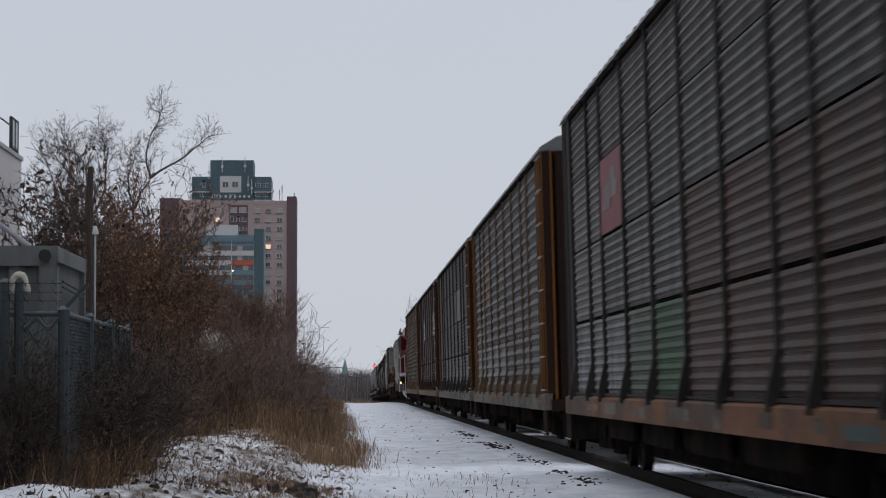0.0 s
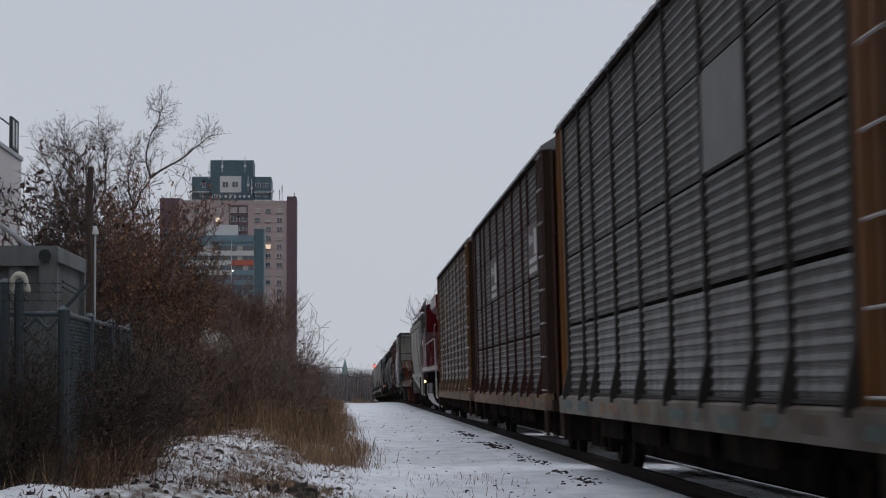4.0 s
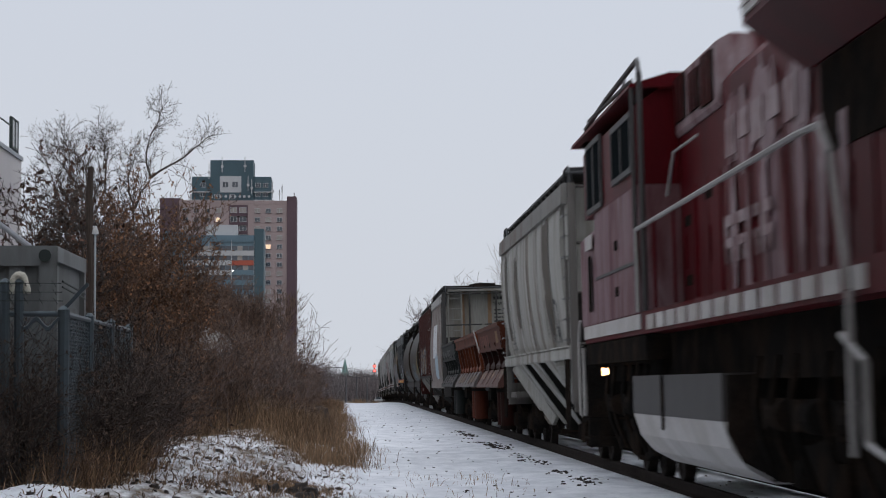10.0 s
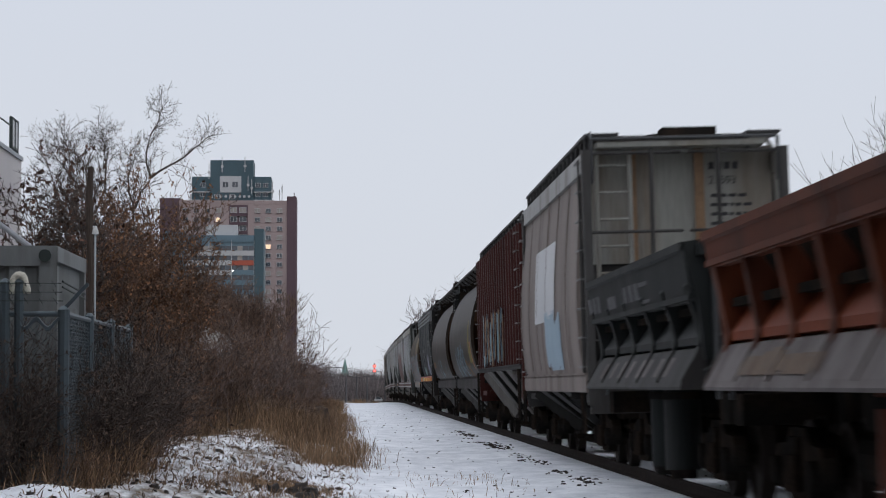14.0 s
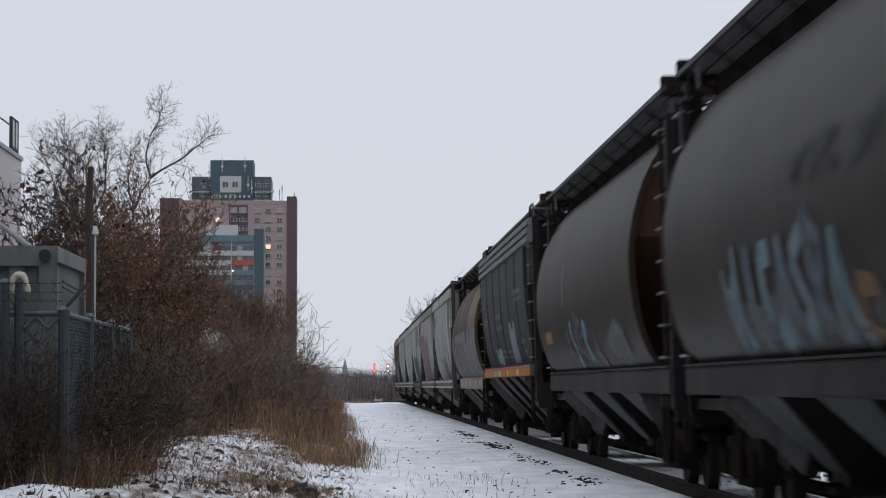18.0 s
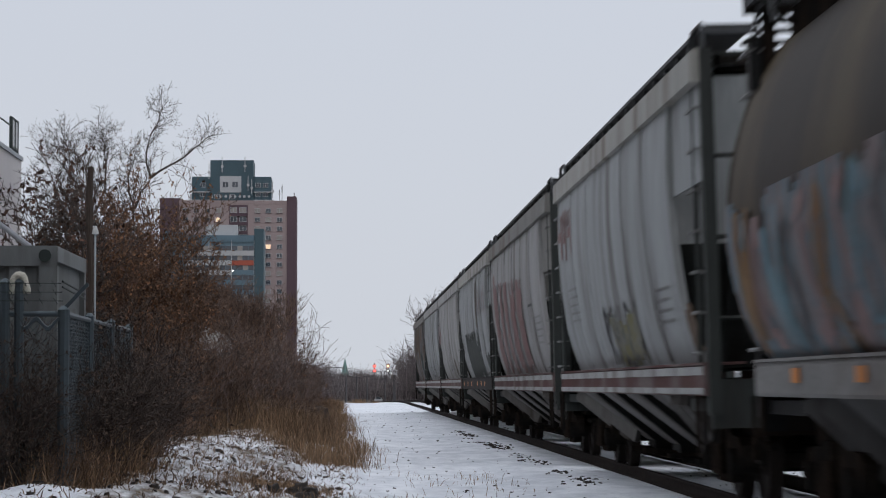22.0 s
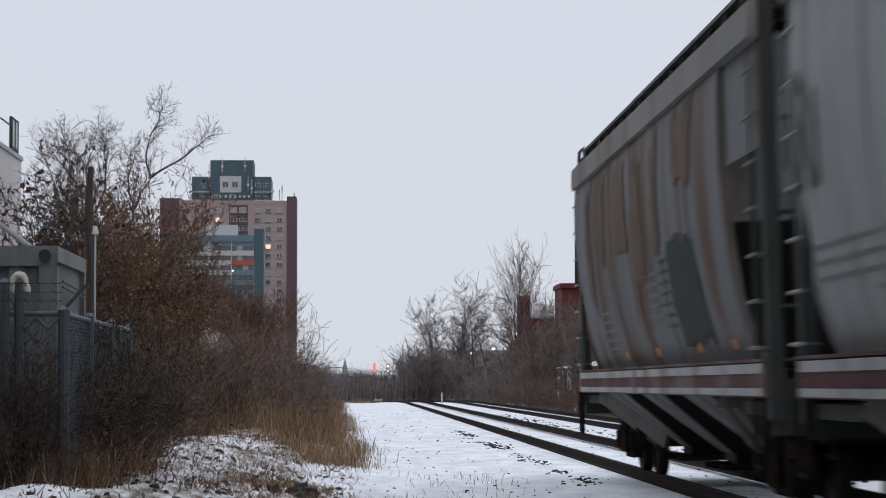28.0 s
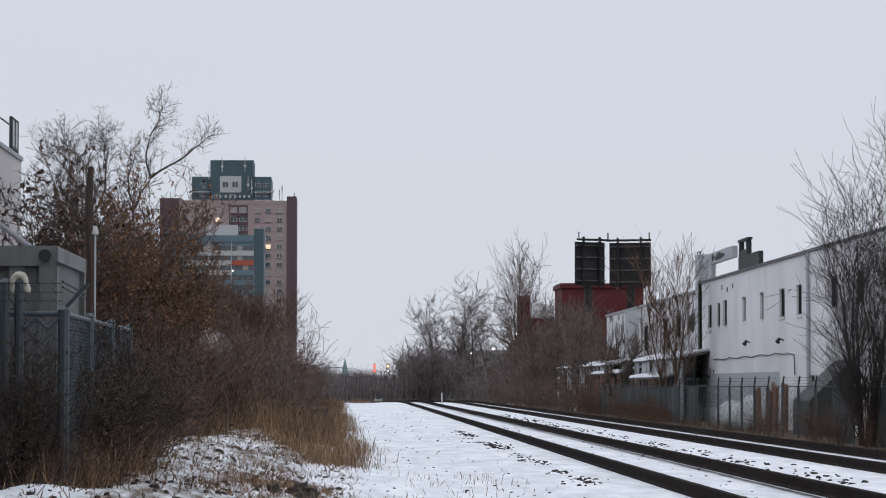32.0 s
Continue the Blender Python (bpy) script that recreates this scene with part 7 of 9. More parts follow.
pipe(bm, [(WX + 0.0, 124.2, 7.6), (WX + 0.0, 124.2, 7.74), (WX + 0.0, 125.2, 7.74), (WX + 0.0, 125.2, 7.6)], 0.03)
part("edge_rail", bm, DARK_METAL, duct)
fan = thing("roof_fan_unit", pose(0, 0, 0), "dark rooftop fan unit with a short stack", "ventilation unit")
bm = B()
box(bm, WX + 0.3, WX + 0.5, 108.2, 113.9, 5.95, 6.95)
part("housing", bm, DARK_METAL, fan, bevel=0.03)
bm = B()
box(bm, WX + 0.3, WX + 0.5, 111.4, 113.8, 6.95, 7.2)
for a, b2 in ((111.4, 111.75), (113.45, 113.8)):
    box(bm, WX + 0.3, WX + 0.5, a, b2, 7.2, 7.6)
box(bm, WX + 0.28, WX + 0.52, 111.2, 114.0, 7.6, 7.7)
part("chimney_cowl", bm, DARK_METAL, fan)
ragged(fan, "pale_graffiti", lambda z: -(WX + 0.3), 107.9, 109.6, 6.2, 6.85, PALE_SPRAY, 42, 0.8, proud=0.01)

# farther white building with lean-to sheds
annex = thing("white_annex_building", pose(0, 0, 0), "patchy whitewashed annex with ivy and a satellite dish", "building")
AX = 18.6
AOPEN = [(144.0, 146.2, 3.9, 5.2), (150.0, 152.4, 3.9, 5.2), (160.0, 162.5, 3.4, 5.0), (166.0, 168.5, 3.4, 5.0), (172, 174.5, 3.0, 4.6)]
bm = B()
pierced_wall(bm, AX, AX + 0.3, 128.0, 186.0, -0.8, 6.2, AOPEN)
bmesh.ops.remove_doubles(bm, verts=bm.verts[:], dist=0.0005)
part("wall", bm, surface("patchy_whitewash", (0.60, 0.60, 0.60), 0.85, 0, 0.2, 0.8, 8, 0.12, (0.13, 0.12, 0.12), 0.9, 0.7, edge=(0.5, 0.56)), annex)
bm = B()
box(bm, AX + 0.3, AX + 12, 128.0, 186.0, 5.8, 6.0)
box(bm, AX - 0.1, AX + 0.4, 127.9, 186.1, 6.2, 6.36)
part("roof", bm, ROOFING, annex)
bm = B()
box(bm, AX + 0.3, AX + 12, 185.7, 186.0, -0.8, 6.2)
box(bm, AX + 0.3, AX + 12, 128.0, 128.3, -0.8, 5.8)
part("end_wall", bm, WHITEWASH, annex)
for ya, yb, za, zb in AOPEN:
    bm = B()
    box(bm, AX + 0.15, AX + 0.18, ya, yb, za, zb)
    w = part("window", bm, GLASS, annex)
    bm = B()
    for c, d, e, f2 in ((ya, ya + 0.1, za, zb), (yb - 0.1, yb, za, zb), (ya, yb, za, za + 0.1), (ya, yb, zb - 0.1, zb)):
        box(bm, AX + 0.06, AX + 0.15, c, d, e, f2)
    part("window_frame", bm, DARK_METAL, w)
dish = thing("satellite_dish", pose(AX - 0.7, 133.8, 4.5), "dark round satellite dish on the annex wall", "satellite dish")
bm = B()
loft(bm, [[(-0.25 * (1 - (r / 0.55) ** 2) - 0.0, r * 1.6 * math.cos(a), r * math.sin(a)) for a in [2 * math.pi * i / 16 for i in range(16)]] for r in (0.55, 0.4, 0.2, 0.05)])
part("reflector", bm, DARK_METAL, dish)
bm = B()
tube(bm, (-0.2, 0, 0), (0.72, 0, -0.1), 0.05, seg=6)
part("bracket", bm, DARK_METAL, dish)
column = thing("concrete_column", pose(17.6, 160.0, -0.7), "grey concrete column beside the annex", "column")
bm = B()
box(bm, -0.35, 0.35, -0.9, 0.9, 0, 6.6)
part("shaft", bm, WALL_GREY, column, bevel=0.04)
TIMBER = surface("rust_brown_timber", (0.15, 0.075, 0.045), 0.85, 0, 0.3, 1, 15, 0.2, per_object=0.25)
CORR_ROOF = surface("rusted_sheet_roof", (0.12, 0.11, 0.11), 0.7, 0.2, 0.25, 1, 12, 0.1)
for ya, yb, zt, x0 in ((150.0, 190.0, 2.35, 15.2), (143.0, 161.0, 1.85, 15.0), (121.0, 142.0, 2.45, 15.6), (124.2, 139.0, 1.55, 15.1)):
    shed = thing("lean_to_shed", pose(0, 0, 0), "weathered lean-to shed with snow along its roof edge", "shed", "lean-to sheds")
    bm = B()
    prism(bm, [(x0, zt), (x0, zt + 0.1), (18.5, zt + 0.75), (18.5, zt + 0.65)], ya, yb)
    part("roof", bm, CORR_ROOF, shed)
    bm = B()
    prism(bm, [(x0 - 0.03, zt + 0.1), (x0 + 0.05, zt + 0.22), (17.0, zt + 0.56), (17.2, zt + 0.50), (x0 + 0.1, zt + 0.11)], ya + 0.2, yb - 0.2)
    part("snow_layer", bm, SNOW, shed, "snow lying on the roof edge")
    n3 = int((yb - ya) / 1.2)
    for i in range(n3):
        y = ya + (i + 0.5) * (yb - ya) / n3
        if i % 4 == 2:
            continue
        bm = B()
        box(bm, x0 + 0.1, x0 + 0.16, y - 0.5, y + 0.5, -0.7, zt + 0.05)
        part("plank", bm, TIMBER if zt < 2 else WALL_GREY, shed)
    bm = B()
    box(bm, x0 + 0.6, x0 + 0.7, ya, yb, -0.7, zt + 0.1)
    part("back_panel", bm, DARK_METAL, shed)

# red building, chimney, billboards
RED_WALL = surface("dull_red_cladding", (0.10, 0.022, 0.024), 0.65, 0, 0.2, 0.3, 4, 0.05)
redb = thing("red_building", pose(0, 262, -1.2), "dull red industrial building behind bare trees", "building")
bm = B()
box(bm, 21.6, 30, 0, 9, 0, 12.8)
box(bm, 18.4, 21.6, 4, 12, 0, 9.4)
part("wall", bm, RED_WALL, redb)
bm = B()
box(bm, 21.4, 30.2, -0.2, 9.2, 12.4, 12.9)
part("parapet", bm, RED_WALL, redb)
stack = thing("red_chimney", pose(17.4, 258, -1.2), "square red chimney with a dark base", "chimney")
bm = B()
box(bm, -0.62, 0.62, -0.6, 0.6, 6.8, 11.5)
part("shaft", bm, RED_WALL, stack, bevel=0.04)
bm = B()
box(bm, -1.0, 1.0, -1.0, 1.0, 0, 6.8)
part("base", bm, DARK_METAL, stack)
BOARD_BACK = surface("billboard_back_steel", (0.028, 0.028, 0.030), 0.7, 0.2, 0.25, 0.8, 8, 0.05)
for x, turn, w, z0, z1 in ((23.4, 26, 3.3, 11.0, 15.25), (27.3, -18, 4.1, 10.9, 15.2)):
    bb = thing("billboard", pose(x, 250, 0, 0, 0, turn), "billboard seen from its dark ribbed back", "billboard", "billboards")
    bm = B()
    box(bm, -w / 2, w / 2, 0, 0.2, z0, z1)
    part("panel", bm, BOARD_BACK, bb, bevel=0.05)
    for i in range(4):
        bm = B()
        box(bm, -w / 2, w / 2, -0.18, 0, z0 + 0.4 + i * 1.15, z0 + 0.52 + i * 1.15)
        part("rail", bm, SIGNAL_STEEL, bb)
    for q in (-0.28, 0.28):
        bm = B()
        box(bm, q * w - 0.1, q * w + 0.1, -0.4, -0.18, z0 - 0.2, z1 + 0.5)
        part("upright", bm, BOARD_BACK, bb)
    bm = B()
    box(bm, -w / 2 - 0.2, w / 2 + 0.2, -0.7, -0.5, z1 + 0.1, z1 + 0.3)
    for q in (-0.5, 0.5):
        tube(bm, (q * w, -0.6, z1 + 0.2), (q * w, -0.6, z1 + 0.95), 0.06, seg=5)
    part("catwalk", bm, BOARD_BACK, bb)
    bm = B()
    tube(bm, (0, 0.4, -1.0), (0, 0.4, z0 + 1.0), 0.4, seg=10)
    part("column", bm, BOARD_BACK, bb)
for x, z in ((15.6, 5.4), (18.45, 5.9), (16.9, 6.5)):
    y = 330 if x != 16.9 else 262
    lamp = thing("yard_lamp", pose(x, y, lay(x, y)), "lit white yard lamp on a slim pole", "street lamp", "yard lamps")
    h = z - lay(x, y)
    bm = B()
    tube(bm, (0, 0, -0.2), (0, 0, h), 0.09, 0.06, 6)
    part("pole", bm, SIGNAL_STEEL, lamp)
    bm = B()
    tube(bm, (0, -0.05, h), (0, -0.3, h), 0.11 if y == 262 else 0.16, 0.1, 10)
    part("lamp_head", bm, WHITE_LIGHT, lamp, "glowing white lamp head")
low = thing("grey_yard_building", pose(16, 345, -1.8), "low grey building behind bare trees", "building")
bm = B()
box(bm, -5, 6, 0, 12, 0, 7.3)
part("wall", bm, WALL_GREY, low)
bm = B()
box(bm, -5.3, 6.3, -0.3, 12, 7.3, 7.8)
part("roof", bm, ROOFING, low)
for i in range(6):
    bm = B()
    box(bm, -4.3 + i * 1.7, -3.2 + i * 1.7, -0.05, -0.005, 4.2, 5.6)
    part("window", bm, GLASS, low)

# fence along the far side of the tracks
FENCE_STEEL = surface("weathered_fence_steel", (0.07, 0.082, 0.086), 0.6, 0.4, 0.15, 1.5, 15, 0.05)
SLAT = surface("grey_privacy_slat", (0.042, 0.051, 0.053), 0.75, 0, 0.3, 0.8, 10, 0.1, per_object=0.45)
FX = 14.6


def wire_net(bm, a, b, z0, z1, pitch, r=0.004):
    """Crossed wires of a chain-link panel between two ground points."""
    a, b = Vector(a), Vector(b)
    run = (b - a).length
    d = (b - a) / run
    h = z1 - z0
    k = -h
    while k < run:
        for s in (1, -1):
            lo, hi = max(0.0, k), min(run, k + h)
            if hi - lo > 0.02:
                za, zb = (z0 + lo - k, z0 + hi - k) if s > 0 else (z1 - (lo - k), z1 - (hi - k))
                p, q = a + d * lo, a + d * hi
                tube(bm, (p.x, p.y, za), (q.x, q.y, zb), r, seg=3, caps=False)
        k += pitch


fence = thing("boundary_fence", pose(0, 0, 0), "grey slatted chain-link fence with barbed-wire arms", "fence")
ys = [62 + i * 3.05 for i in range(30)]
for i, y in enumerate(ys):
    bm = B()
    zb = lay(FX, y) - 0.1
    tube(bm, (FX, y, zb), (FX, y, 1.22), 0.045, seg=7)
    beam(bm, (FX, y, 1.2), (FX - 0.05, y - 0.55, 1.52), 0.05, 0.05)
    part("post", bm, FENCE_STEEL, fence)
rnd = random.Random(7)
for a, b2 in zip(ys, ys[1:]):
    if a > 112 or rnd.random() < 0.2:
        n3 = 12
        for k in range(n3):
            y = a + (k + 0.5) * (b2 - a) / n3
            bm = B()
            zt = 1.12 + 0.05 * rnd.random()
            box(bm, FX - 0.012, FX + 0.012, y - 0.105, y + 0.105, lay(FX, y) + 0.02, zt)
            part("slat", bm, SLAT, fence)
    bm = B()
    tube(bm, (FX, a, 1.2), (FX, b2, 1.2), 0.022, seg=5)
    part("top_rail", bm, FENCE_STEEL, fence)
    bm = B()
    wire_net(bm, (FX, a, 0), (FX, b2, 0), lay(FX, a), 1.18, 0.30, 0.004)
    part("wire_net", bm, FENCE_STEEL, fence)
    bm = B()
    for k in range(3):
        tube(bm, (FX - 0.02 * k, a - 0.18 * k, 1.28 + 0.1 * k), (FX - 0.02 * k, b2 - 0.18 * k, 1.28 + 0.1 * k), 0.008, seg=3)
    part("barbed_wire", bm, FENCE_STEEL, fence)
# stacked things in the yard behind the fence
TARP = surface("pale_plastic_sheet", (0.42, 0.44, 0.45), 0.6, 0, 0.15, 1.5, 10, 0.3)
for x, y, r, sz in ((15.5, 101.5, 0.75, 0.7), (15.6, 99.3, 0.6, 0.9), (15.4, 103.8, 0.55, 0.75)):
    bm = B()
    bmesh.ops.create_icosphere(bm, subdivisions=2, radius=1.0)
    for v in bm.verts:
        k = 1 + 0.2 * noise.noise(v.co * 1.7 + Vector((x, y, 0)))
        v.co = Vector((v.co.x * r * k, v.co.y * r * 1.3 * k, max(-0.6, v.co.z) * sz * k))
    solid("wrapped_bale", bm, TARP, "pale plastic-wrapped bale behind the fence", "bale", "wrapped bales", smooth=True, at=pose(x, y, lay(x, y) + 0.55 * sz))
for i, (x, y, t) in enumerate(((15.6, 95.5, 8), (15.7, 94.9, 12), (15.5, 97.2, -10), (15.6, 92.0, 5))):
    bm = B()
    box(bm, -0.05, 0.05, -0.5, 0.5, 0, 1.6 + 0.2 * (i % 2))
    solid("leaning_board", bm, TIMBER, "brown board leaning against the yard wall", "board", "leaning boards", at=pose(x, y, lay(x, y) - 0.02, t, 0, 0), bevel=0.01)
cone = thing("rubble_heap", pose(15.8, 88.0, lay(15.8, 88)), "dark sloping sheet-metal lean-to in the yard", "shelter")
bm = B()
prism(bm, [(-0.3, 0), (1.2, 0), (1.2, 2.6), (-0.3, 1.2)], -1.6, 1.6)
part("cover", bm, DARK_METAL, cone)

# small lineside markers
mk = thing("marker_post", pose(7.1, 200, grade(200) - 0.17), "short white trackside marker post", "marker post")
bm = B()
box(bm, -0.06, 0.06, -0.05, 0.05, 0, 0.85)
part("post", bm, WHITE_MARK, mk, bevel=0.01)
bd = thing("fallen_board", pose(14.2, 215, lay(14.2, 215) + 0.02, 0, 18, 20), "white board lying snow-covered beside the track", "board")
bm = B()
box(bm, -0.5, 0.5, -1.6, 1.6, 0, 0.08)
part("board", bm, SNOW, bd, bevel=0.02)

# ---- left-hand side ----
PORTA = surface("grey_portable_cabin_paint", (0.155, 0.165, 0.165), 0.6, 0.1, 0.15, 1.2, 20, 0.08, (0.075, 0.07, 0.065), 0.5, 1.5, (1, 1, 0.2))
CX, CY0, CY1, CT = -3.19, 28.0, 31.0, 2.74
cabin = thing("site_container", pose(0, 0, 0), "grey corrugated steel site container behind a fence", "container")
zb = 0.05
bm = B()
box(bm, -9.2, CX - 0.06, CY0 + 0.06, CY1 - 0.06, zb, CT - 0.06)
part("body", bm, PORTA, cabin)
for i in range(22):
    x1 = CX - 0.36 - i * 0.27
    bm = B()
    loft(bm, [[(x1, CY0 + 0.058, z), (x1 - 0.05, CY0 + 0.005, z), (x1 - 0.16, CY0 + 0.005, z), (x1 - 0.21, CY0 + 0.058, z)] for z in (zb + 0.12, CT - 0.2)], closed=False)
    part("corrugation", bm, PORTA, cabin)
for y0, y1 in ((CY0 - 0.02, CY0 + 0.16), (CY1 - 0.16, CY1 + 0.02)):
    bm = B()
    box(bm, CX - 0.2, CX, y0, y1, zb - 0.1, CT)
    part("corner_post", bm, PORTA, cabin, bevel=0.02)
bm = B()
box(bm, -9.2, CX, CY0 - 0.025, CY0 + 0.12, CT - 0.22, CT)
box(bm, CX - 0.12, CX + 0.005, CY0, CY1, CT - 0.17, CT - 0.005)
box(bm, -9.2, CX, CY0, CY1, CT - 0.06, CT - 0.03)
part("top_rail", bm, PORTA, cabin, bevel=0.015)
bm = B()
tube(bm, (CX - 0.13, CY0 - 0.03, CT - 0.11), (CX - 0.13, CY0 - 0.06, CT - 0.11), 0.07, seg=12)
part("corner_casting_hole", bm, DARK_METAL, cabin)
bm = B()
box(bm, CX - 0.05, CX + 0.02, CY0 + 0.9, CY0 + 1.9, 1.35, 2.1)
vent = part("louvre_box", bm, PORTA, cabin)
bm = B()
for k in range(5):
    box(bm, CX + 0.022, CX + 0.06, CY0 + 0.95, CY0 + 1.85, 1.42 + k * 0.13, 1.46 + k * 0.13)
part("louvre", bm, DARK_METAL, vent)
bm = B()
for z in (2.3, 2.36):
    tube(bm, (CX + 0.03, CY0 + 0.25, z), (CX + 0.03, CY1 - 0.3, z - 0.05), 0.012, seg=5)
part("conduit", bm, DARK_METAL, cabin)

CORNER = (-2.84, 25.5)
GALV = surface("bluish_galvanised_tube", (0.062, 0.078, 0.088), 0.5, 0.4, 0.15, 2, 20, 0.05)
yard = thing("compound_fence", pose(0, 0, 0), "galvanised chain-link compound fence with barbed wire", "fence")
FT = 1.97
posts = [(CORNER[0], y) for y in (25.5, 28.0, 30.5, 33.0)] + [(x, 25.5) for x in (-3.28, -3.42, -5.6, -7.8)]
for x, y in posts:
    bm = B()
    top = FT + (0.27 if x in (-3.28, -3.42) else 0.0)
    tube(bm, (x, y, lay(x, y) - 0.15), (x, y, top), 0.05 if (x, y) != CORNER else 0.06, seg=9)
    tube(bm, (x, y, top), (x, y, top + 0.04), 0.065, 0.02, 9)
    part("post", bm, GALV, yard)
    if (x, y) == CORNER:
        bm = B()
        beam(bm, (x, y, FT), (x + 0.24, y, FT + 0.26), 0.035, 0.035)
        part("barb_arm", bm, GALV, yard)
for a, b2 in (((CORNER[0], 25.5), (CORNER[0], 33.0)), ((CORNER[0], 25.5), (-9.0, 25.5))):
    bm = B()
    tube(bm, (*a, FT - 0.04), (*b2, FT - 0.04), 0.028, seg=7)
    part("top_rail", bm, GALV, yard)
    bm = B()
    z0 = min(lay(*a), lay(*b2)) - 0.02
    wire_net(bm, (*a, 0), (*b2, 0), z0, FT - 0.05, 0.075, 0.0022 if a[0] != b2[0] else 0.0028)
    part("wire_net", bm, GALV, yard)
    if a[0] == b2[0]:
        continue
    bm = B()
    for k in range(3):
        dx = 0.08 * (k + 1)
        off = (dx, 0, 0) if a[0] == b2[0] else (0, -dx, 0)
        pa, pb = Vector((*a, FT + dx * 1.05)) + Vector(off), Vector((*b2, FT + dx * 1.05)) + Vector(off)
        tube(bm, pa, pb, 0.005, seg=3)
        nb = int((pb - pa).length / 0.14)
        for q in range(nb):
            p = pa.lerp(pb, (q + 0.5) / nb)
            tube(bm, p + Vector((0.02, 0.0, -0.03)), p + Vector((-0.02, 0.0, 0.03)), 0.005, seg=3)
    part("barbed_wire", bm, DARK_METAL, yard)
bm = B()
loft(bm, [[(-3.28 + 0.44 * q / 15, 25.48 + 0.03 * math.cos(t), FT - 0.14 - 0.05 * math.sin(q * 0.8) + 0.03 * math.sin(t)) for t in (0, 1.26, 2.51, 3.77, 5.03)] for q in range(16)])
part("tangled_wire", bm, GALV, yard)
cloth = B()
loft(cloth, [[(math.cos(t) * (0.072 + (0.040 + 0.006 * math.sin(q * 2.1)) * math.cos(u)), (0.040 + 0.006 * math.sin(q * 2.1)) * math.sin(u), -0.07 - 0.09 * abs(math.cos(t)) ** 6 + math.sin(t) * (0.09 + 0.04 * math.cos(u)))
               for u in [2 * math.pi * k / 8 for k in range(8)]] for q, t in enumerate([math.pi * q / 12 for q in range(13)])])
solid("post_wrap", cloth, surface("dirty_white_fleece", (0.42, 0.40, 0.34), 0.95, 0, 0.2, 8, 60, 0.4), "dirty white fabric hung over a fence post", "fabric", smooth=True, at=pose(-3.28, 25.5, 2.29))

white = thing("white_roof_terrace_building", pose(0, 0, 0), "plain white rendered building with a rooftop railing", "building")
bm = B()
box(bm, -20, -8.0, 47.0, 62.4, -0.3, 6.66)
part("wall", bm, surface("rendered_white_wall", (0.52, 0.50, 0.50), 0.85, 0, 0.06, 0.8, 10, 0.08), white)
bm = B()
box(bm, -20.05, -7.96, 46.95, 62.45, 6.66, 6.76)
part("coping", bm, WALL_GREY, white)
bm = B()
for y in (61.2, 61.75, 62.3):
    tube(bm, (-8.1, y, 6.76), (-8.1, y, 7.62), 0.045, seg=6)
for z in (6.9, 7.6):
    tube(bm, (-8.1, 61.2, z), (-8.1, 62.3, z), 0.04, seg=6)
tube(bm, (-8.1, 47.2, 7.4), (-8.1, 61.2, 7.4), 0.02, seg=5)
tube(bm, (-8.1, 57.0, 6.76), (-8.1, 57.0, 7.4), 0.02, seg=5)
part("railing", bm, DARK_METAL, white)
bm = B()
box(bm, -8.13, -8.07, 61.25, 62.25, 6.94, 7.56)
part("screen", bm, pane("smoked_screen", (0.02, 0.025, 0.03), 0.2), white)
brace = B()
tube(brace, (-8.0, 47.0, 5.37), (-3.62, 30.6, 2.72), 0.036, seg=9)
solid("pipe_brace", brace, surface("dull_grey_pipe", (0.12, 0.125, 0.135), 0.6, 0, 0.15, 2, 20, 0.05), "grey pipe sloping from the white wall to the container", "pipe")

WOOD = surface("weathered_pole_wood", (0.045, 0.034, 0.028), 0.9, 0, 0.3, 2, 25, 0.3, stretch=(1, 1, 0.15))
pole = thing("broken_pole", pose(-4.38, 43.2, lay(-4.38, 43.2)), "dark weathered wooden pole without wires", "pole")
bm = B()
loft(bm, [[((0.052 + 0.008 * math.sin(i * 2.3 + k)) * math.cos(2 * math.pi * i / 10) + 0.02 * math.sin(k * 1.3), (0.052 + 0.007 * math.sin(i * 1.7 + k)) * math.sin(2 * math.pi * i / 10), -0.2 + k * 0.492) for i in range(10)] for k in range(11)])
part("shaft", bm, WOOD, pole)
lampost = thing("pole_light", pose(-3.14, 31.6, lay(-3.14, 31.6)), "slim galvanised pole with a small white lamp", "pole light")
h = 3.18 - lay(-3.14, 31.6)
bm = B()
tube(bm, (0, 0, -0.1), (0, 0, h - 0.09), 0.013, seg=7)
part("pole", bm, WALL_GREY, lampost)
bm = B()
tube(bm, (0, 0, h - 0.10), (0, 0, h - 0.05), 0.042, 0.034, 9)
tube(bm, (0, 0, h - 0.05), (0, 0, h), 0.034, 0.012, 9)
part("lamp", bm, WHITE_MARK, lampost, "small white cone lamp")
bm = B()
box(bm, -0.05, 0.05, -0.04, 0.04, h - 1.35, h - 1.25)
part("clamp", bm, DUCT, lampost)

# ---- bare trees, thickets and dry grass ----
BARK = surface("grey_brown_bark", (0.060, 0.050, 0.045), 0.9, 0, 0.3, 3, 30, 0.3)
BARK_DARK = surface("dark_wet_bark", (0.042, 0.036, 0.034), 0.9, 0, 0.3, 3, 30, 0.3)
TWIG = surface("russet_twigs", (0.096, 0.062, 0.046), 0.9, 0, 0.35, 0.8, 10, 0.0, per_island=0.65)
# grey and far twigs are lightened to paint in the haze of distance
TWIG_GREY = surface("grey_twigs", (0.110, 0.084, 0.075), 0.9, 0, 0.3, 0.5, 8, 0.0, per_island=0.65)
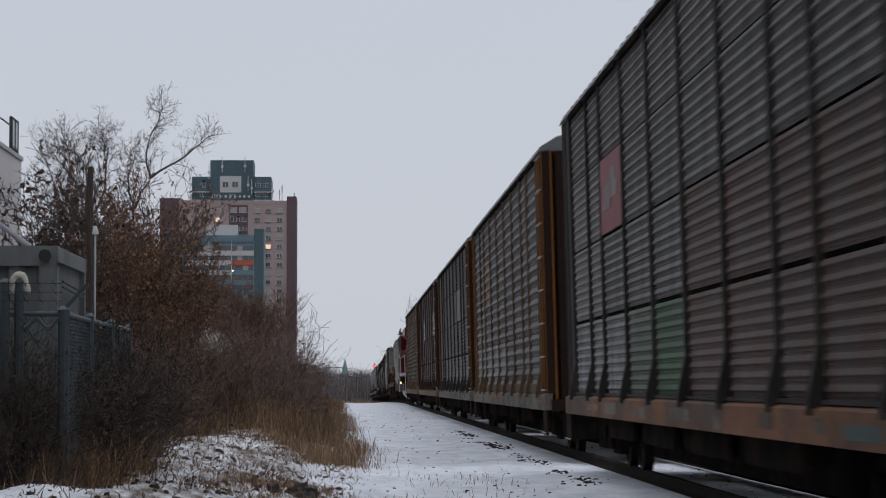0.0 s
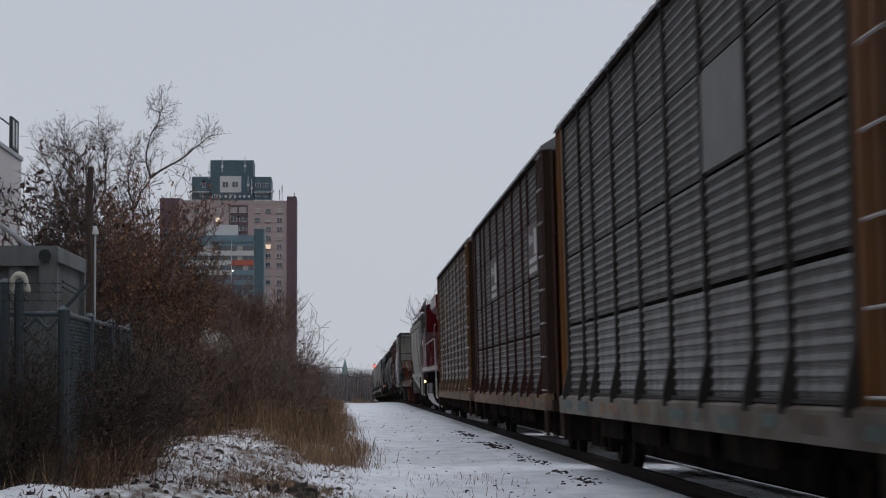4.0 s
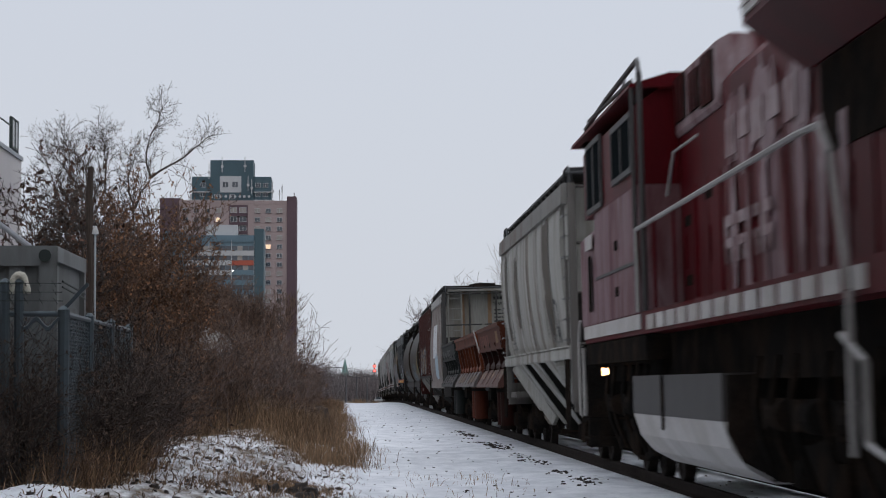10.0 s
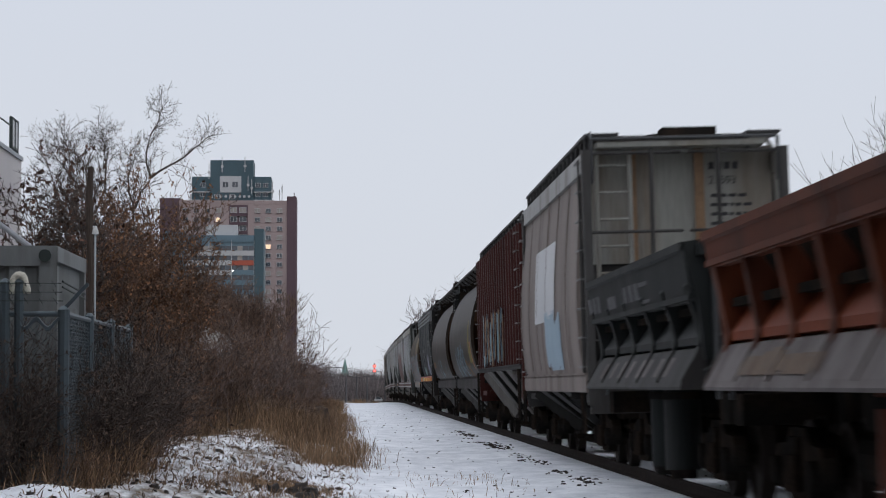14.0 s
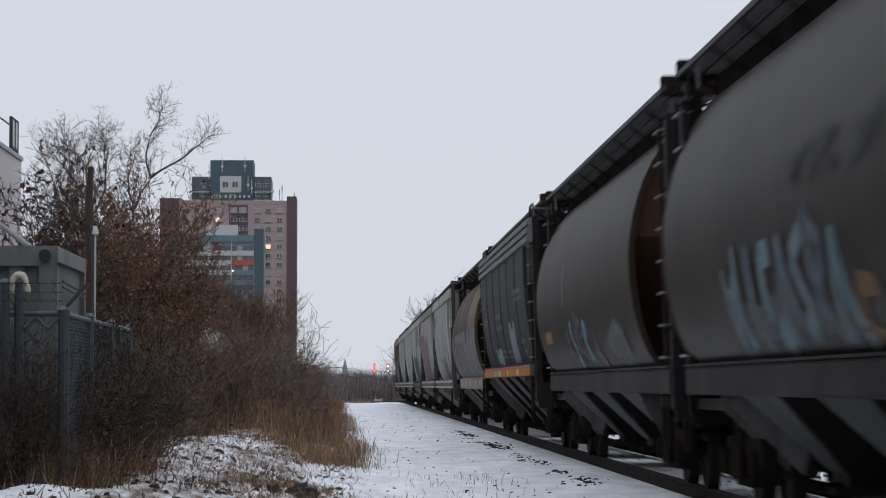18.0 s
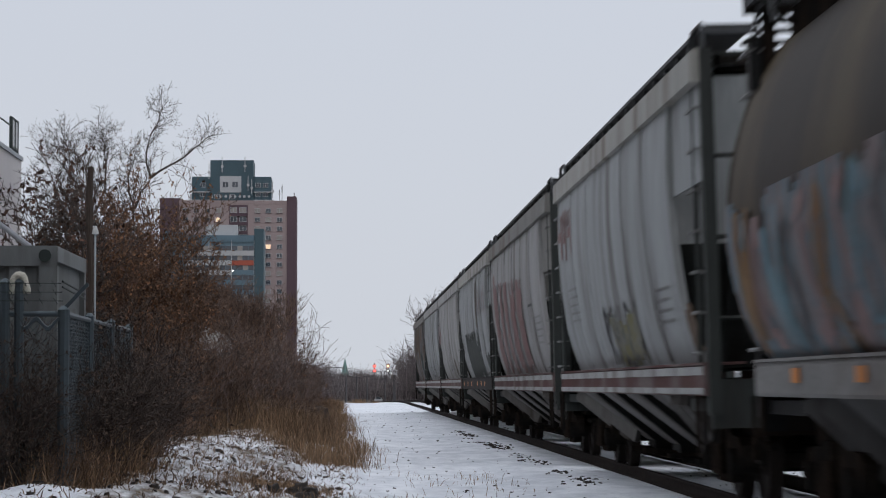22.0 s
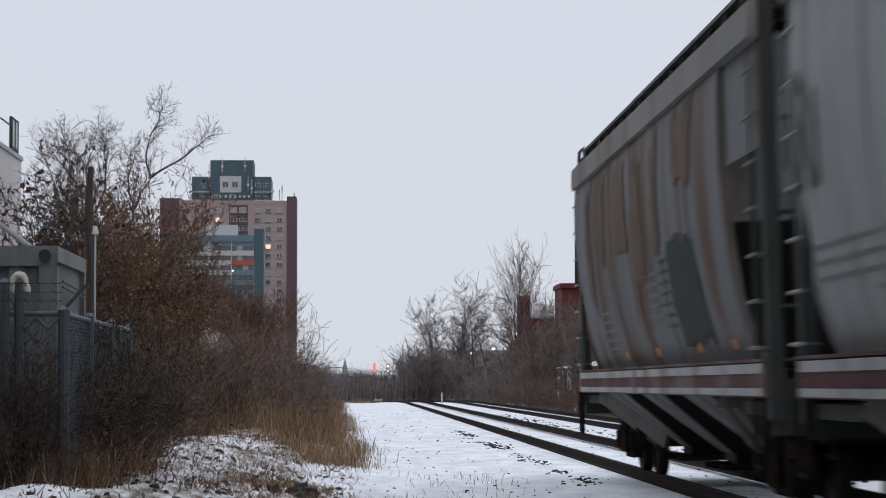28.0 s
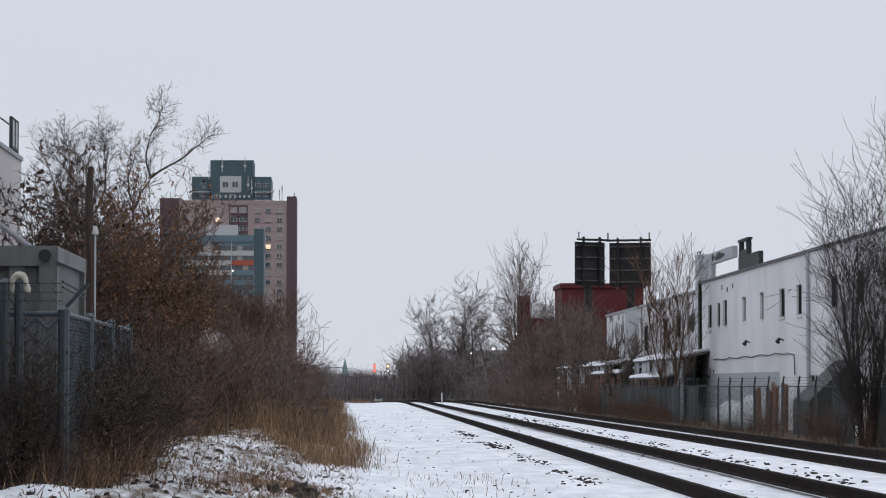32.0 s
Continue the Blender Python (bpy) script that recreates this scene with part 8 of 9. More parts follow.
TWIG_FAR = surface("hazed_far_twigs", (0.145, 0.126, 0.128), 0.95, 0, 0.25, 0.2, 4, 0.0, per_island=0.65)
LEAF = surface("dead_brown_leaf", (0.145, 0.074, 0.038), 0.8, 0, 0.5, 1.5, 14, 0.0, per_island=0.6)
LEAF_DARK = surface("dead_dark_leaf", (0.062, 0.034, 0.024), 0.8, 0, 0.5, 1.5, 14, 0.0, per_island=0.6)
STRAW = surface("dry_straw", (0.175, 0.112, 0.066), 0.9, 0, 0.4, 0.7, 9, 0.0, per_island=0.6)
STRAW_DARK = surface("dull_straw", (0.12, 0.078, 0.049), 0.9, 0, 0.4, 0.7, 9, 0.0, per_island=0.6)


class Wood:
    """Collects limbs and leaves as plain vertex and face lists."""

    def __init__(self, seed):
        self.r, self.v, self.f, self.lv, self.lf = random.Random(seed), [], [], [], []

    def limb(self, a, b, r0, r1, sides=4):
        d = (b - a)
        if d.length < 1e-4:
            return
        d.normalize()
        u = d.orthogonal().normalized()
        w = d.cross(u)
        n = len(self.v)
        for p, r in ((a, r0), (b, r1)):
            for i in range(sides):
                t = 2 * math.pi * i / sides
                self.v.append(p + u * (r * math.cos(t)) + w * (r * math.sin(t)))
        for i in range(sides):
            j = (i + 1) % sides
            self.f.append((n + i, n + j, n + sides + j, n + sides + i))

    def leaf(self, p, size):
        r = self.r
        u = Vector((r.uniform(-1, 1), r.uniform(-1, 1), r.uniform(-1.2, 0.4))).normalized()
        w = u.orthogonal().normalized()
        w.rotate(Euler((r.uniform(0, 3), r.uniform(0, 3), 0)))
        n = len(self.lv)
        self.lv += [p, p + u * size * 0.5 + w * size * 0.28, p + u * size, p + u * size * 0.5 - w * size * 0.28]
        self.lf.append((n, n + 1, n + 2, n + 3))

    def grow(self, p, d, length, rad, depth, spread=0.55, rise=0.12, kids=3, wob=0.16, thin=0.62, leaves=0.0, leaf_size=0.06, least=0.004):
        r = self.r
        steps_n = 3 if depth > 1 else 2
        sides = 5 if depth > 3 else 3
        q = p
        for i in range(steps_n):
            d = (d + Vector((r.gauss(0, wob), r.gauss(0, wob), r.gauss(0, wob) + rise * 0.5))).normalized()
            e = q + d * (length / steps_n)
            ra = rad * (1 - 0.45 * i / steps_n)
            rb = rad * (1 - 0.45 * (i + 1) / steps_n)
            self.limb(q, e, max(ra, least), max(rb, least * 0.7), sides)
            if depth > 0:
                for k in range(kids if i else max(1, kids - 1)):
                    if r.random() < 0.75:
                        side = Vector((r.gauss(0, 1), r.gauss(0, 1), r.gauss(0.2, 0.6))).normalized()
                        nd = (d * (1 - spread) + side * spread).normalized()
                        self.grow(q.lerp(e, r.random()), nd, length * r.uniform(0.45, 0.75), rb * thin, depth - 1, spread, rise, kids, wob, thin, leaves, leaf_size, least)
            elif leaves and r.random() < leaves:
                for k in range(r.randint(1, 3)):
                    self.leaf(q.lerp(e, r.random()), leaf_size * r.uniform(0.6, 1.3))
            q = e

    def stems(self, name, material):
        me = bpy.data.meshes.new(name)
        me.from_pydata(self.v, [], self.f)
        me.materials.append(material)
        return me

    def leaves(self, material):
        me = bpy.data.meshes.new("leaves")
        me.from_pydata(self.lv, [], self.lf)
        me.materials.append(material)
        return me


def tree(name, at, seed, height, label, category="tree", group="bare trees", depth=4, trunks=1, lean=0.0, spread=0.5, kids=3, rad=0.12, bark=BARK, leaves=0.0, leaf_mat=LEAF, leaf_size=0.06, rise=0.15, fan=0.25, least=0.006, first=0.42):
    """A bare tree: tapered trunk, limbs and twigs; a few hold dead leaves."""
    t = thing(name, at, label, category, group)
    w, c = Wood(seed), Wood(seed + 1)
    for k in range(trunks):
        a = 2 * math.pi * (k + w.r.random()) / trunks
        d = Vector((math.cos(a) * fan + lean, math.sin(a) * fan, 1)).normalized() if trunks > 1 else Vector((lean, 0, 1)).normalized()
        p = Vector((math.cos(a) * 0.12, math.sin(a) * 0.12, -0.1)) if trunks > 1 else Vector((0, 0, -0.1))
        q = p
        n = 5
        hgt = height * w.r.uniform(0.8, 1.0) if k else height
        for i in range(n):
            d = (d + Vector((w.r.gauss(0, 0.07), w.r.gauss(0, 0.07), 0.04))).normalized()
            e = q + d * (hgt * 0.82 / n)
            ra, rb = rad * (1 - 0.17 * i), rad * (1 - 0.17 * (i + 1))
            w.limb(q, e, ra, rb, 7)
            if i >= n * first - 0.6:
                for j in range(kids + 1):
                    side = Vector((c.r.gauss(0, 1), c.r.gauss(0, 1), 0.35)).normalized()
                    nd = (d * (1 - spread) + side * spread).normalized()
                    c.grow(q.lerp(e, c.r.random()), nd, hgt * c.r.uniform(0.16, 0.30), rb * 0.5, depth - 2, spread, rise, kids, 0.14, 0.6, leaves, leaf_size, least)
            q = e
        c.grow(q, d, hgt * 0.2, rb * 0.8, depth - 2, spread, rise, kids, 0.14, 0.6, leaves, leaf_size, least)
    for n2, me in (("trunk", w.stems("trunk", bark)), ("crown", c.stems("crown", bark))):
        share(n2, me, t)
    if c.lf:
        share("foliage", c.leaves(leaf_mat), t)
    return t


def bush_kind(seed, height, width, stems, mat, leaves, leaf_mat, label, depth=3, leaf_size=0.06, rad=0.016, least=0.006, kids=2, wob=0.26, spread_out=0.5):
    w = Wood(seed)
    for k in range(stems):
        a = w.r.uniform(0, 2 * math.pi)
        rr = width * 0.4 * math.sqrt(w.r.random())
        p = Vector((math.cos(a) * rr, math.sin(a) * rr, -0.05))
        out = spread_out * w.r.random()
        d = Vector((math.cos(a) * out + w.r.gauss(0, 0.12), math.sin(a) * out + w.r.gauss(0, 0.12), 1)).normalized()
        w.grow(p, d, height * w.r.uniform(0.35, 0.78), rad, depth, 0.5, 0.14, kids, wob, 0.62, leaves, leaf_size, least)
    top = height / max(v.z for v in w.v)
    w.v, w.lv = [v * top for v in w.v], [v * top for v in w.lv]
    b = thing("bush", pose(0, 0, -50), label, "bush", "lineside bushes")
    share("branch_tangle", w.stems("branch_tangle", mat), b)
    if w.lf:
        share("foliage", w.leaves(leaf_mat), b)
    return b


def plant(kind, x, y, turn, size, sink=0.0):
    return copy_thing(kind, Matrix.Translation((x, y, lay(x, y) - sink)) @ Matrix.Rotation(turn, 4, "Z") @ Matrix.Scale(size, 4))


KINDS = [bush_kind(50 + i, 3.0, 1.7, 15, TWIG, lv, LEAF, lb) for i, (lv, lb) in enumerate(((0.9, "russet thicket bush holding dead leaves"), (0.35, "russet bare bush with a few dead leaves"), (0.12, "tangled bare russet bush")))]
GREYS = [bush_kind(60 + i, 3.0, 1.7, 14, TWIG_GREY, 0.0, LEAF, "bare grey-brown bush beside the line") for i in range(2)]
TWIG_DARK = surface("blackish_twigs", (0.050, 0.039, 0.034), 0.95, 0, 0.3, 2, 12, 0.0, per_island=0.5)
LEAF_BLACK = surface("dark_brown_leaf", (0.060, 0.040, 0.030), 0.9, 0, 0.4, 2, 14, 0.0, per_island=0.5)
DARKS = [bush_kind(70 + i, 3.0, 0.5, 22, TWIG_DARK, 0.5, LEAF_BLACK, "dense dark bush filling a dark patch by the fence", leaf_size=0.09, spread_out=0.16) for i in range(2)]
rnd = random.Random(99)
# thicket outline as the camera sees it: bearing x/y, rise per metre
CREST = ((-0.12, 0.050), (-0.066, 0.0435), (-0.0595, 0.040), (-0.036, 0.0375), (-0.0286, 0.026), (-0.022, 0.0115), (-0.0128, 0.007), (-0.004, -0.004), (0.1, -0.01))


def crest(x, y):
    """How high the thicket stands by its bearing from the camera, to fit the camera's view."""
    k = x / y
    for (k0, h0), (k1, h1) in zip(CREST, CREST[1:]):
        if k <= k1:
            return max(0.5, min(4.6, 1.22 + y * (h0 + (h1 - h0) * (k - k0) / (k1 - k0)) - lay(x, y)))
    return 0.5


# thicket along the left-hand side
for i in range(190):
    y = 50 + 185 * (i / 190.0) ** 1.35 + rnd.uniform(-2, 2)
    x = -0.020 * y - rnd.random() ** 1.2 * (3.0 + 0.02 * y)
    if y < 66 and x > -2.6:
        x, y = rnd.uniform(-5.4, -3.0), y + 8
    kind = rnd.choice((KINDS[0], KINDS[1], KINDS[1], KINDS[2], GREYS[0], GREYS[1])) if y < 115 else rnd.choice((KINDS[2], GREYS[0], GREYS[1], KINDS[1]))
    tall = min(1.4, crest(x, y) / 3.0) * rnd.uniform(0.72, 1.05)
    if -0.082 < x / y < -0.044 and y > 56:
        tall = min(tall, (1.1 + 0.010 * y) / 3.0)  # kept low so the camera sees the house
    plant(kind, x, y, rnd.uniform(0, 6.28), tall)
# low growth round the container and the pole
for x, y, s in ((-5.6, 34, 0.7), (-4.9, 36, 0.7), (-4.2, 37, 0.66), (-5.5, 40, 0.75), (-3.9, 41, 0.7), (-3.4, 43, 0.66), (-4.1, 48, 0.76), (-6.3, 44, 0.8), (-5.8, 50, 0.85), (-3.1, 47, 0.62), (-4.9, 53, 0.9), (-3.7, 54, 0.55), (-2.9, 38, 0.56), (-3.0, 35.5, 0.58), (-4.6, 57, 0.8), (-3.9, 60, 0.55), (-5.4, 58, 1.05), (-4.3, 52, 0.95), (-3.5, 50, 0.55), (-5.9, 47, 0.95), (-5.0, 48, 0.9), (-3.8, 45, 0.76), (-3.3, 58, 0.5), (-3.0, 52, 0.62)):
    plant(KINDS[0], x, y, rnd.uniform(0, 6.28), s)
# dark bushes stand in for dark patches at the fence's end and path's edge
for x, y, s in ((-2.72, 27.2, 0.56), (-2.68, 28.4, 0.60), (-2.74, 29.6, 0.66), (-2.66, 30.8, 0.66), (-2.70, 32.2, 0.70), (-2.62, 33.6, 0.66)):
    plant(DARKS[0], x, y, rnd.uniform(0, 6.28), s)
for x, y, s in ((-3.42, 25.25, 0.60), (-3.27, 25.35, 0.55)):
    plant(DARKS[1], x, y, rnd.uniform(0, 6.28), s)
for x, y, s in ((-2.75, 25.2, 0.22), (-2.6, 25.8, 0.22), (-2.45, 27.4, 0.24), (-2.35, 30.0, 0.26)):
    plant(KINDS[1], x, y, rnd.uniform(0, 6.28), s)

tree("leafy_tree", pose(-5.55, 47, lay(-5.55, 47)), 5, 4.9, "small tree still holding dark dead leaves", depth=5, trunks=6, rad=0.04, kids=2, leaves=0.42, leaf_mat=LEAF_DARK, leaf_size=0.11, fan=0.2, first=0.3)
for i, (x, y, h) in enumerate(((-5.2, 53, 4.8), (-4.6, 55, 4.9), (-4.4, 54, 3.6), (-5.6, 57, 5.1), (-4.7, 62, 3.6), (-4.9, 51, 3.9), (-4.6, 58, 4.6), (-5.0, 56, 4.9), (-4.75, 60, 5.1), (-4.9, 63, 3.8), (-3.9, 55, 1.9))):
    tree("leafy_tree", pose(x, y, lay(x, y)), 500 + 7 * i, h, "young tree holding russet dead leaves", depth=5, trunks=3, rad=0.04, kids=2, bark=TWIG, leaves=0.7, leaf_mat=LEAF, leaf_size=0.085, first=0.15)


def crooked_tree(at, seed, label, limbs, bark):
    """A bare tree with crooked limbs. limbs: parent, where on it, lean at its foot and at its tip, length, radius, twigs."""
    t = thing("bare_tree", at, label, "tree", "bare trees")
    w, c = Wood(seed), Wood(seed + 1)
    lines = []
    for parent, where, lean0, lean1, length, rad, twigs in limbs:
        n = max(5, round(length / 0.22))
        if parent is None:
            p, rad0 = Vector((where, 0, -0.1)), rad
        else:
            pts = lines[parent]
            k = where * (len(pts) - 1)
            i = min(int(k), len(pts) - 2)
            p, rad0 = pts[i].lerp(pts[i + 1], k - i), rad
        pts, depth_y = [p], w.r.uniform(-0.5, 0.5)
        for i in range(n):
            f = (i + 0.5) / n
            a = math.radians(lean0 + (lean1 - lean0) * f + w.r.gauss(0, 11))
            q = p + Vector((math.sin(a), depth_y * 0.5 + w.r.gauss(0, 0.12), math.cos(a))) * (length / n)
            ra, rb = rad0 * (1 - 0.75 * i / n), rad0 * (1 - 0.75 * (i + 1) / n)
            (w if parent is None else c).limb(p, q, ra, rb, 6)
            if twigs and f > 0.12:
                for k in range(twigs):
                    b = a + w.r.choice((-1, 1)) * w.r.uniform(0.4, 1.1)
                    d = Vector((math.sin(b), w.r.gauss(0, 0.5), math.cos(b) + 0.2)).normalized()
                    c.grow(p.lerp(q, w.r.random()), d, w.r.uniform(0.25, 0.55), max(rb * 0.35, 0.0045), 2, 0.55, 0.12, 2, 0.26, 0.6, 0.05, 0.04, 0.0032)
            p = q
            pts.append(q)
        lines.append(pts)
    share("trunk", w.stems("trunk", bark), t)
    share("crown", c.stems("crown", bark), t)
    if c.lf:
        share("foliage", c.leaves(LEAF), t)
    return t


crooked_tree(pose(-5.32, 60, lay(-5.32, 60)), 8, "tall crooked bare tree with fine twigs", (
    (None, 0.0, 0, 3, 4.6, 0.068, 0), (0, 1.0, 22, 30, 1.5, 0.040, 3), (1, 1.0, 50, 62, 1.8, 0.029, 2), (1, 1.0, -32, 12, 1.0, 0.029, 4), (3, 1.0, 8, 26, 0.75, 0.019, 5),
    (None, -0.15, -4, -2, 5.4, 0.060, 0), (5, 0.97, -8, -42, 1.5, 0.029, 4), (6, 0.9, -55, -80, 0.6, 0.018, 5), (5, 0.95, 20, -8, 1.9, 0.029, 4), (5, 0.82, -28, -60, 1.7, 0.026, 4),
    (0, 0.85, 60, 96, 1.5, 0.021, 4), (8, 0.6, 6, -30, 0.9, 0.018, 5), (1, 0.4, -12, 8, 1.5, 0.024, 4), (6, 0.5, -10, 6, 0.9, 0.018, 4), (0, 0.6, 30, 45, 1.6, 0.021, 4), (5, 0.7, -30, -8, 1.9, 0.024, 4), (2, 0.5, 30, 80, 0.8, 0.016, 2), (5, 0.6, -22, -30, 2.2, 0.024, 3), (0, 0.7, 14, 6, 2.2, 0.024, 3), (5, 0.75, 8, 16, 1.8, 0.024, 3), (9, 0.4, -20, -5, 1.2, 0.02, 3),
    (5, 0.95, -22, -50, 2.0, 0.024, 4), (5, 0.88, -38, -62, 2.0, 0.024, 4), (21, 0.5, -8, 4, 1.0, 0.018, 4)), BARK)
for i, (x, y, h) in enumerate(((-4.0, 108, 3.4), (-4.4, 126, 4.0), (-3.9, 130, 3.6), (-5.9, 150, 4.4), (-4.6, 170, 3.4), (-3.6, 190, 2.9), (-3.0, 215, 2.6), (-2.6, 232, 2.6), (-3.4, 240, 3.0))):
    tree("bare_tree", pose(x, y, lay(x, y)), 200 + i, h, "slim bare tree rising from the thicket", depth=4, trunks=2, rad=0.05, kids=2, bark=TWIG_GREY, rise=0.2, least=0.009)

for i in range(15):
    x, y = -14.6 + i * 0.55 + rnd.uniform(-0.3, 0.3), rnd.uniform(203, 230)
    tree("bare_tree", pose(x, y, lay(x, y)), 700 + 3 * i, rnd.uniform(8.6, 10.4) - 0.25 * max(0, i - 9), "tall bare tree behind the white house", depth=4, trunks=3, rad=0.10, kids=3, bark=TWIG, rise=0.16, spread=0.45, least=0.016, fan=0.2, first=0.15)

# far woods on both sides and across the end of the view, joined
def scatter(name, spots, seed, material, label, fine=11):
    """Many bare bushes in one mesh. spots: x, y, height."""
    w = Wood(seed)
    for x, y, h in spots:
        p = Vector((x, y, lay(x, y) - 0.1))
        for k in range(9):
            a = p + Vector((w.r.gauss(0, h * 0.16), w.r.gauss(0, h * 0.16), 0))
            d = Vector((w.r.gauss(0, 0.22), w.r.gauss(0, 0.22), 1)).normalized()
            top = a + d * h * w.r.uniform(0.6, 1.0)
            w.limb(a, top, 0.006 * h, 0.0025 * h, 3)
            for j in range(fine):
                q = a.lerp(top, w.r.uniform(0.15, 1.0))
                e = q + Vector((w.r.gauss(0, 0.11), w.r.gauss(0, 0.11), w.r.uniform(0.05, 0.24))) * h
                w.limb(q, e, 0.0032 * h, 0.0016 * h, 3)
    return tagged(new(name, w.stems(name, material)), label, "bushes", kind="stuff")


spots = []
for i in range(130):
    y = rnd.uniform(232, 560)
    spots.append((-1.6 - (y - 232) * 0.007 - rnd.random() * 9, y, rnd.uniform(3.0, 5.0)))
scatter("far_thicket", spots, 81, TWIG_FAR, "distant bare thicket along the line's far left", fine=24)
spots = []
for i in range(170):
    y = rnd.uniform(225, 560)
    spots.append((rnd.uniform(12.8, 13.8) + rnd.random() * 9 + (y - 225) * 0.004, y, rnd.uniform(2.6, 4.8)))
for i in range(34):
    a = rnd.uniform(0, 6.28)
    spots.append((8.7 + 2.2 * rnd.random() ** 0.5 * math.cos(a), 302 + 5 * math.sin(a), rnd.uniform(5.0, 7.2)))
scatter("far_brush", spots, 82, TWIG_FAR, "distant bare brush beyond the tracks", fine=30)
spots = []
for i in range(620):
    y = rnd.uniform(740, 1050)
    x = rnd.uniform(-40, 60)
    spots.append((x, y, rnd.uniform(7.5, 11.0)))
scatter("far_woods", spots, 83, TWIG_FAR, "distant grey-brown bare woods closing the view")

# right-hand trees
tree("bare_tree", pose(14.3, 71, lay(14.3, 71)), 21, 8.4, "large bare multi-stemmed tree at the fence", depth=4, trunks=7, rad=0.065, kids=3, fan=0.20, rise=0.26, spread=0.50, least=0.0065, first=0.12, bark=BARK_DARK)
tree("bare_tree", pose(14.95, 120, lay(14.95, 120)), 23, 7.9, "bare multi-stemmed tree before the annex", depth=4, trunks=4, rad=0.06, kids=3, fan=0.13, rise=0.2, spread=0.38, least=0.007, first=0.3, bark=TWIG, leaves=0.1, leaf_size=0.1)
for i, (x, y, h) in enumerate(((16.9, 250, 15.2), (15.2, 236, 5.6), (16.6, 228, 6.0), (17.9, 222, 8.4), (15.0, 206, 6.4), (16.4, 200, 7.2), (17.6, 190, 7.0), (15.4, 182, 5.6), (18.6, 240, 9.4), (20.4, 236, 9.6), (14.6, 160, 4.8), (16.0, 172, 6.0), (19.6, 222, 8.6), (14.8, 142, 4.6))):
    tree("bare_tree", pose(x, y, lay(x, y)), 400 + 5 * i, h, "slender bare tree before the red building", depth=4, trunks=3, rad=0.07 if h < 12 else 0.2, kids=3, bark=TWIG_GREY, fan=0.2, rise=0.14, spread=0.45, least=0.014, first=0.15)
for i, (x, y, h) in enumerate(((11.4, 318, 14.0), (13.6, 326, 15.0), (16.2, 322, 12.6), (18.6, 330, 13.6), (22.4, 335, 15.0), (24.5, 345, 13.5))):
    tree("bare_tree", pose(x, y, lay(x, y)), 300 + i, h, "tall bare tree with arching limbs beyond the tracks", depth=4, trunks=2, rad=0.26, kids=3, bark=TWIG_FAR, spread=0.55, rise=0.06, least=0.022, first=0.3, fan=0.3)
for x, y, k in ((13.9, 121.0, 0.45), (13.8, 117.5, 0.40), (13.9, 124.5, 0.36)):
    plant(KINDS[0], x, y, y, k)
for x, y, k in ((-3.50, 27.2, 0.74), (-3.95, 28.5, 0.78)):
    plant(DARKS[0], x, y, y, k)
for i in range(40):
    y = rnd.uniform(138, 240)
    x = rnd.uniform(12.6, 15.0) + max(0, (y - 190)) * 0.03 * rnd.random()
    plant(rnd.choice((GREYS[0], GREYS[1], KINDS[2])), x, y, rnd.uniform(0, 6.28), rnd.uniform(0.55, 1.15))
for i in range(26):
    y = rnd.uniform(205, 262)
    plant(rnd.choice(GREYS), rnd.uniform(13.5, 20), y, rnd.uniform(0, 6.28), rnd.uniform(1.6, 2.4))
for i in range(18):
    y = rnd.uniform(64, 108)
    plant(rnd.choice((GREYS[0], KINDS[2])), rnd.uniform(13.2, 14.3), y, rnd.uniform(0, 6.28), rnd.uniform(0.18, 0.36) + (0.22 if y < 82 else 0))
for x, y, s in ((13.9, 114.5, 0.42), (13.8, 117.0, 0.48), (14.0, 119.0, 0.46), (13.9, 112.5, 0.38), (14.1, 121.5, 0.5), (13.9, 124, 0.55), (14.1, 127, 0.5), (13.8, 130, 0.6), (14.2, 133, 0.6), (13.9, 136, 0.55), (14.0, 108, 0.3), (14.1, 104, 0.28)):
    plant(KINDS[0], x, y, rnd.uniform(0, 6.28), s)
for k in KINDS + GREYS + DARKS:
    for o in (*k.children_recursive, k):
        bpy.data.objects.remove(o)


def blades(name, spots, material, label, seed, tilt=0.36, width=0.0045):
    """Dry grass: thin curved blades in tufts. spots: x, y, height, spread, how many."""
    r = random.Random(seed)
    v, f = [], []
    for x, y, h, sp, n in spots:
        for k in range(n):
            a, b = x + r.gauss(0, sp), y + r.gauss(0, sp * 1.4)
            p = Vector((a, b, lay(a, b) - 0.03))
            hh = h * r.uniform(0.45, 1.1)
            lean = Vector((r.gauss(0, tilt), r.gauss(0, tilt), 1)).normalized()
            bend = Vector((r.gauss(0, 0.55), r.gauss(0, 0.55), -0.3))
            w = Vector((r.uniform(-1, 1), r.uniform(-1, 1), 0)).normalized() * width
            m1, top = p + lean * hh * 0.6, p + lean * hh * 0.95 + bend * hh * 0.35
            n0 = len(v)
            v += [p - w, p + w, m1 + w * 0.8, m1 - w * 0.8, top]
            f += [(n0, n0 + 1, n0 + 2, n0 + 3), (n0 + 3, n0 + 2, n0 + 4)]
    me = bpy.data.meshes.new(name)
    me.from_pydata(v, [], f)
    me.materials.append(material)
    return tagged(new(name, me), label, "grass", kind="stuff")


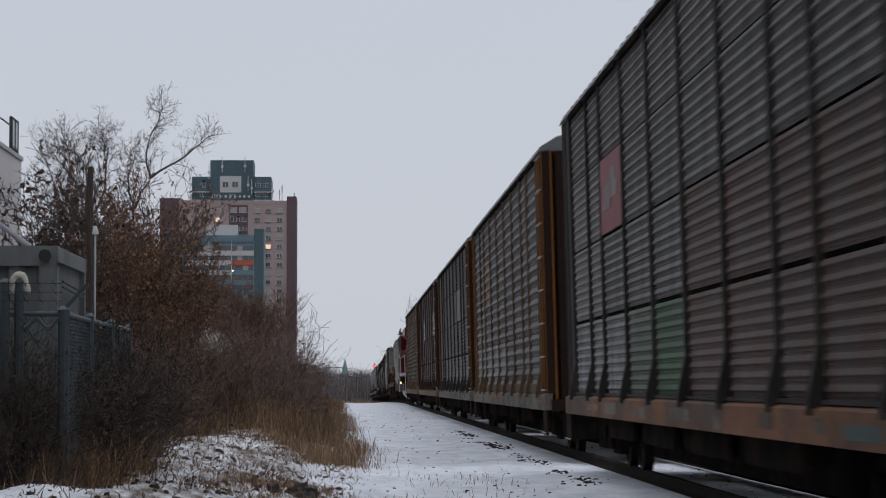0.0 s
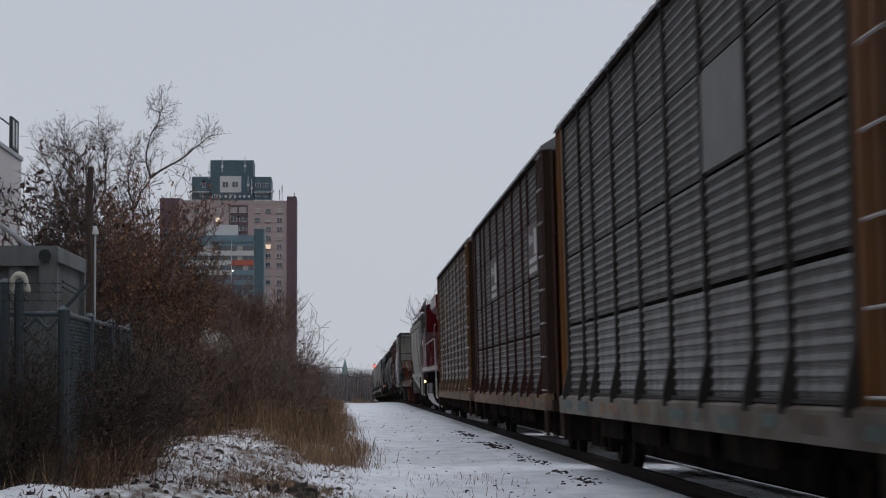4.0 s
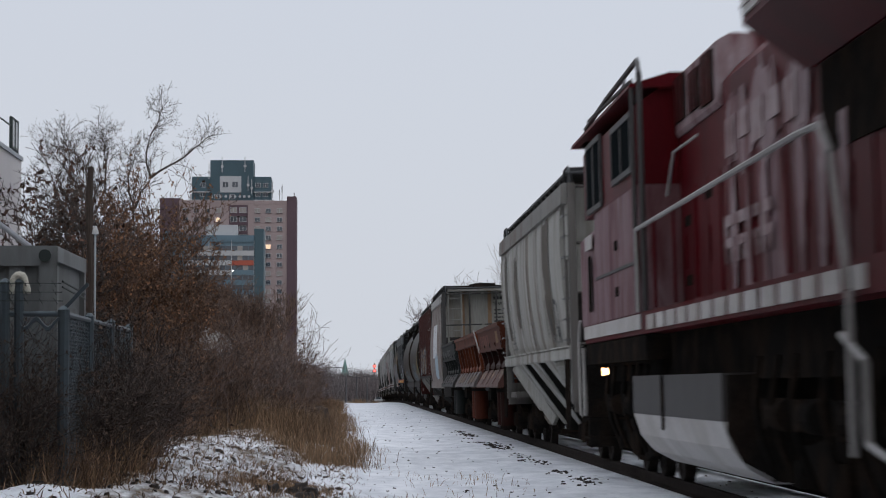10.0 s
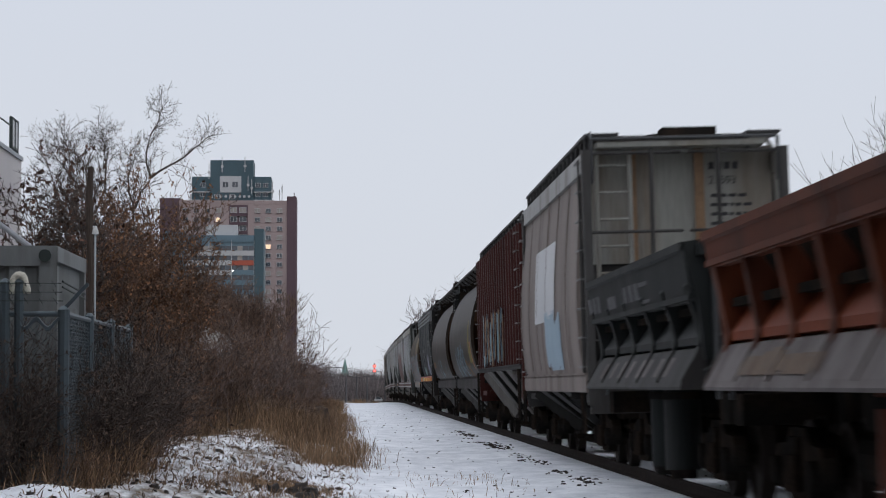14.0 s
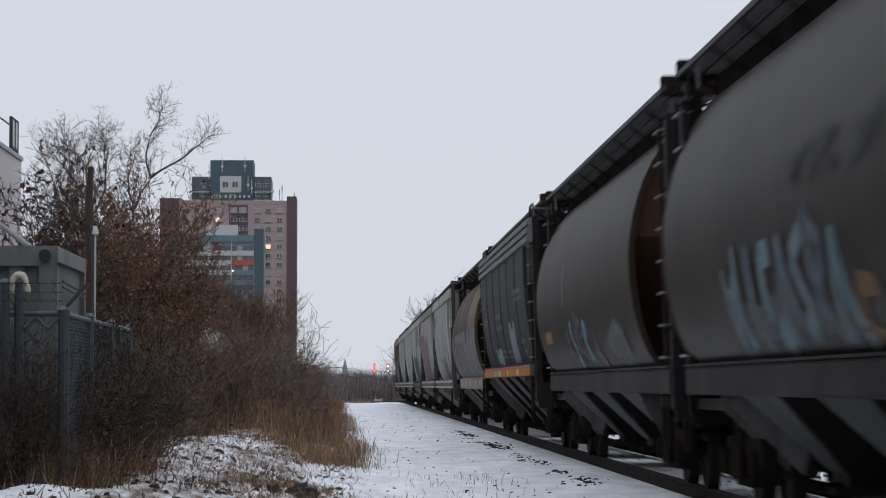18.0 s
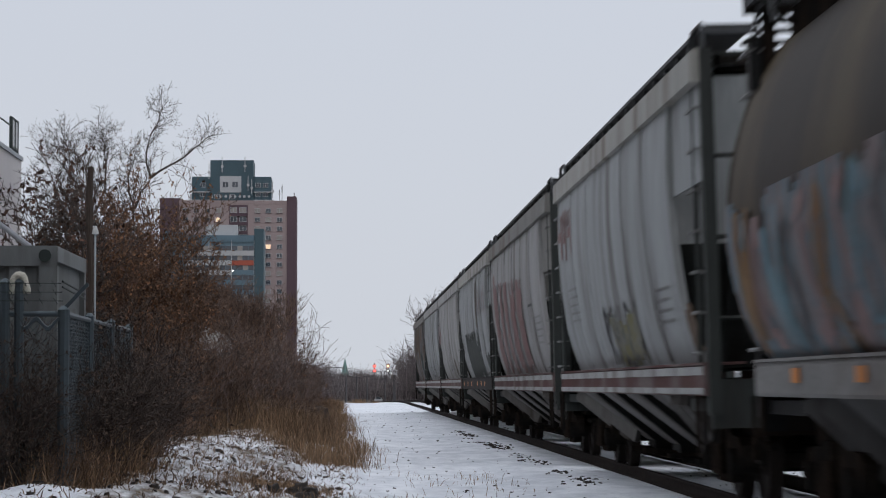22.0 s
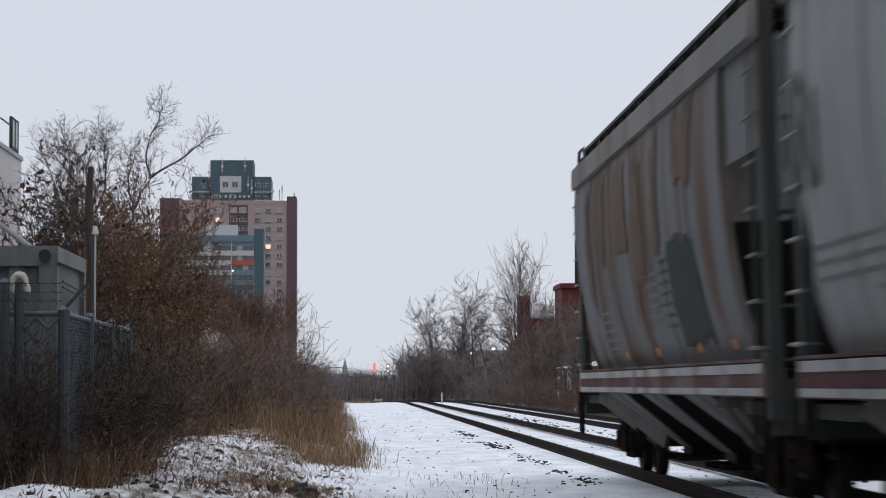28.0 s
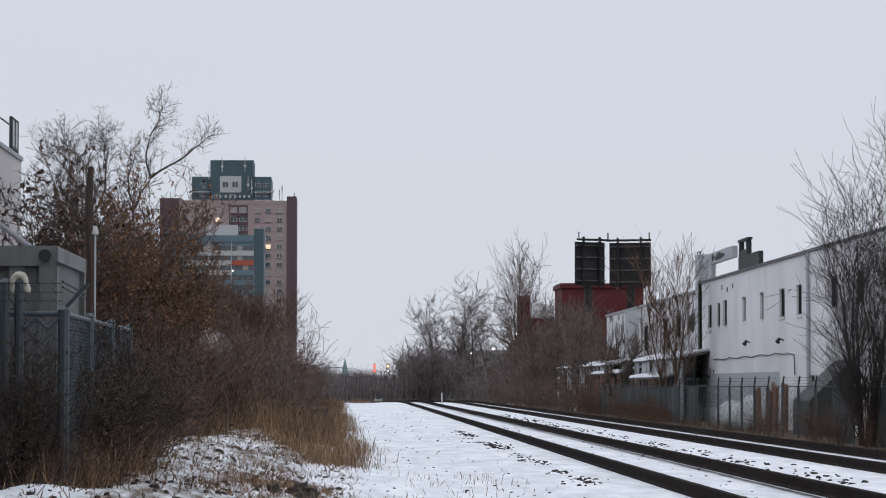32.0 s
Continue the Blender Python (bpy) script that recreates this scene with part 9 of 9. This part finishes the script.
spots = []
for i in range(600):
    y = 44 + 170 * (i / 600.0) ** 1.6
    edge = 0.15 - 0.006 * (y - 44) + 0.35 * noise.noise((y * 0.08, 0, 5))
    spots.append((edge - abs(rnd.gauss(0, 0.85)), y + rnd.uniform(-1, 1), rnd.uniform(0.15, 0.8) * (0.7 + 0.9 * noise.noise((y * 0.35, i * 0.13, 2.0))), 0.24, 34))
blades("dry_grass", spots, STRAW, "tall straw-coloured dry grass along the snow's edge", 1)
spots = [(rnd.uniform(-5.5, -0.8), rnd.uniform(52, 130), rnd.uniform(0.5, 1.3), 0.2, 24) for i in range(420)]
spots += [(rnd.uniform(-3.6, -0.6), rnd.uniform(49, 74), rnd.uniform(0.5, 1.25), 0.22, 26) for i in range(150)]
blades("dead_weeds", spots, STRAW_DARK, "dull dead weeds among the bushes", 2)
spots = [(rnd.uniform(-3.6, -0.8), rnd.uniform(48, 72), rnd.uniform(0.5, 1.1), 0.2, 22) for i in range(130)]
blades("standing_straw", spots, STRAW, "pale standing straw before the thicket", 12)
spots = [(rnd.uniform(-3.2, -2.35), rnd.uniform(25.0, 33), rnd.uniform(0.35, 0.85), 0.10, 20) for i in range(60)]
spots += [(rnd.uniform(-2.4, 0.1), rnd.uniform(31, 45), rnd.uniform(0.08, 0.2), 0.16, 8) for i in range(60)]
spots += [(rnd.uniform(-1.9, 0.0), rnd.uniform(29, 32.5), rnd.uniform(0.08, 0.2), 0.2, 26) for i in range(40)]
spots += [(rnd.uniform(0.6, 2.4), rnd.uniform(32, 42), rnd.uniform(0.10, 0.3), 0.16, 5) for i in range(26)]
spots += [(0.62 + rnd.gauss(0, 0.3), 224 + rnd.gauss(0, 1.2), 0.55, 0.3, 40) for i in range(14)]
spots += [(2.15 + rnd.gauss(0, 0.13), 226 + rnd.gauss(0, 1.0), 0.4, 0.2, 30) for i in range(7)]
blades("sparse_grass", spots, STRAW, "sparse dry grass poking through the snow", 3)
spots = [(rnd.uniform(11.6, 13.4), rnd.uniform(62, 240), rnd.uniform(0.2, 0.6), 0.25, 16) for i in range(330)]
blades("verge_weeds", spots, STRAW_DARK, "dead weeds on the far verge", 4)

spots = [(rnd.uniform(-3.3, 0.0), 22 + 30 * rnd.random(), rnd.uniform(0.12, 0.3), 0.16, 14) for i in range(560)]
blades("dead_litter", spots, STRAW_DARK, "flattened dead stalks lying in thin snow", 9, tilt=1.6, width=0.007)
spots = [(rnd.gauss(-0.9, 0.5), rnd.gauss(32.5, 1.0), rnd.uniform(0.10, 0.22), 0.2, 30) for i in range(60)]
blades("matted_grass", spots, STRAW, "matted brown grass on the snowy bank", 10, tilt=1.0, width=0.006)


def clods(name, spots, material, label, seed):
    """Lumps of earth, ballast and frozen litter."""
    r = random.Random(seed)
    v, f = [], []
    for x, y, size in spots:
        z = lay(x, y)
        n0 = len(v)
        sx, sy, sz = size * r.uniform(0.7, 1.5), size * r.uniform(0.8, 1.8), size * r.uniform(0.4, 0.8)
        a = r.uniform(0, 6.28)
        for k in range(6):
            t = a + 2 * math.pi * k / 6
            q = r.uniform(0.7, 1.15)
            v.append((x + sx * q * math.cos(t), y + sy * q * math.sin(t), z - 0.03))
        for k in range(6):
            t = a + 2 * math.pi * k / 6 + 0.2
            q = r.uniform(0.35, 0.75)
            v.append((x + sx * q * math.cos(t), y + sy * q * math.sin(t), z + sz * r.uniform(0.5, 1.0)))
        for k in range(6):
            j = (k + 1) % 6
            f.append((n0 + k, n0 + j, n0 + 6 + j, n0 + 6 + k))
        f.append(tuple(n0 + 6 + k for k in range(6)))
    me = bpy.data.meshes.new(name)
    me.from_pydata(v, [], f)
    me.materials.append(material)
    return tagged(new(name, me), label, "debris", kind="stuff")


EARTH = surface("dark_frozen_earth", (0.035, 0.03, 0.027), 0.95, 0, 0.4, 3, 25, 0.4)
spots = []
for i in range(420):
    y = 36 + 42 * rnd.random() ** 1.3
    thick = noise.noise((y * 0.45, 0.0, 4.4)) + 0.5 * noise.noise((y * 1.7, 0.0, 9.1))
    if thick > -0.12:
        spots.append((3.42 - 0.004 * (y - 36) + rnd.gauss(0, 0.08 + 0.22 * max(0.0, thick)), y, rnd.uniform(0.015, 0.04 + 0.05 * max(0.0, thick))))
spots += [(rnd.uniform(0.3, 3.3), 30 + 120 * rnd.random() ** 1.6, rnd.uniform(0.012, 0.04)) for i in range(190)]
spots += [(7.15 + rnd.gauss(0, 0.22), 36 + 90 * rnd.random() ** 1.2, rnd.uniform(0.02, 0.06)) for i in range(260)]
spots += [(TRACK_X + rnd.gauss(0, 0.4), 30 + 60 * rnd.random(), rnd.uniform(0.015, 0.045)) for i in range(60)]
clods("ballast_clods", spots, EARTH, "dark ballast and dead weeds showing through the snow", 5)
spots = [(rnd.uniform(-3.4, -0.1), 22 + 33 * rnd.random(), rnd.uniform(0.015, 0.06)) for i in range(520)]
spots += [(-0.62 + rnd.gauss(0, 0.1), 31.5 + rnd.gauss(0, 0.3), 0.14) for i in range(8)]
clods("earth_clods", spots, EARTH, "dark clods of earth breaking through thin snow", 6)

# low stump in the grass
st = thing("tree_stump", pose(-1.25, 80, lay(-1.25, 80)), "broad weathered stump in the dry grass", "stump")
bm = B()
loft(bm, [[((r0 + 0.09 * math.sin(i * 2.1 + k)) * math.cos(2 * math.pi * i / 12), (r0 + 0.07 * math.sin(i * 1.3)) * math.sin(2 * math.pi * i / 12), z) for i in range(12)] for k, (r0, z) in enumerate(((0.62, -0.1), (0.52, 0.25), (0.46, 0.5), (0.3, 0.58)))])
part("stump", bm, WOOD, st)

# ---- movement: the train rolls towards and past the camera, slowly gathering speed ----
def run(t):
    """Metres that the train has rolled since 12 s."""
    k = (t - 12.0) / 10.0
    return 10 * (14.5675 * k + 0.4732 * k ** 2 + 0.2131 * k ** 3 - 0.0734 * k ** 4)


def on_track(y, half):
    """The pose of a car whose middle is y metres along the track."""
    a, b = grade(y - half), grade(y + half)
    return pose(TRACK_X, y, 0.02 + (a + b) / 2, math.degrees(math.atan2(b - a, 2 * half)), -TILT, 0)


def motions():
    for car, middle, half in TRAIN:
        walk(car, [(t, on_track(middle - run(t), half)) for t in range(0, 33)])
    # every wheel rolls with the train; those on one side turn alike and share their keys
    lead = {}
    for wheel, side in WHEELS:
        if side not in lead:
            walk(wheel, [(k / FPS, Matrix.Rotation(side * run(k / FPS) / 0.457, 4, "X")) for k in range(0, 32 * FPS + 1)])
            lead[side] = wheel.animation_data
        else:
            wheel.rotation_mode = "QUATERNION"
            wheel.animation_data_create().action = lead[side].action
            wheel.animation_data.action_slot = lead[side].action_slot


motions()
